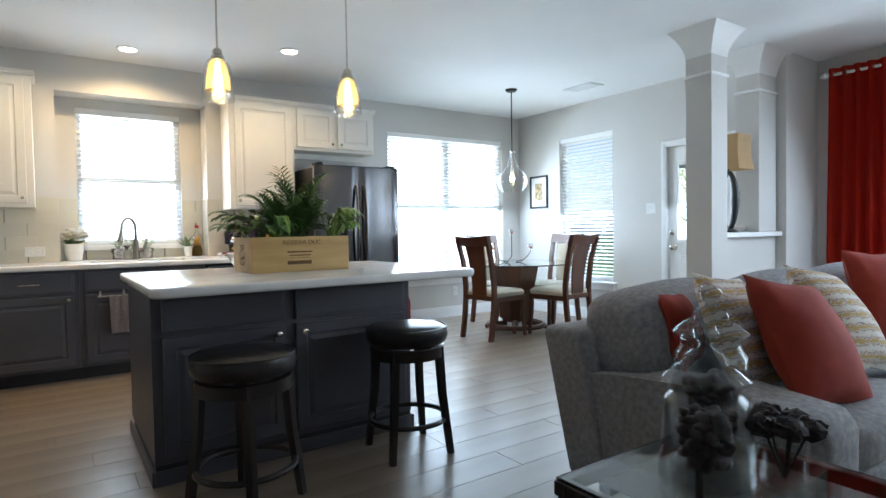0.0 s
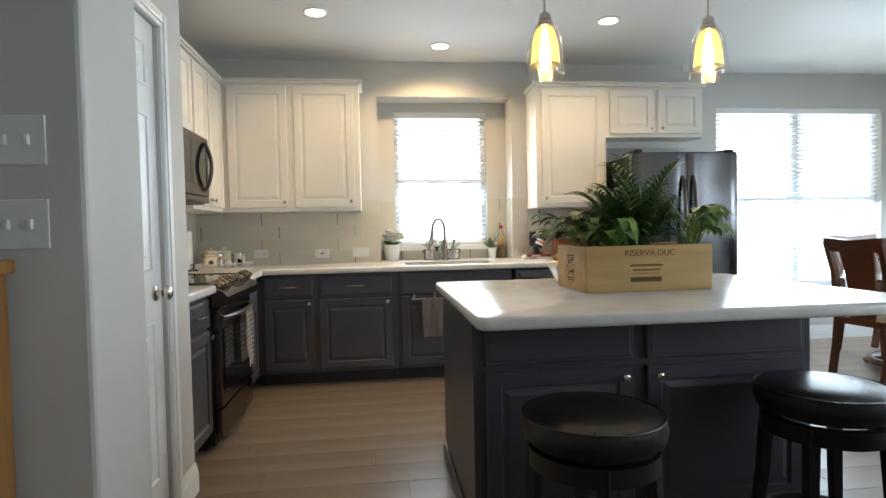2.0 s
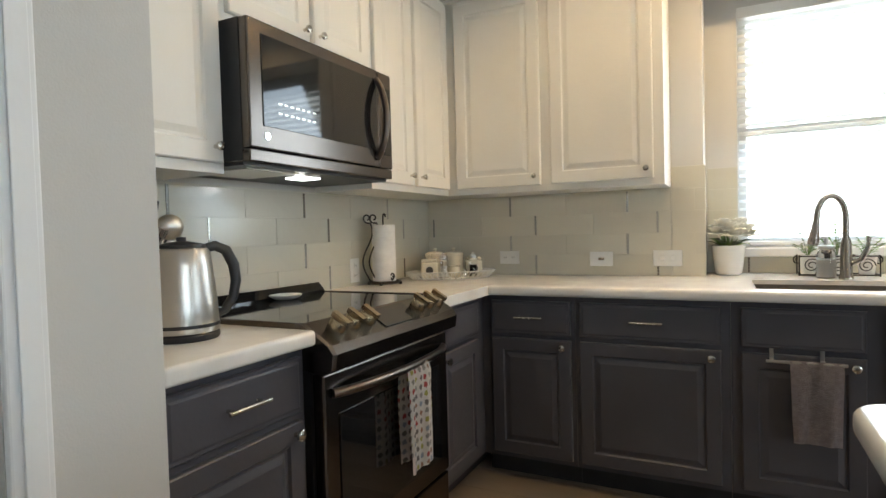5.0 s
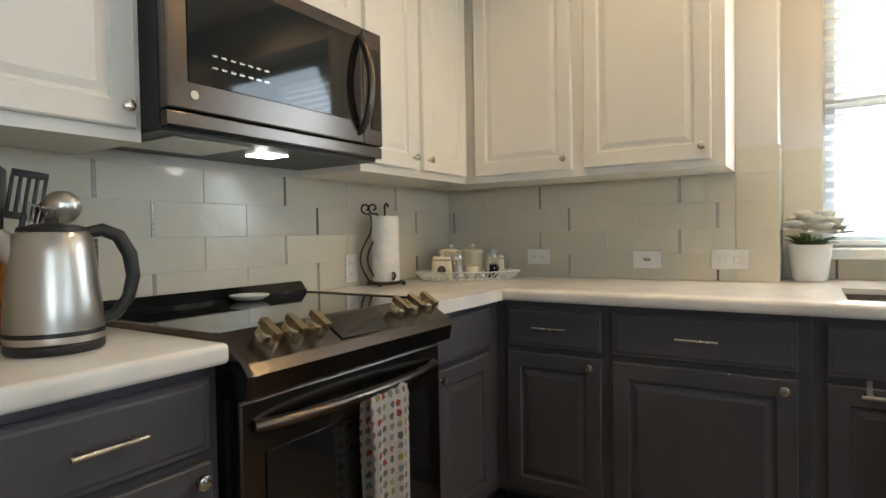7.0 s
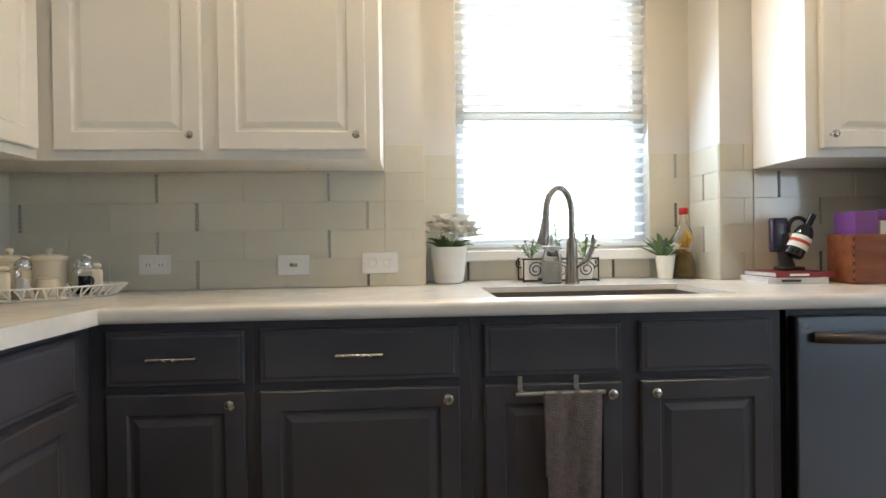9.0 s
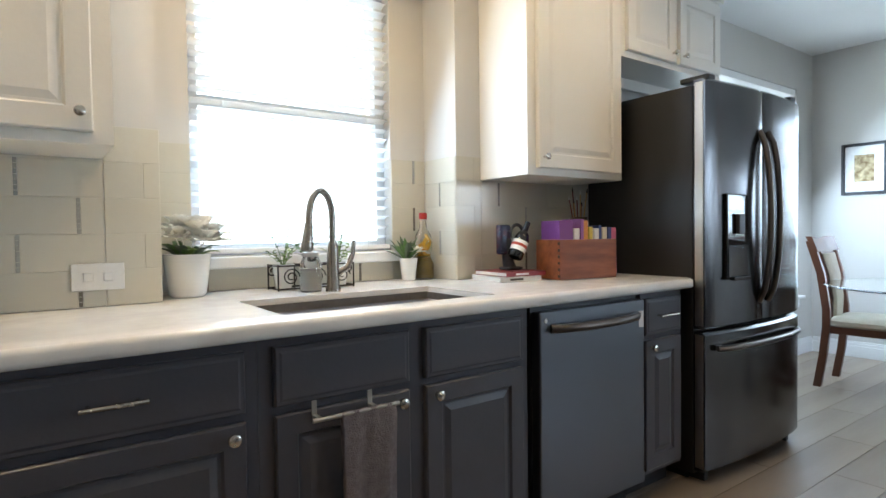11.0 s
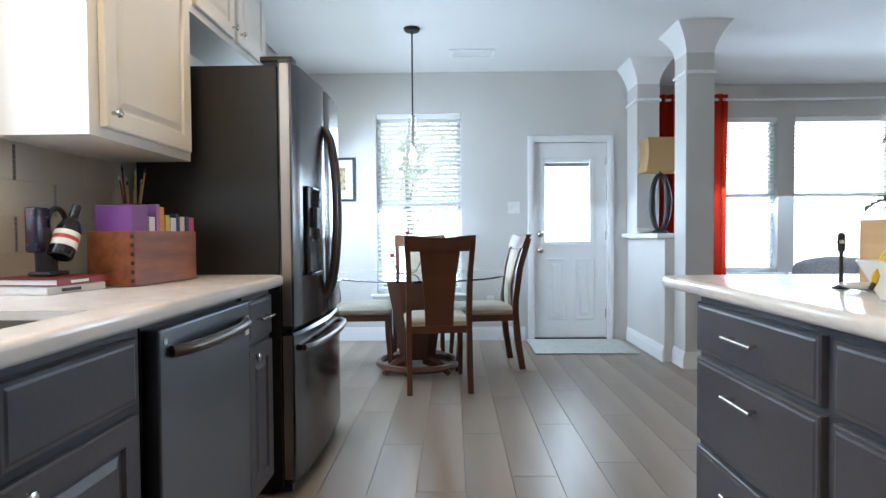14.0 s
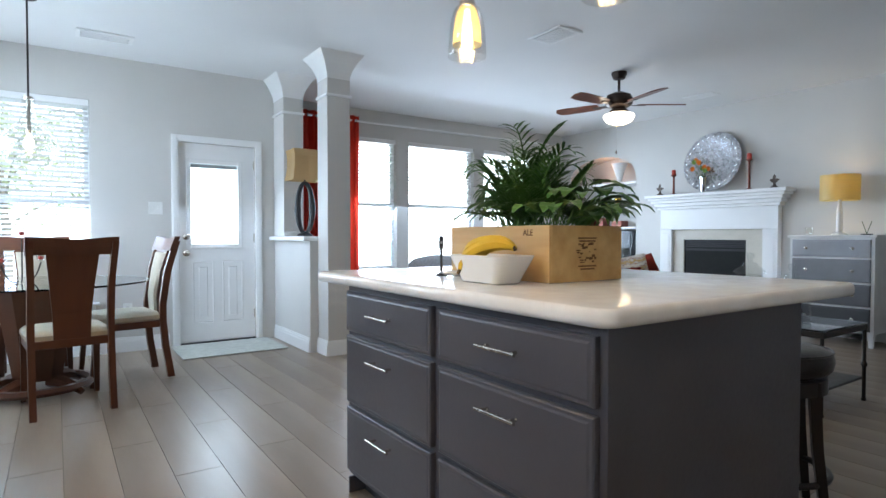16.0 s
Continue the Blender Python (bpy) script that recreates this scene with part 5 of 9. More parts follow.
def leaf(b, base, direction, length, width, droop, up=Vector((0, 0, 1)), n=5, fold=0.25):
    """A bent blade with a folded midrib, added to b."""
    d = Vector(direction).normalized()
    side = d.cross(up)
    if side.length < 1e-3:
        side = Vector((1, 0, 0))
    side.normalize()
    p = Vector(base)
    prev = None
    for i in range(n + 1):
        t = i / n
        w = width * math.sin(math.pi * min(0.06 + 0.94 * t, 1.0)) ** 0.7 / 2 if i < n else 0.0005
        dd = (d + Vector((0, 0, -droop * t * t * 1.6))).normalized()
        nrm = side.cross(dd)
        cur = (b.verts.new(p - side * w + nrm * w * fold), b.verts.new(p), b.verts.new(p + side * w + nrm * w * fold))
        if prev:
            b.faces.new((prev[0], prev[1], cur[1], cur[0]))
            b.faces.new((prev[1], prev[2], cur[2], cur[1]))
        prev = cur
        p = p + dd * (length / n)


def frond(b, base, direction, length, droop, leaflets=13, size=0.11):
    """A feather palm frond: a bent stem with paired leaflets."""
    d = Vector(direction).normalized()
    p = Vector(base)
    pts = [p.copy()]
    n = leaflets
    for i in range(n):
        t = i / n
        dd = (d + Vector((0, 0, -droop * t * t * 1.5))).normalized()
        p = p + dd * (length / n)
        pts.append(p.copy())
        if t > 0.22:
            side = dd.cross(Vector((0, 0, 1))).normalized()
            s = size * (1 - 0.55 * abs(t - 0.5) * 1.6)
            for sg in (-1, 1):
                leaf(b, p, side * sg + dd * 0.8 + Vector((0, 0, 0.12)), s, 0.013, 0.55, n=3)
    tube(pts, [0.0028] * (len(pts) - 1) + [0.001], 5, b)


random.seed(11)
cx, cy = (PX0 + PX1) / 2, (PY0 + PY1) / 2
palm = thing("parlour_palm", (cx, cy, PZ + 0.165), "bushy green parlour palm in the crate", "plant")
for k in range(60):
    b = bmesh.new()
    a = 2.399 * k
    el = random.uniform(0.55, 2.2)
    L = random.uniform(0.20, 0.30)
    if k % 9 == 0:
        el, L = 3.0, random.uniform(0.26, 0.34)
    frond(b, (cx + random.uniform(-0.09, 0.09), cy + random.uniform(-0.07, 0.07), PZ + 0.165), (math.cos(a), math.sin(a), el), L, random.uniform(0.3, 0.9), 15, 0.10)
    part("frond", b, M_LEAF, palm)
for k in range(16):
    b = bmesh.new()
    a = 2.399 * k + 0.7
    frond(b, (cx + random.uniform(-0.05, 0.07), cy + random.uniform(-0.06, 0.06), PZ + 0.165), (math.cos(a), math.sin(a), random.uniform(2.2, 5.5)), random.uniform(0.32, 0.44), random.uniform(0.5, 1.3), 17, 0.10)
    part("frond", b, M_LEAF, palm)
random.seed(21)
pot_l = thing("peace_lily", (2.45, -2.67, PZ + 0.165), "leafy green plant at the end of the crate", "plant")
for k in range(44):
    b = bmesh.new()
    a = random.uniform(0.5 * math.pi, 1.6 * math.pi) if k % 4 else random.uniform(0, 6.28)
    L = random.uniform(0.10, 0.155)
    st0 = Vector((2.45 + random.uniform(-0.04, 0.04), -2.67 + random.uniform(-0.12, 0.12), PZ + 0.16))
    tip = st0 + Vector((math.cos(a) * 0.10, math.sin(a) * 0.10, random.uniform(0.05, 0.16)))
    tube([st0, st0 * 0.5 + tip * 0.5 + Vector((0, 0, 0.02)), tip], 0.002, 5, b)
    leaf(b, tip, (math.cos(a), math.sin(a), 0.25), L, L * 0.42, 1.1)
    part("leaf", b, M_LEAF, pot_l)
random.seed(31)
brom = thing("bromeliad", (2.51, -2.79, PZ + 0.165), "yellow-green bromeliad drooping over the crate", "plant")
for k in range(14):
    b = bmesh.new()
    a = 2 * math.pi * k / 14 + random.uniform(-0.2, 0.2)
    if k in (10, 11):
        leaf(b, (2.51, -2.81, PZ + 0.20), (0.15 * (k - 10.5), -0.55, 0.9), 0.28, 0.036, 2.6, n=8)
    else:
        leaf(b, (2.51, -2.80, PZ + 0.165), (math.cos(a), math.sin(a), 1.2), random.uniform(0.14, 0.21), 0.034, 1.2)
    part("leaf", b, M_LEAF2 if k % 2 else M_LEAF, brom)
random.seed(41)
dief = thing("dieffenbachia", (2.84, -2.74, PZ + 0.165), "variegated light green leafy plant in the crate", "plant")
for k in range(34):
    b = bmesh.new()
    a = random.uniform(-1.9, 0.9) if k % 3 else random.uniform(0, 6.28)
    st0 = Vector((2.84 + random.uniform(-0.03, 0.04), -2.77 + random.uniform(-0.06, 0.05), PZ + 0.16))
    tip = st0 + Vector((math.cos(a) * 0.06, math.sin(a) * 0.06, random.uniform(0.06, 0.17)))
    tube([st0, tip], 0.003, 5, b)
    L = random.uniform(0.11, 0.17)
    leaf(b, tip, (math.cos(a), math.sin(a), 0.5), L, L * 0.34, 1.7, n=6)
    part("leaf", b, M_LEAF2 if k % 3 else M_LEAF, dief)

# fruit bowl
bx, by = 2.51, -2.36
b = bmesh.new()
loops = []
for (hx, hy, z) in ((0.085, 0.05, 0.0), (0.092, 0.057, 0.004), (0.138, 0.085, 0.090), (0.134, 0.081, 0.092), (0.088, 0.052, 0.012)):
    loops.append([b.verts.new((bx + x * 1.0, by + y * 1.0, CT + 0.001 + z)) for x, y in rounded(-hx, hx, -hy, hy, min(hx, hy) * 0.35, 4)])
for p, q in zip(loops, loops[1:]):
    for i in range(len(p)):
        b.faces.new((p[i], p[(i + 1) % len(p)], q[(i + 1) % len(p)], q[i]))
b.faces.new(loops[0])
b.faces.new(loops[-1])
solo("fruit_bowl", b, M_WHITECER, (bx, by, CT), "white flared rectangular ceramic bowl on the island", "bowl", smooth=True)
M_BANANA = mat("banana_skin", (0.72, 0.46, 0.03), (0.60, 0.36, 0.02), rough=0.5, scale=10, fine=25, bump=0.05)
M_SPOT = mat("banana_tip", (0.08, 0.045, 0.015), rough=0.7)
for k, (ox, oy, oz, rot) in enumerate(((-0.005, 0.015, 0.098, 12), (0.01, -0.02, 0.088, 2), (-0.02, 0.035, 0.082, 20))):
    bn = thing("banana", (bx, by, CT + 0.09), "ripe yellow banana with brown spots in the bowl", "banana", "bananas")
    pts, rad = [], []
    for i in range(13):
        t = i / 12
        a = radians(-60 + 120 * t)
        q = Vector((-0.125 * math.sin(a) * 1.0, 0.0, 0.075 * (math.cos(a) - 0.5)))
        q.rotate(Euler((0, radians(8 + 6 * k), radians(rot))))
        pts.append(Vector((bx + ox, by + oy, CT + oz)) + q)
        rad.append(0.023 * min(1, 0.30 + 2.6 * min(t, 1 - t)) ** 0.8)
    part("skin", tube(pts, rad, 7), M_BANANA, bn, smooth=True)
    part("stem", tube([pts[0], pts[0] + (pts[0] - pts[1]) * 1.2], [0.006, 0.005], 6), M_SPOT, bn)
    part("tip", tube([pts[-1], pts[-1] + (pts[-1] - pts[-2]) * 0.3], [0.006, 0.004], 6), M_SPOT, bn)
# saucer and small tower
solo("saucer", lathe([(0, 0.004), (0.035, 0.004), (0.07, 0.016), (0.072, 0.018), (0.068, 0.019), (0.035, 0.009), (0, 0.009)], (2.82, -2.44, CT), 28), M_WHITECER, (2.82, -2.44, CT), "small white dark-rimmed saucer on the island", "saucer", smooth=True)
sp = thing("corkscrew", (2.89, -2.42, CT), "dark metal wine opener standing on the island", "wine opener")
part("stem", lathe([(0.022, 0), (0.022, 0.004), (0.006, 0.01), (0.005, 0.10), (0.009, 0.105), (0.009, 0.15), (0.004, 0.155)], (2.89, -2.42, CT), 12), M_BLACK, sp, smooth=True)
part("collar", lathe([(0.011, 0.125), (0.011, 0.135)], (2.89, -2.42, CT), 12), M_CHROME, sp)


# ---- dining set ----
TX, TY = 5.78, -1.06
dt = thing("dining_table", (TX, TY, 0), "round glass-top dining table on a cherry pedestal", "table")
part("glass_top", lathe([(0, 0.742), (0.675, 0.742), (0.682, 0.748), (0.675, 0.754), (0, 0.754)], (TX, TY, 0), 64), M_TABLEGLASS, dt, "round clear glass top with green edge", True)
b = bmesh.new()
loops = []
for z, w in ((0.10, 0.135), (0.14, 0.14), (0.45, 0.185), (0.725, 0.235)):
    loops.append([b.verts.new((TX + w * x, TY + w * y, z)) for x, y in ((-1, -0.55), (-0.55, -1), (0.55, -1), (1, -0.55), (1, 0.55), (0.55, 1), (-0.55, 1), (-1, 0.55))])
for p, q in zip(loops, loops[1:]):
    for i in range(8):
        b.faces.new((p[i], p[(i + 1) % 8], q[(i + 1) % 8], q[i]))
b.faces.new(loops[0])
b.faces.new(loops[-1])
part("pedestal", b, M_WOODRED, dt, "flared cherry wood pedestal")
part("top_block", box(TX - 0.20, TX + 0.20, TY - 0.20, TY + 0.20, 0.727, 0.740, 0.004), M_WOODRED, dt)
for k in range(4):
    a0 = 45 + 90 * k
    c0, s0 = math.cos(radians(a0)), math.sin(radians(a0))
    pts = [(TX + c0 * r, TY + s0 * r, z) for r, z in ((0.10, 0.09), (0.22, 0.075), (0.30, 0.05), (0.345, 0.022))]
    part("foot", tube(pts, [0.05, 0.042, 0.032, 0.022], 6), M_WOODRED, dt, smooth=True)
ring = [(TX + 0.31 * math.cos(2 * math.pi * i / 32), TY + 0.31 * math.sin(2 * math.pi * i / 32), 0.06) for i in range(32)]
part("base_ring", tube(ring, 0.028, 6, closed=True), M_WOODRED, dt, "cherry wood base ring", True)


def dining_chair():
    """Chair facing +x, its back legs at x=0."""
    c = thing("dining_chair", (0, 0, 0), "cherry wood dining chair with beige padded seat", "chair", "chairs round the dining table")
    for s in (-1, 1):
        b = bmesh.new()
        prof = [(-0.055, 0.0), (-0.02, 0.22), (0.0, 0.43), (0.0, 0.55), (-0.035, 0.80), (-0.10, 1.03)]
        ring = []
        for x, z in prof:
            y = s * (0.205 + 0.012 * (z > 0.9))
            w, t = 0.018, 0.024
            ring.append([b.verts.new(p) for p in ((x - t, y - w, z), (x + t, y - w, z), (x + t, y + w, z), (x - t, y + w, z))])
        for p, q in zip(ring, ring[1:]):
            for i in range(4):
                b.faces.new((p[i], p[(i + 1) % 4], q[(i + 1) % 4], q[i]))
        b.faces.new(ring[0])
        b.faces.new(ring[-1])
        part("back_post", b, M_WOODRED, c)
        b = tube([(0.44, s * 0.20, 0.43), (0.445, s * 0.20, 0.25), (0.465, s * 0.205, 0.0)], [0.030, 0.026, 0.020], 4)
        part("front_leg", b, M_WOODRED, c)
        part("side_rail", box(0.02, 0.44, s * 0.205 - 0.011, s * 0.205 + 0.011, 0.385, 0.435, 0.003), M_WOODRED, c)
    part("front_rail", box(0.43, 0.452, -0.19, 0.19, 0.385, 0.435, 0.003), M_WOODRED, c)
    part("rear_rail", box(-0.014, 0.012, -0.19, 0.19, 0.40, 0.45, 0.003), M_WOODRED, c)
    # bowed crest rail
    b = bmesh.new()
    rows = []
    for i in range(9):
        t = i / 8
        y = -0.235 + 0.47 * t
        bow = -0.018 * math.sin(math.pi * t)
        zt = 1.055 + 0.008 * math.cos(2 * math.pi * t)
        rows.append([b.verts.new(p) for p in ((-0.075 + bow, y, 0.955), (-0.045 + bow, y, 0.955), (-0.085 + bow, y, zt), (-0.125 + bow, y, zt))])
    for p, q in zip(rows, rows[1:]):
        for i in range(4):
            b.faces.new((p[i], p[(i + 1) % 4], q[(i + 1) % 4], q[i]))
    b.faces.new(rows[0])
    b.faces.new(rows[-1])
    part("crest_rail", b, M_WOODRED, c, "bowed cherry crest rail", True)
    # wide splat
    b = bmesh.new()
    rows = []
    for z, x, w in ((0.445, 0.0, 0.095), (0.60, -0.004, 0.10), (0.80, -0.030, 0.118), (0.958, -0.066, 0.135)):
        rows.append([b.verts.new(p) for p in ((x - 0.010, -w, z), (x + 0.006, -w, z), (x + 0.006, w, z), (x - 0.010, w, z))])
    for p, q in zip(rows, rows[1:]):
        for i in range(4):
            b.faces.new((p[i], p[(i + 1) % 4], q[(i + 1) % 4], q[i]))
    b.faces.new(rows[0])
    b.faces.new(rows[-1])
    part("splat", b, M_WOODRED, c, "wide solid back splat")
    # padded front of the back
    b = bmesh.new()
    rows = []
    for z, x, w in ((0.47, 0.010, 0.085), (0.62, 0.016, 0.092), (0.80, -0.012, 0.108), (0.94, -0.048, 0.122)):
        rows.append([b.verts.new(p) for p in ((x - 0.004, -w, z), (x + 0.012, -w * 0.8, z), (x + 0.012, w * 0.8, z), (x - 0.004, w, z))])
    for p, q in zip(rows, rows[1:]):
        for i in range(4):
            b.faces.new((p[i], p[(i + 1) % 4], q[(i + 1) % 4], q[i]))
    b.faces.new(rows[0])
    b.faces.new(rows[-1])
    part("back_pad", b, M_SEAT, c, "woven tan back pad", True)
    b = bmesh.new()
    loops = []
    for ins, z in ((0.012, 0.437), (0.0, 0.45), (0.0, 0.475), (0.02, 0.497), (0.08, 0.508)):
        loops.append([b.verts.new((0.23 + x, y, z)) for x, y in rounded(-0.225 + ins, 0.235 - ins, -0.225 + ins, 0.225 - ins, 0.05, 4)])
    for p, q in zip(loops, loops[1:]):
        for i in range(len(p)):
            b.faces.new((p[i], p[(i + 1) % len(p)], q[(i + 1) % len(p)], q[i]))
    b.faces.new(loops[0])
    b.faces.new(loops[-1])
    part("seat", b, M_SEAT, c, "padded beige microfibre seat", True)
    return c


ch = dining_chair()
ch.matrix_basis = pose(5.125, -1.245, 0, 0, 0, 7)
copy_thing(ch, pose(5.968, -1.80, 0, 0, 0, 98))
copy_thing(ch, pose(5.934, -0.365, 0, 0, 0, -86))
copy_thing(ch, pose(6.56, -1.03, 0, 0, 0, 182))

# candle holder on the table
chd = thing("candelabra", (5.80, -0.98, 0.754), "curved iron candle holder with three glass cups", "candle holder")
M_CANDLE = mat("red_candle", (0.5, 0.05, 0.03), rough=0.5)
for k, (dx, dy, h) in enumerate(((0.0, 0.0, 0.30), (-0.20, 0.10, 0.13), (0.20, -0.10, 0.13))):
    x, y = 5.80 + dx, -0.98 + dy
    pts = [(5.80 + dx * (0.2 + 0.8 * t), -0.98 + dy * (0.2 + 0.8 * t), 0.762 + (h - 0.012) * (t ** 3)) for t in [i / 10 for i in range(11)]] if k else [(x - 0.10, y, 0.762), (x - 0.05, y, 0.77), (x, y, 0.82), (x, y, 0.754 + h)]
    part("arm", tube(pts, 0.005, 6), M_IRON, chd, smooth=True)
    part("cup", lathe([(0.006, h), (0.022, h + 0.012), (0.032, h + 0.045), (0.030, h + 0.075), (0.028, h + 0.075), (0.029, h + 0.045), (0.018, h + 0.016), (0, h + 0.012)], (x, y, 0.754), 18, cap=False), M_SHADEGLASS, chd, "clear glass votive cup", True)
    part("candle", lathe([(0.0, h + 0.016), (0.017, h + 0.016), (0.017, h + 0.04), (0.0, h + 0.04)], (x, y, 0.754), 14), M_CANDLE, chd)

# dining pendant
dx, dy = 5.78, -1.03
dp_ = thing("dining_pendant", (dx, dy, CEIL), "clear teardrop glass pendant over the dining table", "pendant light")
part("canopy", lathe([(0, -0.028), (0.055, -0.024), (0.066, -0.004), (0.066, 0), (0, 0)], (dx, dy, CEIL)), M_IRON, dp_, smooth=True)
part("rod", tube([(dx, dy, CEIL - 0.02), (dx, dy, 2.0)], 0.006, 8), M_IRON, dp_)
part("socket", lathe([(0, 2.01), (0.028, 2.0), (0.028, 1.985), (0.012, 1.98), (0.012, 1.80), (0.016, 1.795), (0.016, 1.755), (0, 1.75)], (dx, dy, 0), 14), M_NICKEL, dp_, smooth=True)
part("shade", lathe([(0.035, 1.995), (0.037, 1.93), (0.045, 1.86), (0.085, 1.79), (0.145, 1.735), (0.168, 1.68), (0.165, 1.63), (0.13, 1.565), (0.10, 1.54)], (dx, dy, 0), 36, cap=False), M_SHADEGLASS, dp_, "clear teardrop glass shade", True)
part("bulb", lathe([(0, 1.755), (0.012, 1.75), (0.014, 1.73), (0.028, 1.70), (0.028, 1.675), (0.015, 1.655), (0, 1.65)], (dx, dy, 0), 16), M_BULB, dp_, smooth=True)

# picture on the dining wall
pc = thing("framed_picture", (XE - 0.01, -0.195, 1.62), "black framed print with white mat on the wall", "picture")
fmE = face_map("y", XE, -1)
P0, P1, Q0, Q1 = -0.362, -0.028, 1.403, 1.842
b = fbox(fmE, P0, P0 + 0.025, 0.001, 0.022, Q0, Q1, 0.003)
fbox(fmE, P1 - 0.025, P1, 0.001, 0.022, Q0, Q1, 0.003, bm=b)
fbox(fmE, P0 + 0.025, P1 - 0.025, 0.001, 0.022, Q0, Q0 + 0.025, 0.003, bm=b)
fbox(fmE, P0 + 0.025, P1 - 0.025, 0.001, 0.022, Q1 - 0.025, Q1, 0.003, bm=b)
part("frame", b, M_BLACK, pc, "black wooden frame")
part("mat_board", fbox(fmE, P0 + 0.025, P1 - 0.025, 0.002, 0.008, Q0 + 0.025, Q1 - 0.025), M_PAPER, pc, "white mat board")
part("print", fbox(fmE, P0 + 0.095, P1 - 0.095, 0.0085, 0.0095, Q0 + 0.11, Q1 - 0.10), mat("sketch_print", (0.62, 0.50, 0.30), (0.20, 0.13, 0.06), rough=0.8, scale=26, fine=60, detail=6), pc, "small ochre drawing")


def plate(fm, a, z, w, h, label, holes=1, kind_="outlet", group="wall plates"):
    o = thing(kind_, fm(a, 0, z), label, "outlet" if "outlet" in kind_ else "switch", group)
    part("cover_plate", fbox(fm, a - w / 2, a + w / 2, 0.0005, 0.006, z - h / 2, z + h / 2, 0.002), M_PLASTICW, o)
    return o


def outlet(fm, a, z, label, horizontal=True):
    o = plate(fm, a, z, 0.118 if horizontal else 0.074, 0.074 if horizontal else 0.118, label, kind_="wall_outlet")
    for s in (-1, 1):
        ca, cz = (a + s * 0.024, z) if horizontal else (a, z + s * 0.024)
        part("socket", fbox(fm, ca - 0.015, ca + 0.015, 0.006, 0.008, cz - 0.015, cz + 0.015, 0.002), M_PLASTICW, o)
        for q in (-1, 1):
            part("slot", fbox(fm, ca + q * 0.006 - 0.001, ca + q * 0.006 + 0.001, 0.008, 0.0085, cz - 0.005, cz + 0.005), M_BLACK, o)
    return o


FM_NT, FM_WT = face_map("x", -0.0075, -1), face_map("y", 0.0075, 1)   # on the tiles
outlet(FM_NT, 0.535, 1.010, "white double outlet on the tiled wall")
o = plate(FM_NT, 1.056, 1.001, 0.122, 0.078, "white blank switch plate with one rocker on tiles", kind_="wall_switch")
part("rocker", fbox(FM_NT, 1.041, 1.071, 0.006, 0.008, 0.994, 1.008, 0.001), M_NICKEL, o)
o = plate(FM_NT, 1.388, 1.004, 0.14, 0.082, "white double toggle plate on the tiled wall", kind_="wall_switch")
for s in (-1, 1):
    part("rocker", fbox(FM_NT, 1.388 + s * 0.027 - 0.014, 1.388 + s * 0.027 + 0.014, 0.006, 0.010, 0.990, 1.018, 0.003), M_PLASTICW, o)
outlet(FM_WT, -0.80, 0.99, "white outlet beside the paper towels", False)
outlet(face_map("x", YD, -1), 5.85, 0.33, "white outlet low on the dining wall", False)
outlet(fmE, -1.71, 0.39, "white outlet low beside the patio door", False)
o = plate(fmE, -1.95, 1.33, 0.12, 0.118, "white double switch plate beside the patio door", kind_="wall_switch")
for s in (-1, 1):
    part("toggle", fbox(fmE, -1.95 + s * 0.023 - 0.004, -1.95 + s * 0.023 + 0.004, 0.006, 0.016, 1.32, 1.342, 0.002), M_PLASTICW, o)
fmS = face_map("x", -3.63, -1)
for z in (1.412, 1.215):
    o = plate(fmS, 0.70, z, 0.125, 0.116, "white double toggle switch plate on the stub wall", kind_="wall_switch")
    for s in (-1, 1):
        part("toggle", fbox(fmS, 0.70 + s * 0.025 - 0.005, 0.70 + s * 0.025 + 0.005, 0.006, 0.018, z - 0.012, z + 0.012, 0.002), M_PLASTICW, o)

# door mat
solo("door_mat", box(6.30, 6.98, -2.98, -2.06, 0.001, 0.012, 0.004), mat("pale_mat", (0.46, 0.47, 0.43), (0.38, 0.39, 0.35), rough=0.95, scale=20, fine=200, bump=0.4), (6.64, -2.52, 0), "pale grey-green mat before the patio door", "mat")
# fire extinguisher behind the fridge
fe = thing("fire_extinguisher", (5.05, 0.12, 0), "small red fire extinguisher on the dining floor", "extinguisher")
part("cylinder", lathe([(0, 0), (0.05, 0.0), (0.053, 0.02), (0.053, 0.27), (0.04, 0.31), (0.018, 0.33), (0, 0.33)], (5.05, 0.12, 0), 20), mat("red_enamel", (0.45, 0.02, 0.015), rough=0.25), fe, smooth=True)
part("valve", box(5.035, 5.065, 0.105, 0.135, 0.33, 0.37, 0.004), M_BLACK, fe)


# ---- living room ----
# sofa
SX0, SX1, SY0, SY1 = 3.33, 6.35, -5.15, -4.02
sf = thing("sofa", ((SX0 + SX1) / 2, (SY0 + SY1) / 2, 0), "long grey tweed sofa with loose back cushions", "sofa")


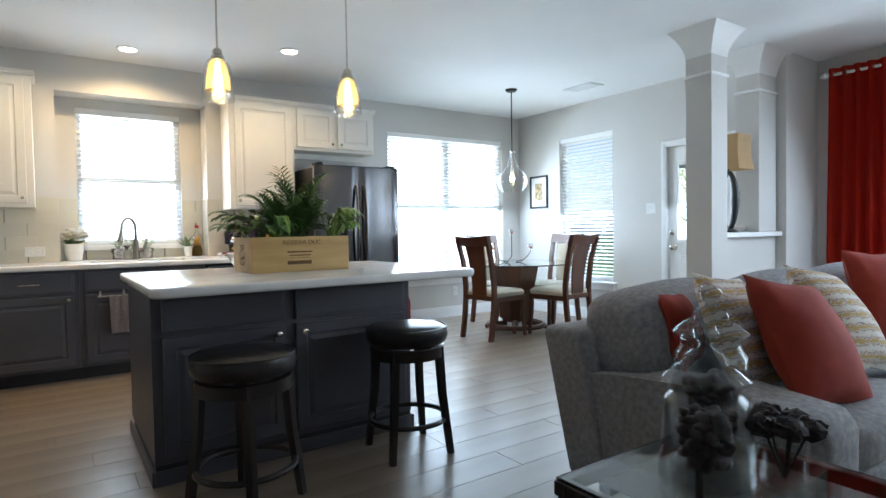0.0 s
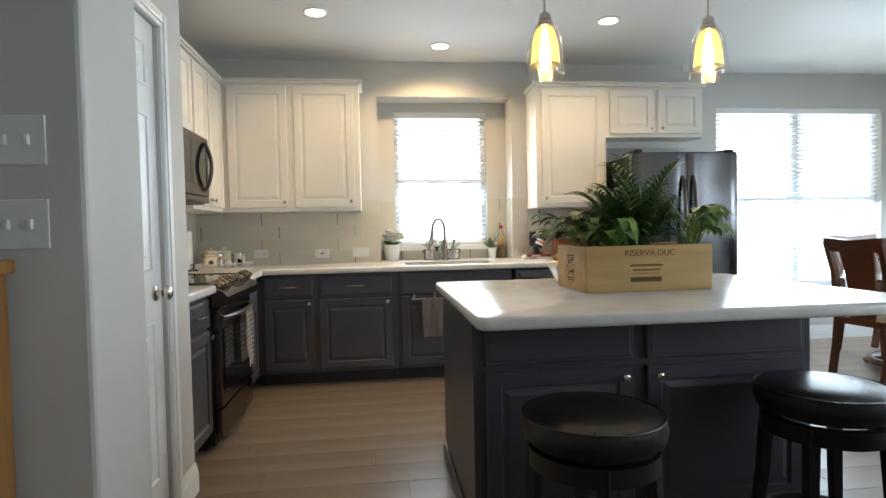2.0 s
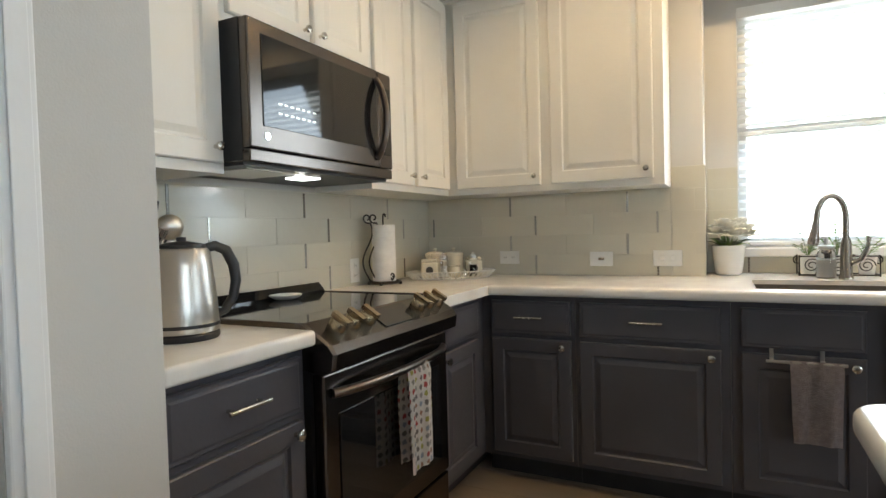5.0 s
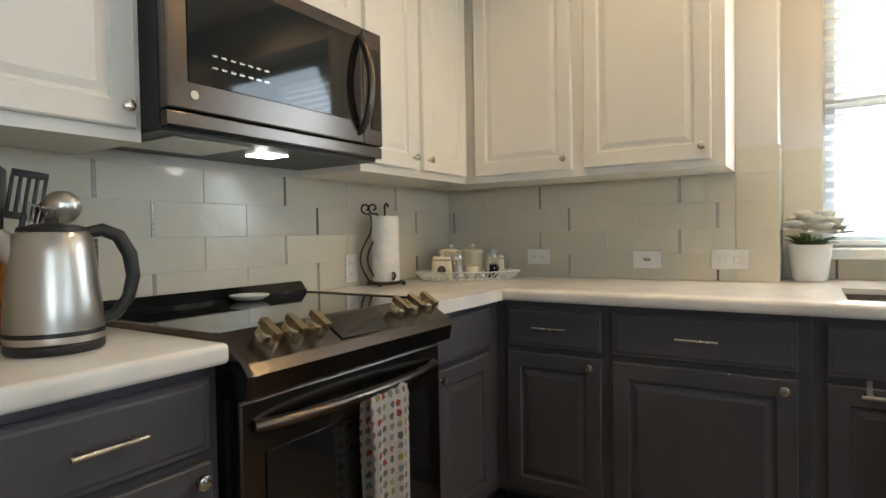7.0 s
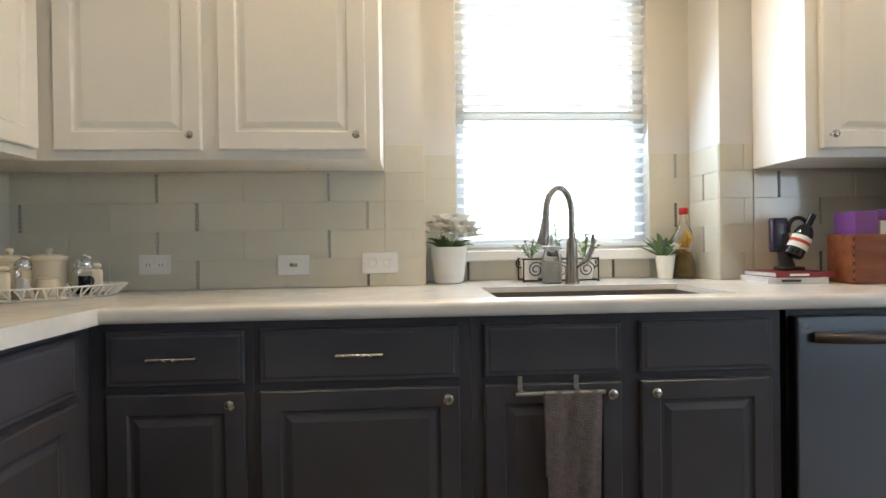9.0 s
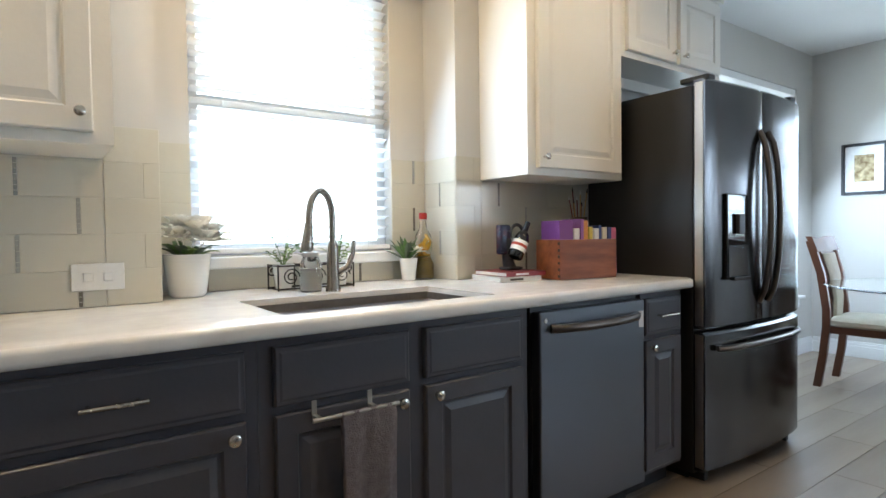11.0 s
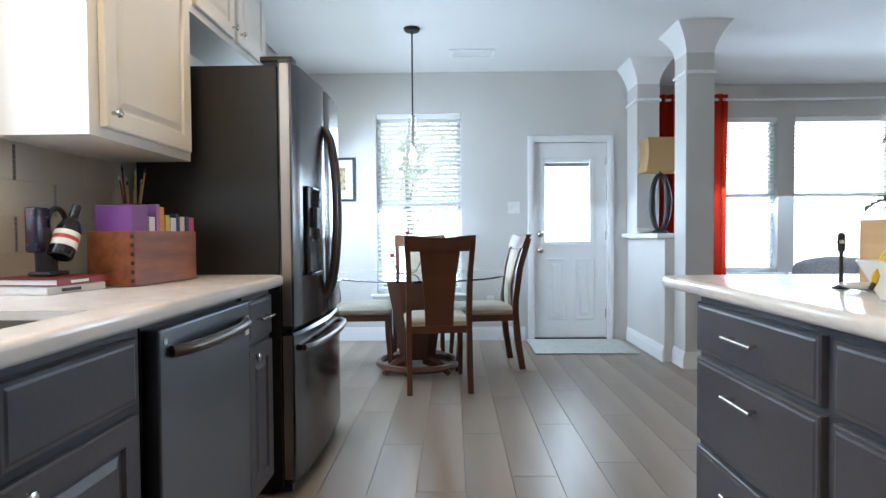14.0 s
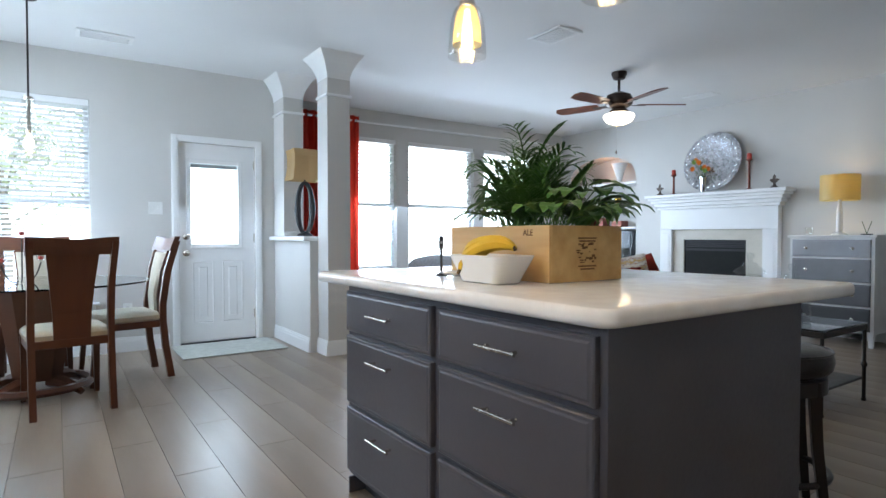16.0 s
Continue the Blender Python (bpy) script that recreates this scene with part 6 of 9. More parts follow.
def cushion(x0, x1, y0, y1, z0, z1, puff=0.03, n=8):
    """A soft block: edges pulled in, faces swelled."""
    b = bmesh.new()
    bmesh.ops.create_cube(b, size=2.0)
    bmesh.ops.subdivide_edges(b, edges=b.edges[:], cuts=n, use_grid_fill=True)
    for v in b.verts:
        p = v.co.copy()
        q = Vector([math.copysign(abs(c) ** 1.0, c) for c in p])
        m = max(abs(q.x), abs(q.y), abs(q.z))
        l = (abs(q.x) ** 7 + abs(q.y) ** 7 + abs(q.z) ** 7) ** (1 / 7)
        v.co = q * (m / l)
    cx_, cy_, cz_ = (x0 + x1) / 2, (y0 + y1) / 2, (z0 + z1) / 2
    for v in b.verts:
        c = v.co
        sw = (1 - c.x * c.x) * (1 - c.z * c.z) * puff
        v.co = Vector((cx_ + c.x * (x1 - x0) / 2, cy_ + c.y * ((y1 - y0) / 2 + sw), cz_ + c.z * ((z1 - z0) / 2 + (1 - c.x * c.x) * (1 - c.y * c.y) * puff)))
        v.co += noise.noise_vector(v.co * 5.0) * 0.008
    return b


part("base", box(SX0 + 0.02, SX1 - 0.02, SY0 + 0.04, SY1 - 0.20, 0.06, 0.30, 0.02), M_SOFA, sf)
b = bmesh.new()
prof = [(SY1 - 0.34, 0.07), (SY1 - 0.22, 0.70), (SY1 - 0.02, 0.70), (SY1 + 0.01, 0.67), (SY1 - 0.14, 0.07)]
ra, rb_ = [[b.verts.new((x, y, z)) for y, z in prof] for x in (SX0 - 0.02, SX1 - 0.03)]
for i in range(5):
    b.faces.new((ra[i], ra[(i + 1) % 5], rb_[(i + 1) % 5], rb_[i]))
b.faces.new(ra)
b.faces.new(rb_)
bmesh.ops.bevel(b, geom=b.edges[:], offset=0.03, segments=4, profile=0.5, affect="EDGES")
part("back_frame", b, M_SOFA, sf, "raked tweed back frame", True)
for x0, x1 in ((SX0, SX0 + 0.22), (SX1 - 0.22, SX1)):
    b = bmesh.new()
    prof = [(SY0, 0.06), (SY0, 0.50), (SY0 + 0.04, 0.555), (SY0 + 0.30, 0.575), (SY1 - 0.36, 0.54), (SY1 - 0.25, 0.52), (SY1 - 0.17, 0.50), (SY1 - 0.17, 0.06)]
    r0 = [b.verts.new((x0, y, z)) for y, z in prof]
    r1 = [b.verts.new((x1, y, z)) for y, z in prof]
    for i in range(len(prof)):
        b.faces.new((r0[i], r0[(i + 1) % len(prof)], r1[(i + 1) % len(prof)], r1[i]))
    b.faces.new(r0)
    b.faces.new(r1)
    bmesh.ops.bevel(b, geom=b.edges[:], offset=0.025, segments=3, profile=0.5, affect="EDGES")
    part("arm", b, M_SOFA, sf, smooth=True)
w3 = (SX1 - SX0 - 0.46) / 3
for k in range(3):
    xa = SX0 + 0.23 + k * w3
    part("seat_cushion", cushion(xa + 0.005, xa + w3 - 0.005, SY0 + 0.02, SY1 - 0.36, 0.30, 0.47, 0.02), M_SOFA, sf, smooth=True)
    part("back_cushion", cushion(xa - (0.17 if k == 0 else 0) + 0.005, xa + w3 - 0.005, SY1 - 0.46, SY1 - 0.13, 0.46, 0.83, 0.05), M_SOFA, sf, "plump grey tweed back cushion", True)
for x in (SX0 + 0.06, SX1 - 0.12):
    for y in (SY0 + 0.08, SY1 - 0.30):
        part("foot", box(x, x + 0.06, y, y + 0.06, 0.0, 0.06, 0.004), M_DARKWOOD, sf)


def stripes(name):
    """Woven stripes in orange, grey and cream."""
    m = bpy.data.materials.new(name)
    m.use_nodes = True
    nt = m.node_tree
    p = nt.nodes["Principled BSDF"]
    p.inputs["Roughness"].default_value = 0.95
    co = nt.nodes.new("ShaderNodeTexCoord")
    wv = nt.nodes.new("ShaderNodeTexWave")
    wv.inputs["Scale"].default_value, wv.inputs["Distortion"].default_value, wv.inputs["Detail"].default_value, wv.inputs["Detail Scale"].default_value = 5.5, 2.5, 3.0, 9.0
    wv.bands_direction = "Z"
    cr_ = nt.nodes.new("ShaderNodeValToRGB")
    for i, (pos, c) in enumerate(((0.0, (0.62, 0.58, 0.52)), (0.3, (0.55, 0.52, 0.47)), (0.45, (0.42, 0.16, 0.06)), (0.6, (0.22, 0.23, 0.25)), (0.75, (0.62, 0.58, 0.52)), (0.92, (0.45, 0.30, 0.12)))):
        e = cr_.color_ramp.elements[i] if i < 2 else cr_.color_ramp.elements.new(pos)
        e.position, e.color = pos, rgb(c)
    nt.links.new(co.outputs["Object"], wv.inputs["Vector"])
    nt.links.new(wv.outputs["Fac"], cr_.inputs[0])
    nt.links.new(cr_.outputs[0], p.inputs["Base Color"])
    ns = nt.nodes.new("ShaderNodeTexNoise")
    ns.inputs["Scale"].default_value = 250
    bp = nt.nodes.new("ShaderNodeBump")
    bp.inputs["Strength"].default_value = 0.4
    nt.links.new(ns.outputs["Fac"], bp.inputs["Height"])
    nt.links.new(bp.outputs[0], p.inputs["Normal"])
    return m


M_STRIPE = stripes("woven_stripe_fabric")


def pillow(size, depth, material, label, m, group=""):
    b = bmesh.new()
    bmesh.ops.create_grid(b, x_segments=14, y_segments=14, size=1.0)
    top_ = []
    for v in b.verts:
        x, y = v.co.x, v.co.y
        e = (1 - abs(x) ** 2.2) * (1 - abs(y) ** 2.2)
        pin = 1 - 0.10 * (1 - abs(x * y)) * max(abs(x), abs(y)) ** 3
        v.co = Vector((x * size / 2 * pin, depth / 2 * max(e, 0) ** 0.55, y * size / 2 * pin))
        v.co += noise.noise_vector(v.co * 7 + Vector((size, depth, 0))) * 0.010 * (e > 0.02)
    me = bpy.data.meshes.new("tmp")
    b.to_mesh(me)
    c = bmesh.new()
    c.from_mesh(me)
    bpy.data.meshes.remove(me)
    for v in c.verts:
        v.co.y = -v.co.y
    join(b, c)
    bmesh.ops.remove_doubles(b, verts=b.verts, dist=0.002)
    ob = part("throw_pillow", b, material, None, label, True)
    ob.matrix_basis = m
    return tagged(ob, label, "pillow", group or "sofa pillows")


pillow(0.48, 0.18, M_STRIPE, "striped woven throw pillow leaning on the sofa back", pose(3.77, -4.66, 0.70, -25, 7, 8))
pillow(0.50, 0.20, M_RED, "plain rust-red throw pillow on the sofa", pose(3.81, -4.89, 0.69, -30, 9, -4))
pillow(0.50, 0.18, M_STRIPE, "striped woven throw pillow leaning on other pillows", pose(4.32, -4.80, 0.71, -34, 9, 0))
pillow(0.52, 0.20, M_RED, "ribbed red throw pillow against the sofa back", pose(5.28, -4.66, 0.72, -18, 3, -15))
pillow(0.32, 0.14, M_RED, "small red throw pillow behind the striped one", pose(3.66, -4.47, 0.70, -18, 0, 20))

# end table with jars
tb = thing("end_table", (2.82, -5.15, 0), "square iron end table with a glass top", "table")
EX0, EX1, EY0, EY1, EZ = 2.52, 3.14, -5.50, -4.86, 0.50
b = box(EX0, EX1, EY0, EY0 + 0.03, EZ - 0.035, EZ, 0.003)
box(EX0, EX1, EY1 - 0.03, EY1, EZ - 0.035, EZ, 0.003, bm=b)
box(EX0, EX0 + 0.03, EY0 + 0.03, EY1 - 0.03, EZ - 0.035, EZ, 0.003, bm=b)
box(EX1 - 0.03, EX1, EY0 + 0.03, EY1 - 0.03, EZ - 0.035, EZ, 0.003, bm=b)
part("frame", b, M_IRON, tb)
part("glass_top", box(EX0 + 0.004, EX1 - 0.004, EY0 + 0.004, EY1 - 0.004, EZ + 0.001, EZ + 0.011, 0.002), M_TABLEGLASS, tb, "smoky glass top")
for x in (EX0 + 0.015, EX1 - 0.015):
    for y in (EY0 + 0.015, EY1 - 0.015):
        lg = part("leg", lathe([(0.013, 0), (0.016, 0.01), (0.011, 0.02), (0.011, 0.22), (0.018, 0.23), (0.018, 0.245), (0.011, 0.255), (0.011, EZ - 0.036)], (x, y, 0), 12), M_IRON, tb, smooth=True)
part("shelf", box(EX0 + 0.02, EX1 - 0.02, EY0 + 0.02, EY1 - 0.02, 0.14, 0.155, 0.003), M_DARKWOOD, tb, "dark lower shelf")
TZ = EZ + 0.0115


def jar(x, y, r, h, label):
    j = thing("apothecary_jar", (x, y, TZ), label, "jar", "apothecary jars")
    z = TZ
    body = [(0.0, 0.006), (r * 0.98, 0.006), (r * 0.93, h * 0.55), (r * 0.86, h * 0.85), (r * 0.70, h * 0.93), (r * 0.70, h), (r * 0.73, h), (r * 0.74, h * 0.935), (r * 0.90, h * 0.86), (r * 0.97, h * 0.55), (r * 1.03, 0.02), (r * 1.04, 0.0), (0.0, 0.0)]
    part("glass_body", lathe(body, (x, y, z), 36, cap=False), M_JAR, j, "clear glass body", True)
    lid = [(0.0, h + 0.004), (r * 0.66, h + 0.004), (r * 0.92, h + 0.012), (r * 0.94, h + 0.02), (r * 0.66, h + 0.045), (r * 0.48, h + 0.055), (r * 0.42, h + 0.075), (r * 0.16, h + 0.092), (r * 0.12, h + 0.10), (r * 0.24, h + 0.112), (r * 0.28, h + 0.128), (r * 0.20, h + 0.145), (0.0, h + 0.15)]
    part("lid", lathe(lid, (x, y, z), 36), M_JAR, j, "stepped glass lid with ball finial", True)
    return j


M_POT = mat("dried_pods", (0.05, 0.032, 0.03), (0.022, 0.015, 0.018), rough=0.7, scale=25, fine=60, bump=0.6, vary=0.3)


def pods(x, y, r, z0, z1, n, seed):
    random.seed(seed)
    b = bmesh.new()
    for k in range(n):
        a, rr = random.uniform(0, 6.28), random.uniform(0, r)
        q = bmesh.new()
        bmesh.ops.create_icosphere(q, subdivisions=2, radius=random.uniform(0.011, 0.019))
        q.transform(Matrix.Translation((x + rr * math.cos(a), y + rr * math.sin(a), random.uniform(z0, z1))) @ Matrix.Diagonal((1, 1, random.uniform(0.6, 1.3), 1)))
        for v in q.verts:
            v.co += noise.noise_vector(v.co * 60) * 0.004
        join(b, q)
    return solo("potpourri", b, M_POT, (x, y, z0), "dark dried pods filling the glass jar", "potpourri", kind="stuff", smooth=True)


jar(2.8, -5.09, 0.105, 0.228, "clear glass apothecary jar with stepped lid")
jar(3.012, -4.978, 0.105, 0.298, "larger clear glass apothecary jar with stepped lid")
pods(2.8, -5.09, 0.062, TZ + 0.035, TZ + 0.16, 110, 3)
pods(3.012, -4.978, 0.065, TZ + 0.035, TZ + 0.19, 120, 4)
vg = thing("glass_vase", (2.905, -5.22, TZ), "short glass vase with dark dried flower heads", "vase")
part("glass", lathe([(0, 0.01), (0.04, 0.01), (0.044, 0.11), (0.050, 0.115), (0.052, 0.112), (0.048, 0.0), (0.052, -0.0), (0, 0.0)], (2.905, -5.22, TZ), 28, cap=False), M_JAR, vg, smooth=True)
random.seed(9)
for k in range(5):
    a = 2 * math.pi * k / 5
    q = bmesh.new()
    c = Vector((2.905 + 0.05 * math.cos(a), -5.22 + 0.05 * math.sin(a), TZ + 0.145 + 0.01 * (k % 2)))
    bmesh.ops.create_icosphere(q, subdivisions=3, radius=0.034, matrix=Matrix.Translation(c) @ Matrix.Diagonal((1, 1, 0.75, 1)))
    for v in q.verts:
        v.co += noise.noise_vector(v.co * 70) * 0.012
    tube([(2.905, -5.22, TZ + 0.02), c], 0.003, 5, q)
    part("flower_head", q, M_POT, vg, "dark brown dried flower")

# table lamp and dish on the half wall
lp = thing("sculptural_lamp", (6.37, -3.175, 1.062), "black loop-shaped lamp with tan fabric shade on the half wall", "lamp")
ell = [(6.37 + 0.012 * math.sin(2 * math.pi * i / 28), -3.175 + 0.068 * math.sin(2 * math.pi * i / 28), 1.335 + 0.245 * math.cos(2 * math.pi * i / 28)) for i in range(28)]
part("loop", tube(ell, [0.034 - 0.014 * abs(math.cos(2 * math.pi * i / 28)) for i in range(28)], 10, closed=True), M_BLACK, lp, "glossy black oval loop", True)
part("base", lathe([(0.075, 0), (0.075, 0.012), (0.05, 0.03), (0.0, 0.035)], (6.37, -3.175, 1.063), 24), M_BLACK, lp, smooth=True)
part("stem", tube([(6.37, -3.175, 1.58), (6.37, -3.175, 1.66)], 0.008, 8), M_BLACK, lp)
b = bmesh.new()
loops = []
for z, w in ((1.60, 0.160), (1.66, 0.148), (1.74, 0.138), (1.83, 0.138), (1.895, 0.148)):
    loops.append([b.verts.new((6.37 + w * x * 0.78, -3.175 + w * y, z)) for x, y in ((-1, -1), (0, -0.94), (1, -1), (0.94, 0), (1, 1), (0, 0.94), (-1, 1), (-0.94, 0))])
for p, q in zip(loops, loops[1:]):
    for i in range(8):
        b.faces.new((p[i], p[(i + 1) % 8], q[(i + 1) % 8], q[i]))
part("shade", b, slat_mat("tan_shade", (0.50, 0.33, 0.15), 0.35), lp, "tan square flared fabric shade")
solo("wire_dish", lathe([(0.03, 0), (0.05, 0.004), (0.075, 0.03), (0.085, 0.05), (0.080, 0.052), (0.05, 0.01), (0, 0.008)], (6.60, -3.12, 1.063), 20), M_STEEL, (6.60, -3.12, 1.063), "small silver dish on the half wall", "dish", smooth=True)

# red curtain
cu_ = thing("curtain", (XL - 0.08, -4.0, 2.52), "sheer red grommet curtain beside the living room window", "curtain", "red curtains")
M_CURTAIN = bpy.data.materials.new("sheer_red_cloth")
M_CURTAIN.use_nodes = True
ntc = M_CURTAIN.node_tree
pc_ = ntc.nodes["Principled BSDF"]
pc_.inputs["Base Color"].default_value = (0.55, 0.05, 0.025, 1)
pc_.inputs["Roughness"].default_value = 0.85
tlc = ntc.nodes.new("ShaderNodeBsdfTranslucent")
tlc.inputs[0].default_value = (0.80, 0.07, 0.035, 1)
mxc = ntc.nodes.new("ShaderNodeMixShader")
mxc.inputs[0].default_value = 0.6
ntc.links.new(pc_.outputs[0], mxc.inputs[1])
ntc.links.new(tlc.outputs[0], mxc.inputs[2])
ntc.links.new(mxc.outputs[0], ntc.nodes["Material Output"].inputs[0])
wvx = ntc.nodes.new("ShaderNodeTexNoise")
wvx.inputs["Scale"].default_value = 300
bpx = ntc.nodes.new("ShaderNodeBump")
bpx.inputs["Strength"].default_value = 0.3
ntc.links.new(wvx.outputs["Fac"], bpx.inputs["Height"])
ntc.links.new(bpx.outputs[0], pc_.inputs["Normal"])


def drape(y0, y1, parent, folds):
    b = bmesh.new()
    n, m = folds * 8, 10
    g = []
    for i in range(n + 1):
        t = i / n
        row_ = []
        for j in range(m + 1):
            s = j / m
            amp = 0.034 * (0.8 + 0.35 * s)
            row_.append(b.verts.new((XL - 0.09 + amp * math.sin(2 * math.pi * folds * t + 0.3 * s), y0 + (y1 - y0) * t + 0.01 * math.sin(3 * s + 5 * t), 2.56 - 2.52 * s)))
        g.append(row_)
    for i in range(n):
        for j in range(m):
            b.faces.new((g[i][j], g[i + 1][j], g[i + 1][j + 1], g[i][j + 1]))
    bmesh.ops.solidify(b, geom=b.faces[:], thickness=0.002)
    part("cloth", b, M_CURTAIN, parent, smooth=True)


drape(-4.32, -3.48, cu_, 8)
for k in range(8):
    yy = -4.27 + k * 0.105
    part("grommet", tube([(XL - 0.09 + 0.026 * math.cos(a), yy, 2.50 + 0.026 * math.sin(a)) for a in [2 * math.pi * i / 16 for i in range(16)]], 0.005, 6, closed=True), M_NICKEL, cu_, smooth=True)
rd = thing("curtain_rod", (XL - 0.09, -5.8, 2.50), "white curtain rod above the living room windows", "curtain rod")
part("rod", tube([(XL - 0.09, -3.42, 2.50), (XL - 0.09, -7.6, 2.50)], 0.014, 12), M_TRIM, rd, smooth=True)
part("finial", lathe([(0, -0.03), (0.025, -0.02), (0.03, 0), (0.02, 0.025), (0, 0.03)], (XL - 0.09, -3.46, 2.50), 14), M_TRIM, rd, smooth=True)
for yy in (-3.55, -5.6, -7.5):
    part("bracket", box(XL - 0.09, XL - 0.002, yy - 0.008, yy + 0.008, 2.49, 2.515, 0.002), M_TRIM, rd)

# ceiling fan
fx, fy = 4.735, -5.79
fan = thing("ceiling_fan", (fx, fy, CEIL), "five-blade ceiling fan with lit glass bowl, at rest", "ceiling fan")
M_FANWOOD = wood_mat("fan_blade_wood", (0.13, 0.035, 0.015), (0.26, 0.075, 0.03), "X", 0.3, 3.0, coat=0.2, bump=0.02)
M_FANBR = mat("oiled_bronze", (0.05, 0.035, 0.028), rough=0.35, metal=0.8)
part("canopy", lathe([(0, 0), (0.075, 0), (0.075, -0.02), (0.055, -0.065), (0.02, -0.075), (0, -0.075)], (fx, fy, CEIL), 24), M_FANBR, fan, smooth=True)
part("downrod", tube([(fx, fy, CEIL - 0.07), (fx, fy, CEIL - 0.20)], 0.013, 10), M_FANBR, fan)
part("motor", lathe([(0, -0.19), (0.05, -0.195), (0.115, -0.225), (0.135, -0.27), (0.13, -0.31), (0.10, -0.34), (0.06, -0.36), (0, -0.365)], (fx, fy, CEIL), 32), M_FANBR, fan, smooth=True)
part("light_fitter", lathe([(0.06, -0.36), (0.085, -0.375), (0.105, -0.40), (0.09, -0.405)], (fx, fy, CEIL), 28), M_BRONZE, fan, smooth=True)
part("glass_bowl", lathe([(0.105, -0.40), (0.145, -0.415), (0.150, -0.44), (0.12, -0.485), (0.06, -0.51), (0, -0.515)], (fx, fy, CEIL), 32), glow("fan_bowl_glow", (1.0, 0.88, 0.66), 5), fan, "lit frosted glass bowl", True)
part("pull_chain", tube([(fx + 0.03, fy, CEIL - 0.50), (fx + 0.03, fy, CEIL - 0.76)], 0.0015, 5), M_NICKEL, fan)
part("chain_fob", lathe([(0, -0.80), (0.012, -0.79), (0.006, -0.765), (0, -0.76)], (fx + 0.03, fy, CEIL), 10), M_NICKEL, fan, smooth=True)
for k in range(5):
    a = radians(20 + 72 * k)
    rot = Matrix.Translation((fx, fy, CEIL - 0.315)) @ Matrix.Rotation(a, 4, "Z") @ Matrix.Rotation(radians(11), 4, "X")
    b = prism([(0.20, -0.055), (0.30, -0.065), (0.56, -0.075), (0.64, -0.06), (0.665, 0.0), (0.64, 0.06), (0.56, 0.075), (0.30, 0.065), (0.20, 0.055)], -0.004, 0.004)
    b.transform(rot)
    bl_ = part("blade", b, M_FANWOOD, fan, "dark red wooden blade")
    b = box(0.09, 0.26, -0.022, 0.022, -0.012, -0.005, 0.003)
    b.transform(rot)
    part("blade_iron", b, M_BRONZE, bl_)

# fireplace
fp = thing("fireplace", (4.980, YF, 0), "white moulded fireplace surround with tiled firebox", "fireplace")
FL, FR = 4.07, 5.880
part("mantel_shelf", box(FL, FR, YF + 0.001, YF + 0.24, 1.565, 1.605, 0.006), M_TRIM, fp, "white mantel shelf")
for k, (d, z0, z1) in enumerate(((0.21, 1.535, 1.564), (0.185, 1.495, 1.534), (0.15, 1.450, 1.494), (0.12, 1.415, 1.449))):
    part("mantel_moulding", box(FL + 0.03 + 0.03 * k, FR - 0.03 - 0.03 * k, YF + 0.001, YF + d, z0, z1, 0.006), M_TRIM, fp)
part("frieze", box(FL + 0.15, FR - 0.15, YF + 0.001, YF + 0.09, 1.15, 1.414, 0.004), M_TRIM, fp)
for x0 in (FL + 0.15, FR - 0.32):
    lg = part("pilaster_leg", box(x0, x0 + 0.17, YF + 0.001, YF + 0.095, 0.0, 1.149, 0.004), M_TRIM, fp)
    part("leg_panel", box(x0 + 0.035, x0 + 0.135, YF + 0.096, YF + 0.102, 0.2, 1.10, 0.003), M_TRIM, lg)
M_FTILE = mat("cream_stone_tile", (0.62, 0.58, 0.50), (0.55, 0.51, 0.43), rough=0.3, scale=5, fine=40, bump=0.05)
part("tile_surround", box(FL + 0.32, FR - 0.32, YF + 0.002, YF + 0.05, 1.02, 1.149), M_FTILE, fp, "cream stone tile")
part("tile_surround", box(FL + 0.32, 4.600, YF + 0.002, YF + 0.05, 0.0, 1.019), M_FTILE, fp)
part("tile_surround", box(5.410, FR - 0.32, YF + 0.002, YF + 0.05, 0.0, 1.019), M_FTILE, fp)
# Flat slab; its near-black colour stands in for the hollow's darkness.
part("firebox", box(4.601, 5.409, YF + 0.002, YF + 0.03, 0.0, 1.018), M_VOIDBLACK, fp, "near-black slab standing in for the firebox hollow")
for k in range(4):
    part("louvre", box(4.610, 5.400, YF + 0.031, YF + 0.038, 0.925 + 0.022 * k, 0.938 + 0.022 * k), M_BLACK, fp)
part("firebox_frame", box(4.610, 5.400, YF + 0.031, YF + 0.04, 0.88, 0.905), M_BLACK, fp)
MZ = 1.606
# platter and flowers on the mantel
pl_ = thing("silver_platter", (5.000, YF + 0.09, MZ), "large round hammered silver platter leaning on the mantel", "platter")
b = lathe([(0, 0.0), (0.24, 0.004), (0.26, 0.012), (0.33, 0.02), (0.37, 0.022), (0.375, 0.016), (0.33, 0.012), (0.26, 0.004), (0.24, -0.004), (0, -0.008)], (0, 0, 0), 48)
b.transform(Matrix.Translation((5.000, YF + 0.10, MZ + 0.377)) @ Matrix.Rotation(radians(-80), 4, "X"))
part("dish", b, mat("hammered_silver", (0.55, 0.55, 0.56), (0.36, 0.36, 0.37), rough=0.28, metal=1.0, scale=25, fine=50, bump=0.5), pl_, smooth=True)
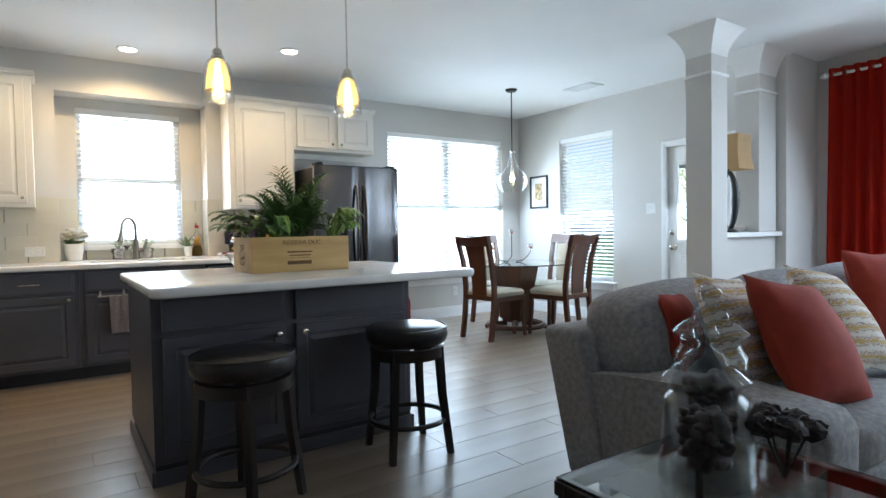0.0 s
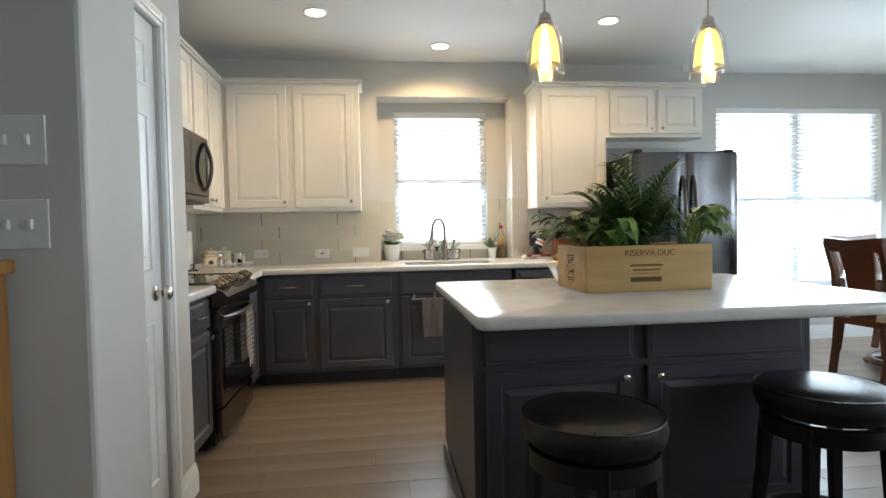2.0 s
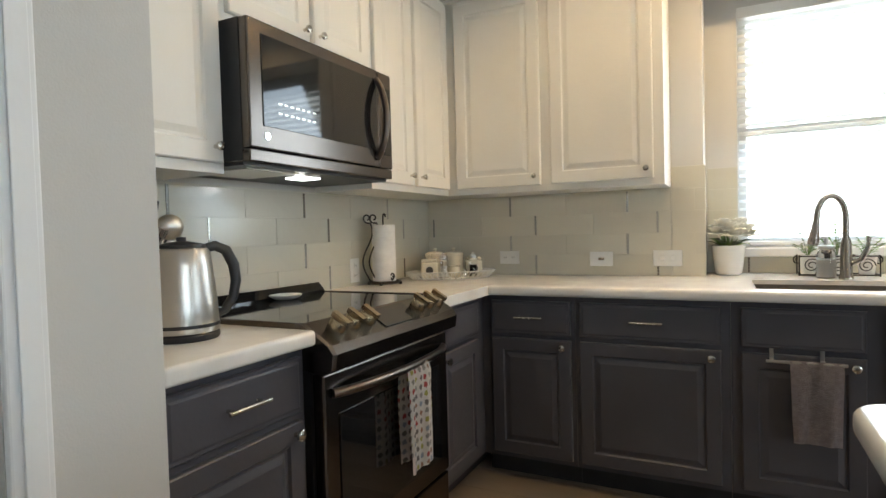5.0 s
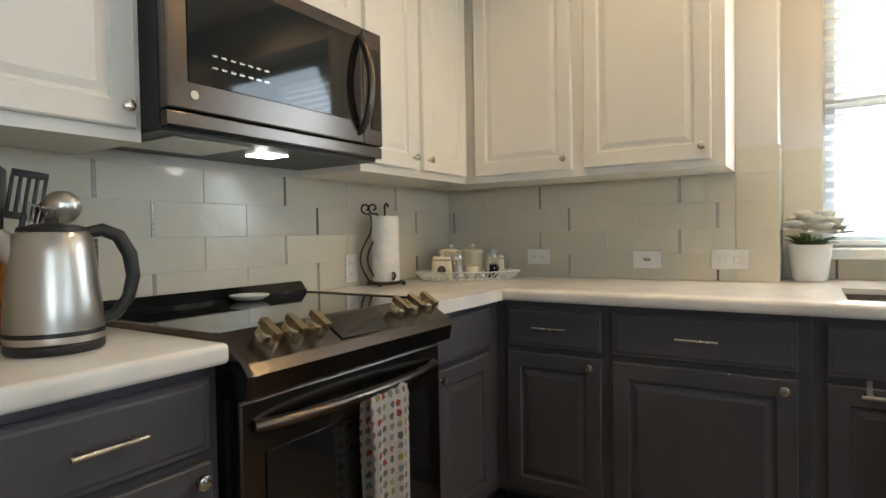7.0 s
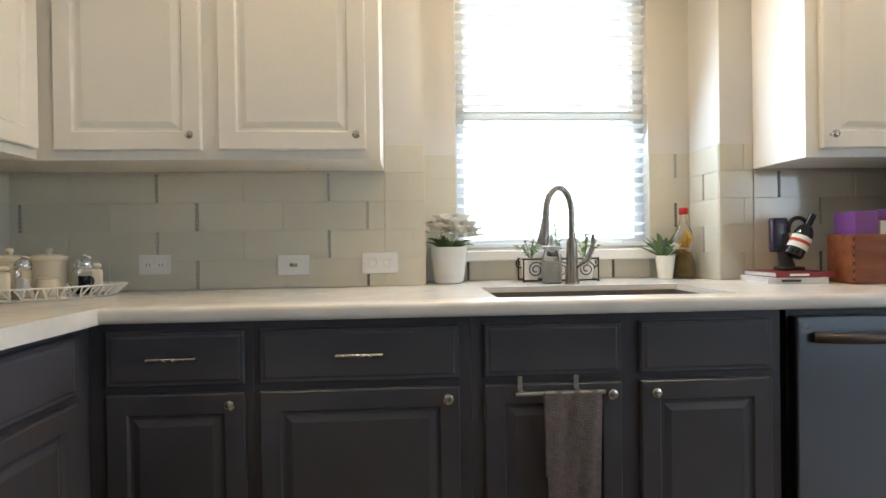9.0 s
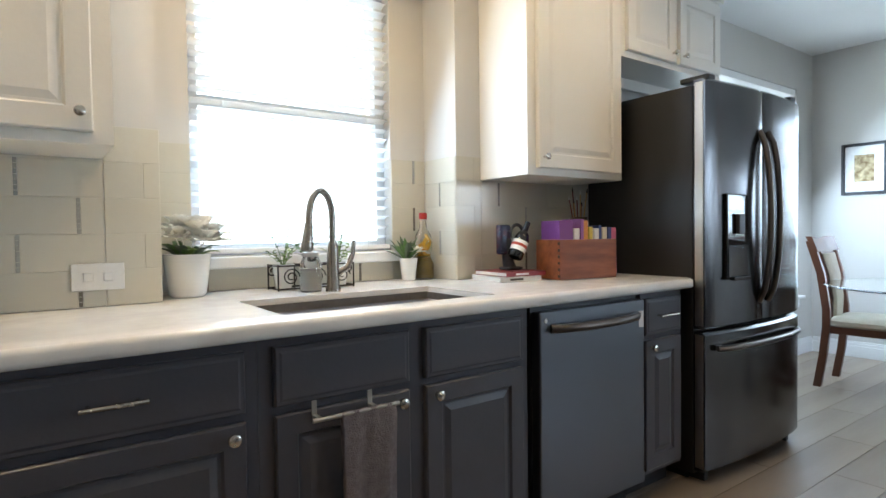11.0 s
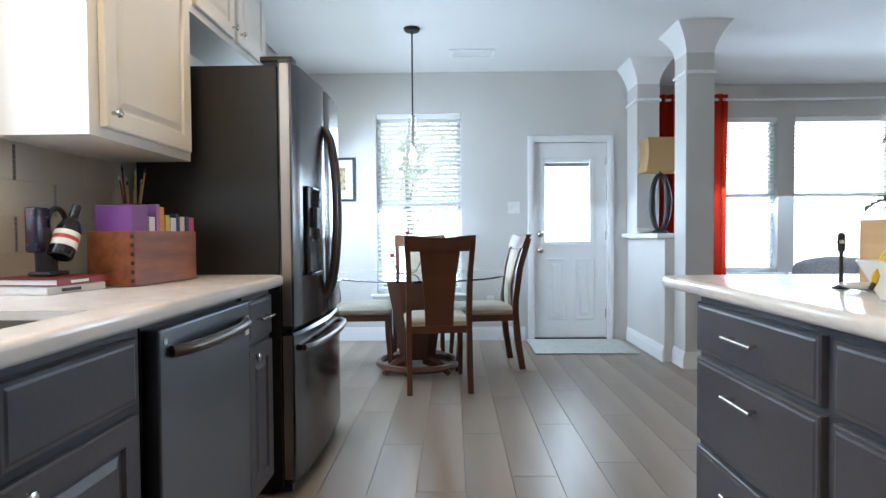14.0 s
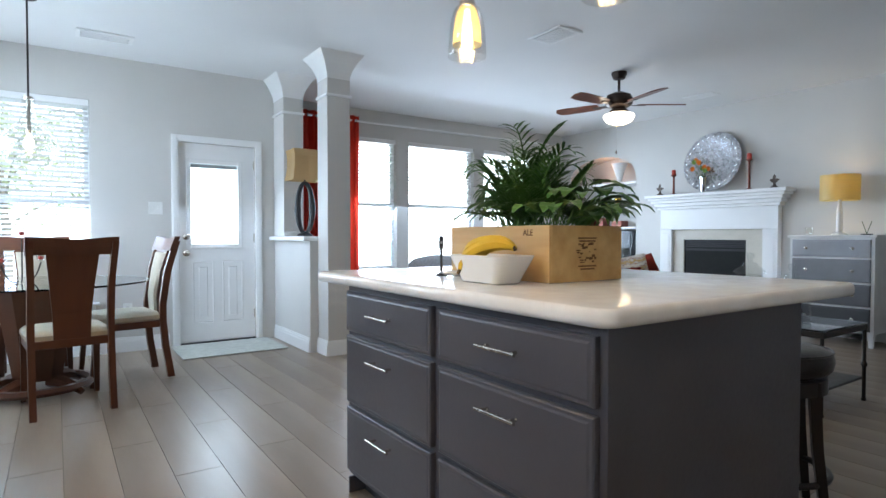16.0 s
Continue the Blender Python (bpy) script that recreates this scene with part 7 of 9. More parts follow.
for k in range(28):
    a = 2 * math.pi * k / 28
    q = bmesh.new()
    bmesh.ops.create_uvsphere(q, u_segments=8, v_segments=6, radius=0.016)
    q.transform(Matrix.Translation((5.000, YF + 0.10, MZ + 0.377)) @ Matrix.Rotation(radians(-80), 4, "X") @ Matrix.Translation((0.325 * math.cos(a), 0.325 * math.sin(a), 0.02)) @ Matrix.Diagonal((1, 1, 0.4, 1)))
    part("boss", q, M_CHROME, pl_, smooth=True)
fv = thing("flower_vase", (5.070, YF + 0.17, MZ), "silver vase with orange silk flowers on the mantel", "vase")
part("vase", lathe([(0.03, 0), (0.032, 0.005), (0.04, 0.10), (0.05, 0.19), (0.046, 0.19), (0.03, 0.02), (0, 0.02)], (5.070, YF + 0.17, MZ), 24), M_CHROME, fv, smooth=True)
M_ORANGE = mat("orange_petal", (0.75, 0.22, 0.02), (0.62, 0.14, 0.01), rough=0.7, scale=20)
random.seed(17)
for k in range(8):
    a, rr = 2 * math.pi * k / 8, random.uniform(0.04, 0.12)
    c = Vector((5.070 + rr * math.cos(a) * 1.1 + 0.03, YF + 0.17 + rr * 0.4 * math.sin(a), MZ + 0.25 + random.uniform(0, 0.17)))
    q = bmesh.new()
    for i in range(16):
        t = 2 * math.pi * i / 16
        leaf(q, c, (math.cos(t), 0.5, math.sin(t)), 0.042 if i % 2 else 0.03, 0.02, 0.2, up=Vector((0, 1, 0)), n=3)
    part("flower", q, M_ORANGE if k % 3 else M_LEAF2, fv, "orange silk flower" if k % 3 else "yellow-green filler")
    part("stalk", tube([(5.070, YF + 0.17, MZ + 0.15), c], 0.0025, 5), M_LEAF, fv)
M_RWOOD = mat("red_brown_metal", (0.20, 0.05, 0.03), rough=0.4, metal=0.3)
for x, h in ((5.510, 0.26), (4.530, 0.36)):
    cs = thing("candlestick", (x, YF + 0.13, MZ), "dark candlestick with red pillar candle on the mantel", "candlestick", "mantel candlesticks")
    part("stick", lathe([(0.04, 0), (0.042, 0.008), (0.015, 0.02), (0.012, h - 0.03), (0.035, h - 0.012), (0.036, h), (0, h)], (x, YF + 0.13, MZ), 16), M_RWOOD, cs, smooth=True)
    part("candle", lathe([(0.026, h), (0.026, h + 0.06), (0.02, h + 0.064), (0, h + 0.06)], (x, YF + 0.13, MZ), 16), M_CANDLE, cs, "red pillar candle", True)
for x in (5.720, 4.250):
    fn = thing("finial_ornament", (x, YF + 0.12, MZ), "small bronze fleur ornament on the mantel", "ornament", "mantel ornaments")
    part("foot", lathe([(0.045, 0), (0.045, 0.012), (0.02, 0.03), (0.012, 0.05), (0.018, 0.06), (0, 0.065)], (x, YF + 0.12, MZ), 14), M_BRONZE, fn, smooth=True)
    q = bmesh.new()
    for sx, ax in ((0, 0), (-1, 50), (1, -50)):
        leaf(q, (x, YF + 0.12, MZ + 0.06), (math.sin(radians(-ax)), 0, 1), 0.10 if not sx else 0.075, 0.04, 0.1 if not sx else 0.9, up=Vector((0, 1, 0)), n=5)
    bmesh.ops.solidify(q, geom=q.faces[:], thickness=0.006)
    part("fleur", q, M_BRONZE, fn)

# niche shelves and what stands there
for z in (1.20, 1.52, 1.85):
    tagged(part("trim_niche_shelf", box(NI0 + 0.002, NI1 - 0.002, YF - 0.335, YF + 0.004, z - 0.03, z, 0.003), M_TRIM), "white niche shelf", "shelf", kind="structure")
tv = thing("television", (6.78, YF - 0.15, 0.56), "black flat television in the niche", "television")
part("screen", box(6.28, 7.32, YF - 0.20, YF - 0.16, 0.62, 1.15, 0.006), M_BLACKGLASS, tv)
part("stand", box(6.58, 7.03, YF - 0.28, YF - 0.08, 0.551, 0.619, 0.006), M_BLACK, tv)
solo("black_vase", lathe([(0.04, 0), (0.075, 0.02), (0.06, 0.07), (0.075, 0.10), (0.06, 0.10), (0, 0.03)], (7.03, YF - 0.15, 1.851), 18), M_BLACK, (7.03, YF - 0.15, 1.851), "dark ornament on the upper niche shelf", "ornament", smooth=True)
solo("glass_urn", lathe([(0.05, 0), (0.03, 0.02), (0.05, 0.10), (0.12, 0.30), (0.115, 0.30), (0.04, 0.10), (0, 0.05)], (6.60, YF - 0.15, 1.851), 24), M_WHITECER, (6.60, YF - 0.15, 1.851), "pale flared glass urn on the niche shelf", "urn", smooth=True)
gp = thing("gold_pot_plant", (6.60, YF - 0.12, 1.521), "small green plant in a gold pot", "plant")
part("pot", lathe([(0.04, 0), (0.055, 0.11), (0.05, 0.11), (0, 0.09)], (6.60, YF - 0.12, 1.521), 18), mat("gold_pot", (0.6, 0.38, 0.08), rough=0.25, metal=1.0), gp, smooth=True)
random.seed(3)
q = bmesh.new()
for i in range(40):
    a = random.uniform(0, 6.46)
    leaf(q, (6.60 + random.uniform(-0.03, 0.03), YF - 0.12, 1.62), (math.cos(a), math.sin(a), random.uniform(0.3, 1.5)), random.uniform(0.05, 0.10), 0.03, 0.8, n=3)
part("foliage", q, M_LEAF, gp)
for x, w, h in ((7.13, 0.16, 0.13), (6.90, 0.14, 0.14), (6.58, 0.18, 0.09)):
    solo("keepsake_box", box(x - w / 2, x + w / 2, YF - 0.22, YF - 0.06, 1.201, 1.201 + h, 0.006), M_RWOOD, (x, YF - 0.14, 1.201), "dark keepsake box on the niche shelf", "box", "keepsake boxes")

# dresser with lamp
DX0, DX1, DY0, DY1 = 3.165, 3.915, -7.985, -7.52
M_DW = mat("dresser_white", (0.78, 0.78, 0.77), rough=0.4)
ds = thing("dresser", ((DX0 + DX1) / 2, (DY0 + DY1) / 2, 0), "white four-drawer dresser with ombre grey drawers", "dresser")
part("top", box(DX0 - 0.02, DX1 + 0.02, DY0, DY1 + 0.02, 1.05, 1.075, 0.005), M_DW, ds)
part("body", box(DX0, DX1, DY0, DY1, 0.13, 1.049, 0.003), M_DW, ds)
for x in (DX0, DX1 - 0.06):
    for y in (DY0, DY1 - 0.06):
        part("foot", tube([(x + 0.03, y + 0.03, 0.129), (x + 0.03, y + 0.03, 0.0)], [0.036, 0.022], 4), M_DW, ds)
b = bmesh.new()
ap = [(DX0 + 0.06, 0.13), (DX0 + 0.06, 0.05), (DX0 + 0.14, 0.075), (DX0 + 0.2, 0.10), (DX1 - 0.2, 0.10), (DX1 - 0.14, 0.075), (DX1 - 0.06, 0.05), (DX1 - 0.06, 0.13)]
b.faces.new([b.verts.new((x, DY1 - 0.012, z)) for x, z in ap])
bmesh.ops.solidify(b, geom=b.faces[:], thickness=0.012)
part("apron", b, M_DW, ds, "scalloped white apron")
fmD = face_map("x", DY1, 1)
for k, (z0, z1, g) in enumerate(((0.86, 1.03, 0.36), (0.62, 0.84, 0.22), (0.39, 0.60, 0.12), (0.155, 0.37, 0.065))):
    dr = part("drawer_front", panel(fmD, DX0 + 0.03, DX1 - 0.03, 0.001, z0, z1, 0.016, raised=False), mat("ombre_grey", (g, g * 1.02, g * 1.08), rough=0.45), ds, "painted grey drawer front")
    for x in (DX0 + 0.17, DX1 - 0.17):
        knob(fmD, x, 0.018, (z0 + z1) / 2, dr, 0.016)
tl_ = thing("table_lamp", (3.54, -7.72, 1.075), "white table lamp with yellow drum shade, lit", "lamp")
part("base", lathe([(0.07, 0), (0.07, 0.012), (0.03, 0.03), (0.028, 0.25), (0.018, 0.28), (0.01, 0.50), (0, 0.50)], (3.54, -7.72, 1.0755), 24), M_WHITECER, tl_, smooth=True)
part("shade", lathe([(0.172, 1.425), (0.172, 1.68), (0.168, 1.68), (0.168, 1.425)], (3.54, -7.72, 0), 36, cap=False), slat_mat("yellow_shade", (0.72, 0.60, 0.28), 0.55), tl_, "yellow patterned drum shade", True)
part("bulb", lathe([(0, 1.49), (0.025, 1.51), (0.03, 1.54), (0.012, 1.59), (0, 1.59)], (3.54, -7.72, 0), 14), M_BULB, tl_, smooth=True)
solo("glass_candle", lathe([(0, 0), (0.035, 0), (0.04, 0.08), (0.036, 0.08), (0.03, 0.006), (0, 0.006)], (3.80, -7.68, 1.0755), 20, cap=False), M_SHADEGLASS, (3.80, -7.68, 1.0755), "small glass candle jar on the dresser", "candle", smooth=True)
an = thing("reed_ornament", (3.29, -7.68, 1.0755), "small dark stand with twigs on the dresser", "ornament")
part("stand", lathe([(0.05, 0), (0.05, 0.012), (0, 0.014)], (3.29, -7.68, 1.0755), 14), M_BLACK, an)
for s in (-1, 1):
    part("twig", tube([(3.29, -7.68, 1.085), (3.29 + s * 0.04, -7.68, 1.21)], 0.004, 5), M_LEAF3, an)

# rug
rg = thing("area_rug", (4.4, -6.2, 0.001), "pale grey and cream patterned rug with fringe", "rug")
part("pile", box(3.42, 5.5, -7.05, -5.25, 0.001, 0.011, 0.003), mat("rug_pile", (0.55, 0.52, 0.47), (0.36, 0.35, 0.34), rough=0.95, scale=7, fine=150, bump=0.4, detail=6), rg)
for k in range(60):
    yy = -7.04 + k * 0.03
    part("fringe", tube([(3.42, yy, 0.006), (3.36, yy + 0.006 * math.sin(k * 2.1), 0.005), (3.32, yy + 0.012 * math.sin(k * 1.7), 0.004)], 0.004, 4), M_PAPER, rg)

# pine bookcase by the stub wall
bk_ = thing("pine_bookcase", (0.45, -4.03, 0), "golden pine bookcase against the stub wall", "bookcase")
part("side", box(0.755, 0.78, -4.17, -3.885, 0.0, 1.10, 0.003), M_PINEGOLD, bk_)
part("side", box(-0.10, -0.075, -4.17, -3.885, 0.0, 1.10, 0.003), M_PINEGOLD, bk_)
part("top", box(-0.12, 0.80, -4.19, -3.882, 1.101, 1.135, 0.006), M_PINEGOLD, bk_, "pine top with moulded edge")
for z in (0.08, 0.42, 0.75):
    part("shelf", box(-0.074, 0.754, -4.16, -3.89, z, z + 0.02), M_PINEGOLD, bk_)
part("back", box(-0.074, 0.754, -3.889, -3.884, 0.0, 1.10), M_PINEGOLD, bk_)
bk_.location = (0.345, -3.795, 0)


# ---- things on the worktop ----
def blob_leafs(b, c, n, r, size, width, droop, up0, up1):
    """A tuft of n leaves round c."""
    for k in range(n):
        a = 2.399 * k
        leaf(b, (c[0] + r * math.cos(a), c[1] + r * math.sin(a), c[2]), (math.cos(a), math.sin(a), random.uniform(up0, up1)), size * random.uniform(0.75, 1.2), width, droop, n=4)


# electric kettle
KX, KY = 0.412, -2.11
kt = thing("electric_kettle", (KX, KY, CT), "brushed steel electric kettle with black handle", "kettle")
part("base", lathe([(0, 0.001), (0.083, 0.001), (0.086, 0.006), (0.086, 0.016), (0.082, 0.02), (0, 0.02)], (KX, KY, CT), 36), M_BLACK, kt, "black power base", True)
part("body", lathe([(0, 0.021), (0.084, 0.021), (0.086, 0.03), (0.082, 0.10), (0.073, 0.19), (0.068, 0.225), (0.062, 0.233), (0, 0.235)], (KX, KY, CT), 40), M_STEEL, kt, "brushed steel body", True)
part("band", lathe([(0.0868, 0.034), (0.0872, 0.036), (0.0872, 0.041), (0.0866, 0.043)], (KX, KY, CT), 40, cap=False), M_BLACK, kt)
part("lid", lathe([(0.060, 0.2345), (0.058, 0.243), (0.03, 0.25), (0.012, 0.252), (0.012, 0.262), (0, 0.264)], (KX, KY, CT), 28), M_BLACK, kt, "black lid", True)
hd = Vector((0.35, 0.94, 0)).normalized()
pts = [Vector((KX, KY, CT)) + hd * r + Vector((0, 0, z)) for r, z in ((0.06, 0.232), (0.085, 0.238), (0.115, 0.225), (0.135, 0.185), (0.140, 0.14), (0.130, 0.095), (0.105, 0.062), (0.084, 0.055))]
part("handle", tube(pts, [0.012, 0.014, 0.015, 0.015, 0.014, 0.013, 0.012, 0.011], 12), M_BLACK, kt, "black curved handle", True)
sp0 = [Vector((KX, KY, CT)) - hd * r + Vector((0, 0, z)) for r, z in ((0.055, 0.19), (0.078, 0.215), (0.09, 0.232))]
part("spout", tube(sp0, [0.03, 0.022, 0.016], 12), M_STEEL, kt, smooth=True)

# utensil crock
CX, CY = 0.20, -2.13
M_TERRA = mat("amber_glaze", (0.42, 0.16, 0.04), (0.30, 0.10, 0.025), rough=0.2, scale=9, bump=0.04)
solo("utensil_crock", lathe([(0, 0.001), (0.062, 0.001), (0.068, 0.012), (0.068, 0.17), (0.072, 0.178), (0.066, 0.178), (0.061, 0.02), (0, 0.012)], (CX, CY, CT), 32), M_TERRA, (CX, CY, CT), "orange-brown glazed utensil crock", "crock", smooth=True)


def utensil(name, dx, dy, top, label, head, material):
    u = thing(name, (CX + dx * 0.3, CY + dy * 0.3, CT + 0.02), label, "utensil", "cooking utensils")
    p0 = Vector((CX + dx * 0.15, CY + dy * 0.15, CT + 0.022))
    p1 = Vector((CX + dx, CY + dy, CT + top))
    part("handle", tube([p0, p0.lerp(p1, 0.5), p1], [0.006, 0.007, 0.006], 8), material, u, smooth=True)
    d = (p1 - p0).normalized()
    m = Matrix.Translation(p1) @ d.to_track_quat("Z", "X").to_matrix().to_4x4()
    if head == "whisk":
        for k in range(6):
            a = math.pi * k / 6
            lp_ = [m @ Vector((0.026 * math.sin(math.pi * t) ** 0.8 * math.cos(a) * s, 0.026 * math.sin(math.pi * t) ** 0.8 * math.sin(a) * s, 0.095 * math.sin(math.pi * t / 1.0) ** 0.9)) for s, t in [(1 if i < 8 else -1, i / 15) for i in range(16)]]
            part("wire", tube(lp_, 0.0012, 5), M_CHROME, u)
    else:
        b = bmesh.new()
        if head == "ladle":
            b = lathe([(0, -0.02), (0.022, -0.014), (0.036, 0.0), (0.038, 0.012), (0.035, 0.012), (0.02, -0.008), (0, -0.015)], (0, 0, 0), 22)
            b.transform(m @ Matrix.Translation((0.0, 0.03, 0.02)) @ Matrix.Rotation(radians(70), 4, "X"))
        else:
            slots = head == "slotted"
            w = 0.034
            if slots:
                for k in range(5):
                    box(-w + k * 0.0152, -w + k * 0.0152 + 0.008, -0.003, 0.003, 0.0, 0.085, 0.002, bm=b)
                box(-w, w, -0.003, 0.003, 0.082, 0.098, 0.002, bm=b)
                box(-w, w, -0.003, 0.003, -0.012, 0.004, 0.002, bm=b)
            else:
                box(-0.03, 0.03, -0.004, 0.004, -0.01, 0.095, 0.0035, 3, bm=b)
            b.transform(m)
        part("head", b, material, u, smooth=True)


utensil("spatula", 0.02, 0.045, 0.275, "black nylon slotted spatula in the crock", "slotted", M_BLACK)
utensil("spatula", -0.03, 0.02, 0.29, "broad black nylon turner in the crock", "plain", M_BLACK)
utensil("ladle", 0.035, 0.105, 0.27, "steel ladle leaning out of the crock", "ladle", M_STEEL)
utensil("spoon", -0.01, 0.09, 0.25, "black serving spoon in the crock", "ladle", M_BLACK)
utensil("whisk", 0.055, 0.04, 0.20, "wire whisk standing in the crock", "whisk", M_CHROME)
utensil("spatula", 0.0, -0.03, 0.28, "tan wooden spatula in the crock", "plain", M_PINE)

# spoon rest
solo("spoon_rest", lathe([(0, 0.002), (0.045, 0.002), (0.062, 0.014), (0.064, 0.018), (0.06, 0.018), (0.042, 0.008), (0, 0.007)], (0.125, -1.42, 0.924), 30), M_WHITECER, (0.125, -1.42, 0.924), "white oval spoon rest on the cooktop", "spoon rest", smooth=True)

# paper towel holder
HX, HY = 0.12, -0.70
ph = thing("paper_towel_holder", (HX, HY, CT), "wrought-iron scroll paper towel holder with a roll", "paper towel holder")
part("base_ring", tube([(HX + 0.078 * math.cos(2 * math.pi * i / 28), HY + 0.078 * math.sin(2 * math.pi * i / 28), CT + 0.014) for i in range(28)], 0.006, 8, closed=True), M_IRON, ph, smooth=True)
for a in (20, 110, 200, 290):
    b = bmesh.new()
    bmesh.ops.create_uvsphere(b, u_segments=12, v_segments=8, radius=0.009, matrix=Matrix.Translation((HX + 0.08 * math.cos(radians(a)), HY + 0.08 * math.sin(radians(a)), CT + 0.0095)))
    part("foot", b, M_IRON, ph, smooth=True)
part("cross_bar", tube([(HX - 0.076, HY, CT + 0.014), (HX + 0.076, HY, CT + 0.014)], 0.005, 8), M_IRON, ph)
part("post", tube([(HX, HY, CT + 0.012), (HX, HY, CT + 0.34)] + [(HX, HY + 0.012 - 0.012 * math.cos(a), CT + 0.34 + 0.016 * math.sin(a)) for a in (0.8, 1.6, 2.4, 3.1)], 0.004, 8), M_IRON, ph)
roll = lathe([(0.02, 0.02), (0.058, 0.02), (0.059, 0.022), (0.059, 0.298), (0.058, 0.30), (0.02, 0.30), (0.02, 0.02)], (HX, HY, CT), 40, cap=False)
part("paper_roll", roll, M_PAPER, ph, "white paper towel roll", True)
for off in (-0.020, 0.020):
    sc = []
    for i in range(40):
        t = i / 39
        w = 0.072 + 0.028 * math.sin(2 * math.pi * t * 0.95 - 0.4)
        sc.append((HX - w * 0.5 + off * 0.6, HY - w * 0.85 + off * 0.5, CT + 0.02 + 0.29 * t))
    for i in range(16):
        a = 2 * math.pi * i / 15
        rr = 0.024 * (1 - i / 22)
        sc.append((HX - 0.035 - rr * math.sin(a) * 0.5 + off * 0.6, HY - 0.06 - rr * math.sin(a) * 0.85 + off * 0.5, CT + 0.31 + 0.024 - rr * math.cos(a)))
    part("scroll", tube(sc, 0.004, 7), M_IRON, ph, "wrought-iron S-scroll", True)
cu2 = [(HX + 0.065 + 0.02 * (1 - i / 26) * math.cos(i * 0.42), HY - 0.03 - 0.02 * (1 - i / 26) * math.cos(i * 0.42) * 0.6, CT + 0.04 + 0.022 * (1 - i / 26) * math.sin(i * 0.42)) for i in range(18)]
part("curl", tube(cu2, 0.004, 7), M_IRON, ph, smooth=True)

# tray with canisters
TCX, TCY, TA = 0.29, -0.29, radians(38)
tm = Matrix.Translation((TCX, TCY, CT)) @ Matrix.Rotation(TA, 4, "Z")


def oval(b, rings, n=40):
    loops = []
    for rx_, ry_, z in rings:
        loops.append([b.verts.new(tm @ Vector((rx_ * math.cos(2 * math.pi * i / n), ry_ * math.sin(2 * math.pi * i / n), z))) for i in range(n)])
    for p, q in zip(loops, loops[1:]):
        for i in range(n):
            b.faces.new((p[i], p[(i + 1) % n], q[(i + 1) % n], q[i]))
    return loops


ty_ = thing("oval_tray", (TCX, TCY, CT), "white oval tray with pierced lattice rim", "tray")
b = bmesh.new()
l_ = oval(b, [(0.215, 0.125, 0.001), (0.219, 0.129, 0.006), (0.213, 0.123, 0.008)])
b.faces.new(l_[0])
b.faces.new(l_[-1])
part("base", b, M_WHITECER, ty_, smooth=True)
b = bmesh.new()
l_ = oval(b, [(0.251, 0.155, 0.038), (0.256, 0.160, 0.040), (0.256, 0.160, 0.044), (0.250, 0.154, 0.044), (0.251, 0.155, 0.038)])
part("rim", b, M_WHITECER, ty_, smooth=True)
for k in range(44):
    a0 = 2 * math.pi * k / 44
    for s in (-1, 1):
        a1 = a0 + s * 0.05
        part("lattice_bar", tube([tm @ Vector((0.216 * math.cos(a0), 0.126 * math.sin(a0), 0.005)), tm @ Vector((0.252 * math.cos(a1), 0.156 * math.sin(a1), 0.040))], 0.0032, 5), M_WHITECER, ty_)
TB = CT + 0.009


def on_tray(u, v):
    p = tm @ Vector((u, v, 0))
    return p.x, p.y


M_SEAL = mat("dark_print", (0.07, 0.06, 0.05), rough=0.5)


def canister(u, v, r, h, square, label):
    x, y = on_tray(u, v)
    c = thing("canister", (x, y, TB), label, "canister", "cream canisters")
    rot = Matrix.Translation((x, y, TB)) @ Matrix.Rotation(TA + radians(-8), 4, "Z")
    if square:
        b = box(-r, r, -r, r, 0, h, 0.012, 4)
        b.transform(rot)
        part("body", b, M_CREAMCER, c, smooth=True)
        b = box(-r * 0.92, r * 0.92, -r * 0.92, r * 0.92, h + 0.001, h + 0.018, 0.008, 3)
        b.transform(rot)
        part("lid", b, M_CREAMCER, c, smooth=True)
        b = lathe([(0, 0), (0.020, 0), (0.020, 0.0015), (0, 0.0015)], (0, 0, 0), 22)
        b.transform(rot @ Matrix.Translation((0, -r - 0.0004, h * 0.5)) @ Matrix.Rotation(radians(90), 4, "X"))
        part("round_seal", b, M_SEAL, c, "dark round printed seal")
    else:
        part("body", lathe([(0, 0), (r * 0.97, 0), (r, 0.006), (r, h - 0.004), (r * 1.03, h), (0, h)], (x, y, TB), 32), M_CREAMCER, c, smooth=True)
        part("lid", lathe([(r * 1.04, h + 0.001), (r * 1.04, h + 0.012), (r * 0.7, h + 0.02), (0, h + 0.022)], (x, y, TB), 32), M_CREAMCER, c, smooth=True)
    part("lid_knob", lathe([(0.008, h + 0.016), (0.006, h + 0.026), (0.012, h + 0.034), (0.010, h + 0.042), (0, h + 0.044)], (x, y, TB), 16), M_CREAMCER, c, smooth=True)


canister(-0.125, -0.03, 0.046, 0.085, True, "small square cream canister with dark seal")
canister(-0.075, 0.06, 0.052, 0.115, False, "round cream canister with knobbed lid")
canister(0.03, 0.055, 0.054, 0.115, False, "tall round cream canister with knobbed lid")
canister(0.135, 0.02, 0.045, 0.085, True, "small square cream canister beside the pepper grinder")


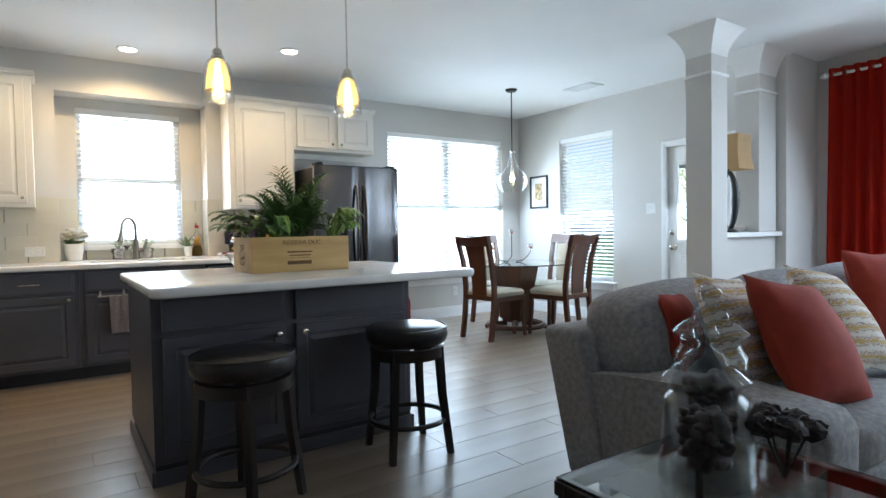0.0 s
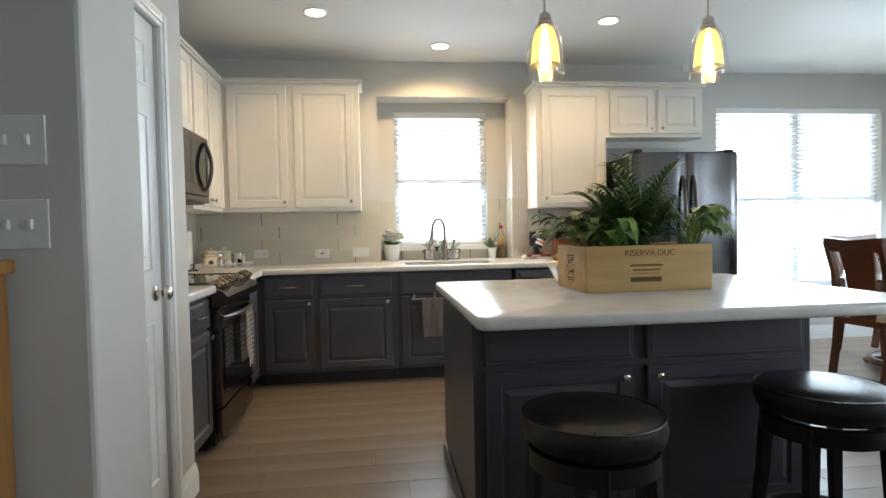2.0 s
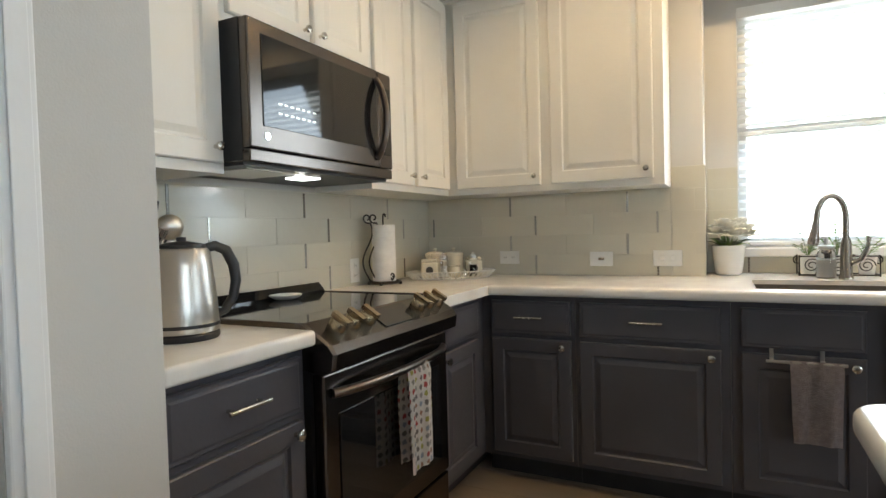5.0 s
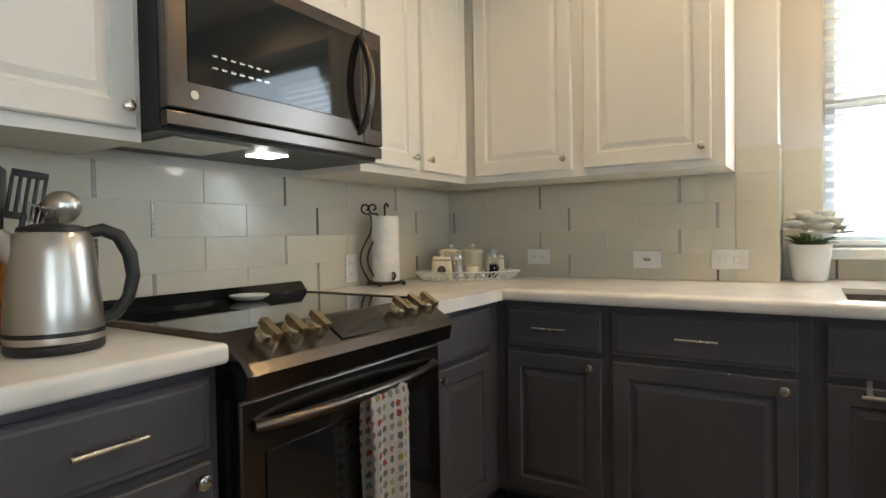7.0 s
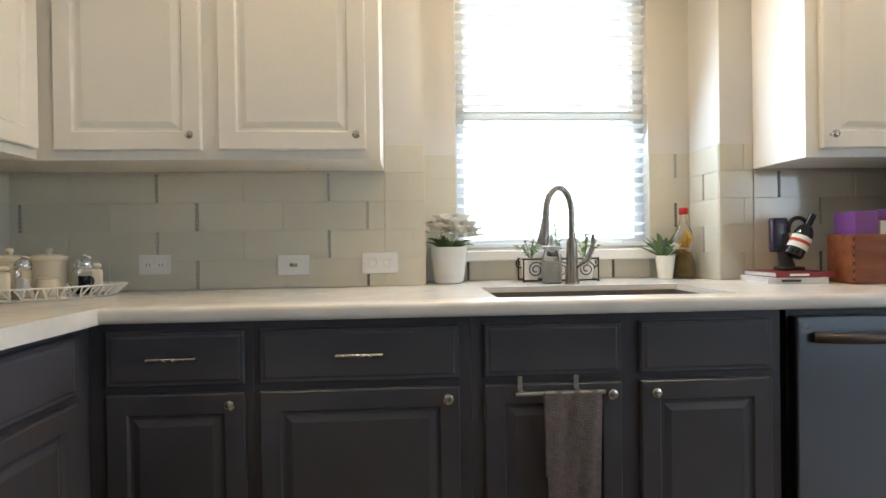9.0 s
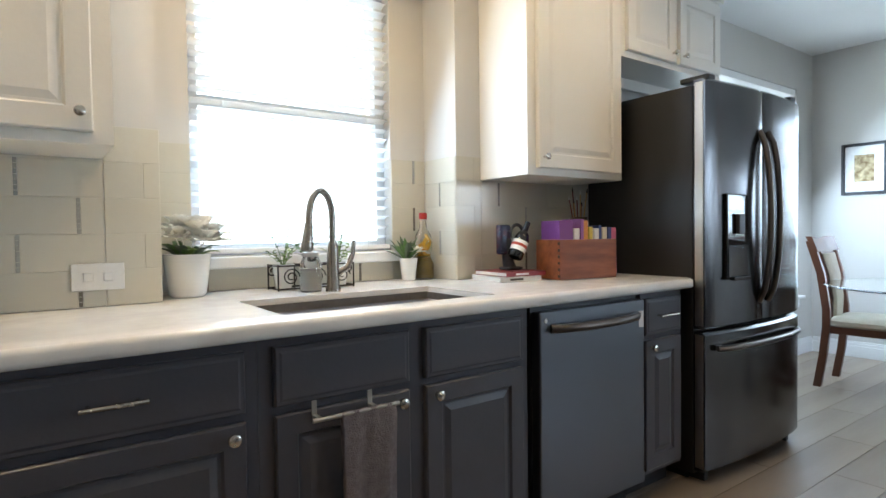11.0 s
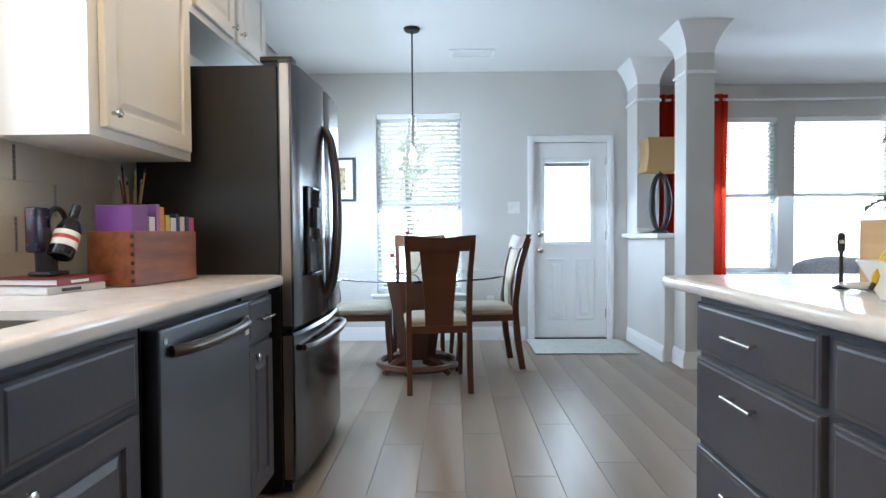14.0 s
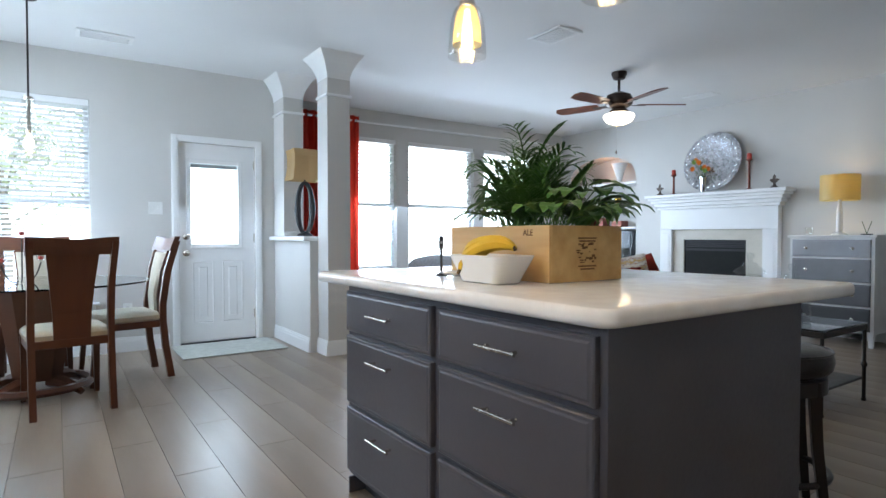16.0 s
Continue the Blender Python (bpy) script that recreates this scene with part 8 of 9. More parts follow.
def shaker(u, v, fill, label):
    x, y = on_tray(u, v)
    s = thing("grinder", (x, y, TB), label, "grinder", "salt and pepper grinders")
    part("glass", lathe([(0, 0.0), (0.026, 0.0), (0.027, 0.012), (0.018, 0.04), (0.021, 0.075), (0.021, 0.088), (0, 0.088)], (x, y, TB), 24), M_GLASS, s, "clear glass body", True)
    part("filling", lathe([(0, 0.004), (0.022, 0.004), (0.022, 0.012), (0.0145, 0.04), (0.016, 0.062), (0, 0.062)], (x, y, TB), 18), fill, s, smooth=True)
    part("dome", lathe([(0.023, 0.0885), (0.026, 0.095), (0.026, 0.105), (0.022, 0.118), (0.010, 0.125), (0.006, 0.128), (0.007, 0.134), (0, 0.137)], (x, y, TB), 24), M_CHROME, s, "chrome domed grinder top", True)


shaker(-0.05, -0.055, M_PAPER, "glass salt grinder with chrome dome")
shaker(0.115, -0.055, M_VOIDBLACK, "glass pepper grinder with chrome dome")
x, y = on_tray(0.015, -0.04)
solo("creamer", lathe([(0, 0), (0.026, 0), (0.034, 0.012), (0.036, 0.035), (0.030, 0.055), (0.033, 0.06), (0.029, 0.06), (0.030, 0.035), (0, 0.01)], (x, y, TB), 26), M_CREAMCER, (x, y, TB), "small cream ceramic jug on the tray", "jug", smooth=True)
x, y = on_tray(0.06, -0.085)
solo("shaker", lathe([(0, 0), (0.016, 0), (0.018, 0.012), (0.014, 0.03), (0.008, 0.042), (0, 0.045)], (x, y, TB), 20), M_CHROME, (x, y, TB), "tiny chrome shaker on the tray", "shaker", smooth=True)

# white flowers in a white pot
FX, FY = 1.665, 0.11
fp = thing("flower_pot", (FX, FY, CT), "white ceramic pot with white artificial flowers", "plant")
part("pot", lathe([(0, 0.001), (0.052, 0.001), (0.062, 0.012), (0.073, 0.10), (0.078, 0.15), (0.073, 0.15), (0.066, 0.10), (0, 0.09)], (FX, FY, CT), 36), M_WHITECER, fp, "smooth white pot", True)
random.seed(61)
for k in range(16):
    b = bmesh.new()
    a = 2.399 * k
    leaf(b, (FX + 0.03 * math.cos(a), FY + 0.03 * math.sin(a), CT + 0.135), (math.cos(a), math.sin(a), random.uniform(0.3, 1.6)), random.uniform(0.075, 0.105), 0.042, 0.7)
    part("leaf", b, (M_LEAF, M_LEAF3, M_LEAF2)[k % 3], fp)
for k, (dx, dy, dz) in enumerate(((0.02, -0.05, 0.205), (0.085, -0.03, 0.195), (-0.02, 0.02, 0.225), (0.06, 0.02, 0.225), (0.045, -0.08, 0.175), (0.10, 0.02, 0.17), (-0.05, -0.05, 0.185))):
    b = bmesh.new()
    c = Vector((FX + dx * 0.9, FY + dy, CT + dz + 0.02))
    tube([(FX, FY, CT + 0.12), c], 0.002, 5, b)
    for ring, (num, up_, ln) in enumerate(((9, 0.15, 0.080), (8, 0.8, 0.068), (6, 2.2, 0.050))):
        for i in range(num):
            a = 2 * math.pi * i / num + ring * 0.4
            leaf(b, c, (math.cos(a), math.sin(a), up_), ln, 0.062, 0.3, n=3)
    part("flower", b, M_PETAL, fp, "white layered blossom")

# black wire rack with herb pots
rk = thing("wire_rack", (2.12, 0.10, CT), "black scrolled wire rack holding small pots", "rack")
for z, n0 in ((0.008, 0), (0.095, 1)):
    part("rail", tube([(1.965, 0.045, CT + z), (2.275, 0.045, CT + z), (2.275, 0.155, CT + z), (1.965, 0.155, CT + z)], 0.0035, 6, closed=True), M_IRON, rk)
for x in (1.965, 2.07, 2.17, 2.275):
    for y in (0.045, 0.155):
        part("upright", tube([(x, y, CT + 0.001), (x, y, CT + 0.10)], 0.003, 6), M_IRON, rk)
for x in (2.015, 2.12, 2.225):
    part("scroll", tube([(x + 0.034 * (1 - i / 30) * math.cos(i * 0.5), 0.043, CT + 0.052 + 0.034 * (1 - i / 30) * math.sin(i * 0.5)) for i in range(24)], 0.0025, 6), M_IRON, rk)
for s, x in ((-1, 1.963), (1, 2.277)):
    part("curl_handle", tube([(x + s * 0.02 * (1 - i / 24) * math.sin(i * 0.5), 0.10, CT + 0.075 + 0.022 * (1 - i / 24) * math.cos(i * 0.5)) for i in range(18)], 0.003, 6), M_IRON, rk)
random.seed(71)
for k, x in enumerate((2.005, 2.12, 2.235)):
    hp_ = thing("herb_pot", (x, 0.10, CT + 0.004), "small white pot with leggy green herb", "plant", "window herbs")
    part("pot", lathe([(0, 0.008), (0.03, 0.008), (0.042, 0.095), (0.044, 0.10), (0.038, 0.10), (0, 0.085)], (x, 0.10, CT), 22), M_WHITECER, hp_, smooth=True)
    for j in range(9):
        b = bmesh.new()
        a = random.uniform(0, 6.28)
        h = random.uniform(0.05, 0.15)
        p0, p1 = Vector((x, 0.10, CT + 0.088)), Vector((x + 0.06 * math.cos(a), 0.10 + 0.04 * math.sin(a), CT + 0.088 + h))
        tube([p0, p0.lerp(p1, 0.5) + Vector((0, 0, 0.015)), p1], 0.0013, 5, b)
        for i in range(5):
            t = 0.35 + 0.65 * i / 4
            aa = random.uniform(0, 6.28)
            leaf(b, p0.lerp(p1, t), (math.cos(aa), math.sin(aa), 0.4), 0.028, 0.018, 0.5, n=3)
        part("sprig", b, M_LEAF2 if (j + k) % 3 else M_LEAF, hp_)
# soap jar with pump
SXp, SYp = 2.062, -0.03
so = thing("soap_dispenser", (SXp, SYp, CT), "clear glass soap dispenser with metal pump", "soap dispenser")
part("jar", lathe([(0, 0.001), (0.036, 0.001), (0.039, 0.008), (0.039, 0.105), (0.030, 0.125), (0.028, 0.13), (0, 0.13)], (SXp, SYp, CT), 28), M_GLASS, so, "clear ribbed glass jar", True)
part("soap", lathe([(0, 0.006), (0.033, 0.006), (0.034, 0.085), (0, 0.085)], (SXp, SYp, CT), 24), mat("soap_liquid", (0.55, 0.52, 0.46), rough=0.2, bump=0.0), so)
part("cap", lathe([(0.031, 0.1305), (0.032, 0.133), (0.032, 0.146), (0.010, 0.150), (0.008, 0.185), (0, 0.186)], (SXp, SYp, CT), 22), M_STEEL, so, smooth=True)
part("nozzle", tube([(SXp, SYp, CT + 0.183), (SXp - 0.02, SYp - 0.02, CT + 0.188), (SXp - 0.04, SYp - 0.04, CT + 0.178)], 0.006, 8), M_STEEL, so, smooth=True)

# succulent pot and oil bottle
GX, GY = 2.605, 0.15
su = thing("succulent_pot", (GX, GY, CT), "small white pot with succulent and white flower", "plant")
part("pot", lathe([(0, 0.001), (0.03, 0.001), (0.041, 0.095), (0.043, 0.10), (0.037, 0.10), (0, 0.085)], (GX, GY, CT), 26), M_WHITECER, su, smooth=True)
random.seed(81)
for k in range(22):
    b = bmesh.new()
    a = 2.399 * k
    leaf(b, (GX - 0.01 + 0.012 * math.cos(a), GY + 0.012 * math.sin(a), CT + 0.09), (math.cos(a), math.sin(a), 0.5 + 0.13 * k), random.uniform(0.075, 0.12), 0.024, 0.25, fold=0.5)
    part("leaf", b, M_LEAF3 if k % 2 else M_LEAF, su)
b = bmesh.new()
for ring, (num, up_, ln) in enumerate(((7, 0.2, 0.050), (6, 0.9, 0.042), (4, 2.5, 0.030))):
    for i in range(num):
        a = 2 * math.pi * i / num + ring * 0.4
        leaf(b, (GX + 0.025, GY - 0.035, CT + 0.125), (math.cos(a), math.sin(a) - 0.4, up_), ln, 0.03, 0.3, n=3)
tube([(GX, GY, CT + 0.085), (GX + 0.025, GY - 0.035, CT + 0.125)], 0.002, 5, b)
part("flower", b, M_PETAL, su, "single white blossom")
OX, OY = 2.69, 0.155
ob_ = thing("oil_bottle", (OX, OY, CT), "clear bottle of yellow peppers in oil, red cap", "bottle")
part("glass", lathe([(0, 0.001), (0.044, 0.001), (0.047, 0.01), (0.047, 0.07), (0.032, 0.105), (0.040, 0.14), (0.043, 0.17), (0.034, 0.205), (0.017, 0.235), (0.015, 0.275), (0, 0.275)], (OX, OY, CT), 28), M_GLASS, ob_, "bulged clear glass", True)
part("oil", lathe([(0, 0.006), (0.041, 0.006), (0.041, 0.068), (0.027, 0.103), (0, 0.104)], (OX, OY, CT), 22), mat("herb_oil", (0.30, 0.20, 0.03), (0.16, 0.10, 0.02), rough=0.3, scale=30), ob_, smooth=True)
M_PEPPER = mat("yellow_pepper", (0.75, 0.42, 0.02), (0.66, 0.30, 0.015), rough=0.3, scale=12, bump=0.02)
for k in range(6):
    a = k * 1.05
    part("pepper", tube([(OX + 0.012 * math.cos(a), OY + 0.012 * math.sin(a), CT + 0.075 + 0.012 * k), (OX + 0.026 * math.cos(a), OY + 0.026 * math.sin(a), CT + 0.10 + 0.014 * k), (OX + 0.008 * math.cos(a + 1), OY + 0.008 * math.sin(a + 1), CT + 0.12 + 0.016 * k)], [0.007, 0.010, 0.005], 8), M_PEPPER, ob_, smooth=True)
part("cap", lathe([(0.018, 0.2755), (0.019, 0.278), (0.019, 0.302), (0.016, 0.305), (0, 0.305)], (OX, OY, CT), 20), mat("red_cap", (0.42, 0.02, 0.015), rough=0.3), ob_, "red screw cap", True)

# books, bottle in a holder, box of notebooks
M_MAROON = mat("maroon_cover", (0.22, 0.022, 0.03), (0.18, 0.018, 0.024), rough=0.35, bump=0.02)
M_COVERW = mat("white_cover", (0.70, 0.68, 0.66), rough=0.4, bump=0.02)


def book(name, x0, x1, y0, y1, z, h, rot, cover, label, group="", spine_text=True):
    m = Matrix.Translation(((x0 + x1) / 2, (y0 + y1) / 2, z)) @ Matrix.Rotation(radians(rot), 4, "Z")
    w, d = (x1 - x0) / 2, (y1 - y0) / 2
    o = thing(name, m.to_translation(), label, "book", group)
    b = box(-w, w, -d, d, 0.0005, 0.003, 0.001)
    box(-w, w, -d, d, h - 0.0025, h, 0.001, bm=b)
    box(-w, w, -d, -d + 0.003, 0.003, h - 0.0025, bm=b)
    b.transform(m)
    part("cover", b, cover, o)
    b = box(-w + 0.004, w - 0.004, -d + 0.0035, d - 0.004, 0.0035, h - 0.003)
    b.transform(m)
    part("page_block", b, M_PAPER, o)
    if spine_text:
        b = box(-w * 0.55, w * 0.1, -d - 0.0008, -d - 0.0001, h * 0.3, h * 0.7)
        b.transform(m)
        part("title_bar", b, M_PAPER if cover is M_MAROON else M_SEAL, o)
    return o


book("book", 2.815, 3.025, -0.27, -0.03, CT, 0.022, -8, M_COVERW, "white hardback book lying on the worktop", "stacked books")
book("book", 2.83, 3.045, -0.275, -0.045, CT + 0.0225, 0.020, -4, M_MAROON, "maroon paperback book on the white book", "stacked books")
BZ = CT + 0.0435
WXc, WYc = 2.945, -0.15
wh = thing("bottle_holder", (WXc, WYc, BZ), "dark sculpted wine bottle holder on the books", "bottle holder")
part("foot", box(WXc - 0.035, WXc + 0.05, WYc - 0.035, WYc + 0.035, BZ, BZ + 0.014, 0.006, 3), M_BLACK, wh, smooth=True)
part("stand", tube([(WXc, WYc, BZ + 0.01), (WXc - 0.01, WYc, BZ + 0.05), (WXc - 0.012, WYc, BZ + 0.10), (WXc - 0.02, WYc, BZ + 0.14)], [0.03, 0.024, 0.026, 0.022], 12), M_BLACK, wh, smooth=True)
part("panel", box(WXc - 0.065, WXc - 0.005, WYc - 0.018, WYc + 0.018, BZ + 0.07, BZ + 0.20, 0.008, 3), mat("navy_lacquer", (0.018, 0.02, 0.045), (0.05, 0.012, 0.02), rough=0.25, scale=30, detail=0), wh, "navy patterned panel", True)
part("neck_loop", tube([(WXc + 0.045 + 0.04 * math.cos(a), WYc, BZ + 0.155 + 0.045 * math.sin(a)) for a in [radians(-70 + 14 * i) for i in range(20)]], 0.008, 8), M_BLACK, wh, smooth=True)
wb = thing("wine_bottle", (WXc, WYc, BZ + 0.05), "dark wine bottle leaning in its holder", "bottle")
wm = Matrix.Translation((WXc - 0.01, WYc - 0.045, BZ + 0.055)) @ Matrix.Rotation(radians(28), 4, "Y")
b = lathe([(0, 0), (0.030, 0), (0.034, 0.006), (0.034, 0.09), (0.026, 0.115), (0.013, 0.13), (0.012, 0.175), (0, 0.175)], (0, 0, 0), 26)
b.transform(wm)
part("glass", b, M_BLACKGLASS, wb, "dark glossy glass", True)
b = lathe([(0.0345, 0.03), (0.0346, 0.031), (0.0346, 0.078), (0.0345, 0.079)], (0, 0, 0), 26, cap=False)
b.transform(wm)
part("label_band", b, M_PAPER, wb, "white and red label")
b = lathe([(0.035, 0.05), (0.0352, 0.051), (0.0352, 0.062), (0.035, 0.063)], (0, 0, 0), 26, cap=False)
b.transform(wm)
part("label_stripe", b, mat("label_red", (0.45, 0.05, 0.03), rough=0.5), wb)
# wooden box
BX0, BX1, BY0, BY1, BH = 3.065, 3.385, -0.375, -0.205, 0.175
M_WOODBOX2 = wood_mat("reddish_box_wood", (0.15, 0.045, 0.018), (0.27, 0.09, 0.035), "X", 0.42, 5.0, bump=0.12)
bxm = Matrix.Translation(((BX0 + BX1) / 2, (BY0 + BY1) / 2, CT)) @ Matrix.Rotation(radians(-9), 4, "Z")
bw, bd = (BX1 - BX0) / 2, (BY1 - BY0) / 2
wbx = thing("wooden_box", bxm.to_translation(), "reddish wooden box with finger joints, full of booklets", "box")
for nm, c in (("front_board", (-bw, bw, -bd, -bd + 0.014, 0.002, BH)), ("back_board", (-bw, bw, bd - 0.014, bd, 0.002, BH)), ("side_board", (-bw, -bw + 0.014, -bd + 0.014, bd - 0.014, 0.002, BH)), ("side_board", (bw - 0.014, bw, -bd + 0.014, bd - 0.014, 0.002, BH)), ("base_board", (-bw + 0.014, bw - 0.014, -bd + 0.014, bd - 0.014, 0.002, 0.012))):
    b = box(*c, 0.0015)
    b.transform(bxm)
    part(nm, b, M_WOODBOX2, wbx)
for k in range(6):
    for s in (-1, 1):
        b = box(s * bw - 0.001 if s > 0 else -bw - 0.0012, s * bw + 0.0012 if s > 0 else -bw + 0.001, -bd + 0.001, -bd + 0.0135, 0.012 + k * 0.028, 0.024 + k * 0.028)
        b.transform(bxm)
        part("finger_joint", b, M_DARKWOOD, wbx)
cols = [("purple_card", (0.20, 0.06, 0.26)), ("white_card", (0.72, 0.70, 0.70)), ("violet_card", (0.28, 0.11, 0.34)), ("orange_card", (0.62, 0.24, 0.04)), ("yellow_card", (0.66, 0.50, 0.08)), ("white_card", (0.75, 0.74, 0.72)), ("navy_card", (0.03, 0.05, 0.17)), ("cream_card", (0.70, 0.64, 0.50)), ("navy_card", (0.04, 0.06, 0.2)), ("pink_card", (0.55, 0.12, 0.22))]
xx = -bw + 0.018
for k, (nm, c) in enumerate(cols):
    w = 0.075 if k == 0 else (0.022, 0.030, 0.018, 0.026)[k % 4]
    hgt = (0.055, 0.048, 0.06, 0.052)[k % 4] + (0.03 if k in (0, 2, 3) else 0)
    b = box(xx, xx + w, -bd + 0.02, bd - 0.018, 0.013, BH + hgt, 0.002)
    b.transform(bxm @ Matrix.Rotation(radians(0.8 * (k % 3 - 1)), 4, "Y"))
    p_ = bxm @ Vector((xx + w / 2, 0, 0.013))
    solo("notebook", b, mat(nm, c, rough=0.45, bump=0.02), p_, "%s booklet standing in the wooden box" % nm.split("_")[0], "notebook", "booklets in the box")
    xx += w + 0.003
# cup of brushes
QX, QY = 3.43, -0.13
cp = thing("pencil_cup", (QX, QY, CT), "dark wire cup full of brushes and pencils", "cup")
part("stand", box(QX - 0.05, QX + 0.05, QY - 0.05, QY + 0.05, CT + 0.001, CT + 0.17, 0.004), M_BLACK, cp, "black organiser block")
part("cup", lathe([(0, 0.171), (0.036, 0.171), (0.042, 0.28), (0.038, 0.28), (0.033, 0.18), (0, 0.18)], (QX, QY, CT), 24), mat("bronze_mesh", (0.14, 0.10, 0.07), rough=0.4, metal=0.6), cp, smooth=True)
random.seed(91)
for k in range(11):
    a, t = 2.399 * k, random.uniform(0.3, 1.0)
    p0 = Vector((QX + 0.015 * math.cos(a), QY + 0.015 * math.sin(a), CT + 0.183))
    p1 = Vector((QX + 0.05 * t * math.cos(a), QY + 0.05 * t * math.sin(a), CT + random.uniform(0.33, 0.41)))
    pn = thing("paintbrush" if k % 2 else "pencil", p0, "thin brush standing in the cup" if k % 2 else "wooden pencil standing in the cup", "pencil", "pencils in the cup")
    part("shaft", tube([p0, p1], 0.0032, 6), M_PINE if k % 3 else M_MAROON, pn)
    part("bristles" if k % 2 else "point", tube([p1, p1 + (p1 - p0) * 0.10], [0.005, 0.0012], 6), M_PAPER if k % 2 else M_BLACK, pn)

# towel bar on the sink cabinet door, with its towel
tbx = thing("towel_bar", (1.91, -0.655, 0.66), "brushed steel over-door towel bar", "towel bar")
for x in (1.803, 1.966):
    part("hook", box(x, x + 0.014, -0.6365, -0.633, 0.655, 0.692, 0.0005), M_STEEL, tbx)
    part("arm", box(x, x + 0.014, -0.672, -0.6366, 0.645, 0.6565, 0.001), M_STEEL, tbx)
part("bar", tube([(1.79, -0.672, 0.651), (2.045, -0.672, 0.651)], 0.006, 10), M_STEEL, tbx, smooth=True)
M_WAFFLE = mat("grey_waffle_cloth", (0.42, 0.355, 0.35), (0.34, 0.285, 0.28), rough=0.95, scale=60, fine=260, bump=0.7, detail=1)
towel("hand_towel", -0.672, 1.868, 2.035, 0.655, 0.30, 0.24, 0.012, M_WAFFLE, "grey-brown waffle hand towel over the bar", axis="x", out=-1)


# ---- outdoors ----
# Glowing sheets added behind the windows in place of blown-out daylight.
M_BACKGLOW_NEAR = glow("near_backdrop_glow", (0.88, 0.95, 1.0), 4.2)
M_BACKGLOW_FAR = glow("far_backdrop_glow", (0.86, 0.95, 1.0), 2.5)


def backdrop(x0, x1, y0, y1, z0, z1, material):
    tagged(part("backdrop", box(x0, x1, y0, y1, z0, z1), material), "glowing sheet added for overexposed daylight outside the window", "backdrop", kind="structure")


backdrop(0.4, 8.6, 1.9, 1.95, -0.14, 4.2, M_BACKGLOW_NEAR)   # pale wall of light north of the house
backdrop(XL + 2.2, XL + 2.25, -9.6, -4.0, -0.14, 4.2, M_BACKGLOW_NEAR)   # and east of the living room
backdrop(XE + 11.0, XE + 11.05, -9.0, 6.0, -0.14, 8.5, M_BACKGLOW_FAR)    # far beyond the garden

# Bark and leaf colours are paled to carry the overexposed outdoor glare.
M_BARK = mat("glare_paled_bark", (0.45, 0.41, 0.36), (0.36, 0.32, 0.27), rough=0.95, scale=20, fine=60, bump=0.6)
M_FOL = slat_mat("glare_paled_leaf", (0.68, 0.74, 0.48), 0.55)


def tree(x, y, h, r, n, seed, label, leaf_size=0.075):
    random.seed(seed)
    t = thing("tree", (x, y, -0.15), label, "tree", "garden trees")
    trunk = tube([(x, y, -0.15), (x + 0.05, y, h * 0.25), (x - 0.04, y + 0.06, h * 0.55), (x, y, h * 0.9)], [0.08, 0.06, 0.04, 0.012], 8)
    tips = []
    for k in range(9):
        a = 2.399 * k
        z0 = h * (0.22 + 0.06 * k)
        tip = Vector((x + r * 0.8 * math.cos(a), y + r * 0.8 * math.sin(a), z0 + h * 0.16))
        tube([(x, y, z0), (x + r * 0.35 * math.cos(a), y + r * 0.35 * math.sin(a), z0 + h * 0.10), tip], [0.02, 0.012, 0.005], 6, trunk)
        tips.append(tip)
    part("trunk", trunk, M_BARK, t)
    vs, fs = [], []
    for k in range(n):
        c = random.choice(tips).lerp(Vector((x, y, h * 0.7)), random.uniform(0, 0.5))
        c = c + Vector((random.gauss(0, r * 0.26), random.gauss(0, r * 0.26), random.gauss(0, h * 0.10)))
        d = Vector((random.gauss(0, 1), random.gauss(0, 1), random.gauss(-0.3, 0.7))).normalized()
        s = d.orthogonal().normalized()
        L = leaf_size * random.uniform(0.6, 1.3)
        i = len(vs)
        vs += [c, c + d * L * 0.5 + s * L * 0.26, c + d * L, c + d * L * 0.5 - s * L * 0.26]
        fs.append((i, i + 1, i + 2, i + 3))
    me = bpy.data.meshes.new("crown")
    inv = Vector((x, y, -0.15))
    me.from_pydata([v - inv for v in vs], [], fs)
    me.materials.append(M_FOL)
    ob = new("crown", me)
    ob.parent = t


tree(XE + 4.2, -0.6, 3.6, 1.5, 6000, 1, "leafy garden tree outside the dining window")
tree(XE + 5.8, 1.2, 4.2, 1.6, 5000, 3, "tall leafy tree behind the garden tree")


# ---- glazed tile backsplash ----
TH, TW, MW, JT = 0.1105, 0.305, 0.010, 0.0012
tile_cache = {}


def tile_mesh(axis, w, h, material, depth):
    key = (axis, round(w, 3), round(h, 3), material.name)
    if key not in tile_cache:
        b = box(-w / 2, w / 2, -depth, 0, -h / 2, h / 2) if axis == "x" else box(-depth, depth * 0, -w / 2, w / 2, -h / 2, h / 2)
        front = (lambda c: c.y < -depth + 1e-5) if axis == "x" else (lambda c: c.x < -depth + 1e-5)
        if axis != "x":
            b.transform(Matrix.Scale(-1, 4, (1, 0, 0)))
            front = lambda c: c.x > depth - 1e-5
        bmesh.ops.bevel(b, geom=[e for e in b.edges if all(front(v.co) for v in e.verts)], offset=0.0008, segments=2, profile=0.5, affect="EDGES")
        bmesh.ops.recalc_face_normals(b, faces=b.faces)
        me = bpy.data.meshes.new("tile")
        b.to_mesh(me)
        b.free()
        me.materials.append(material)
        tile_cache[key] = me
    return tile_cache[key]


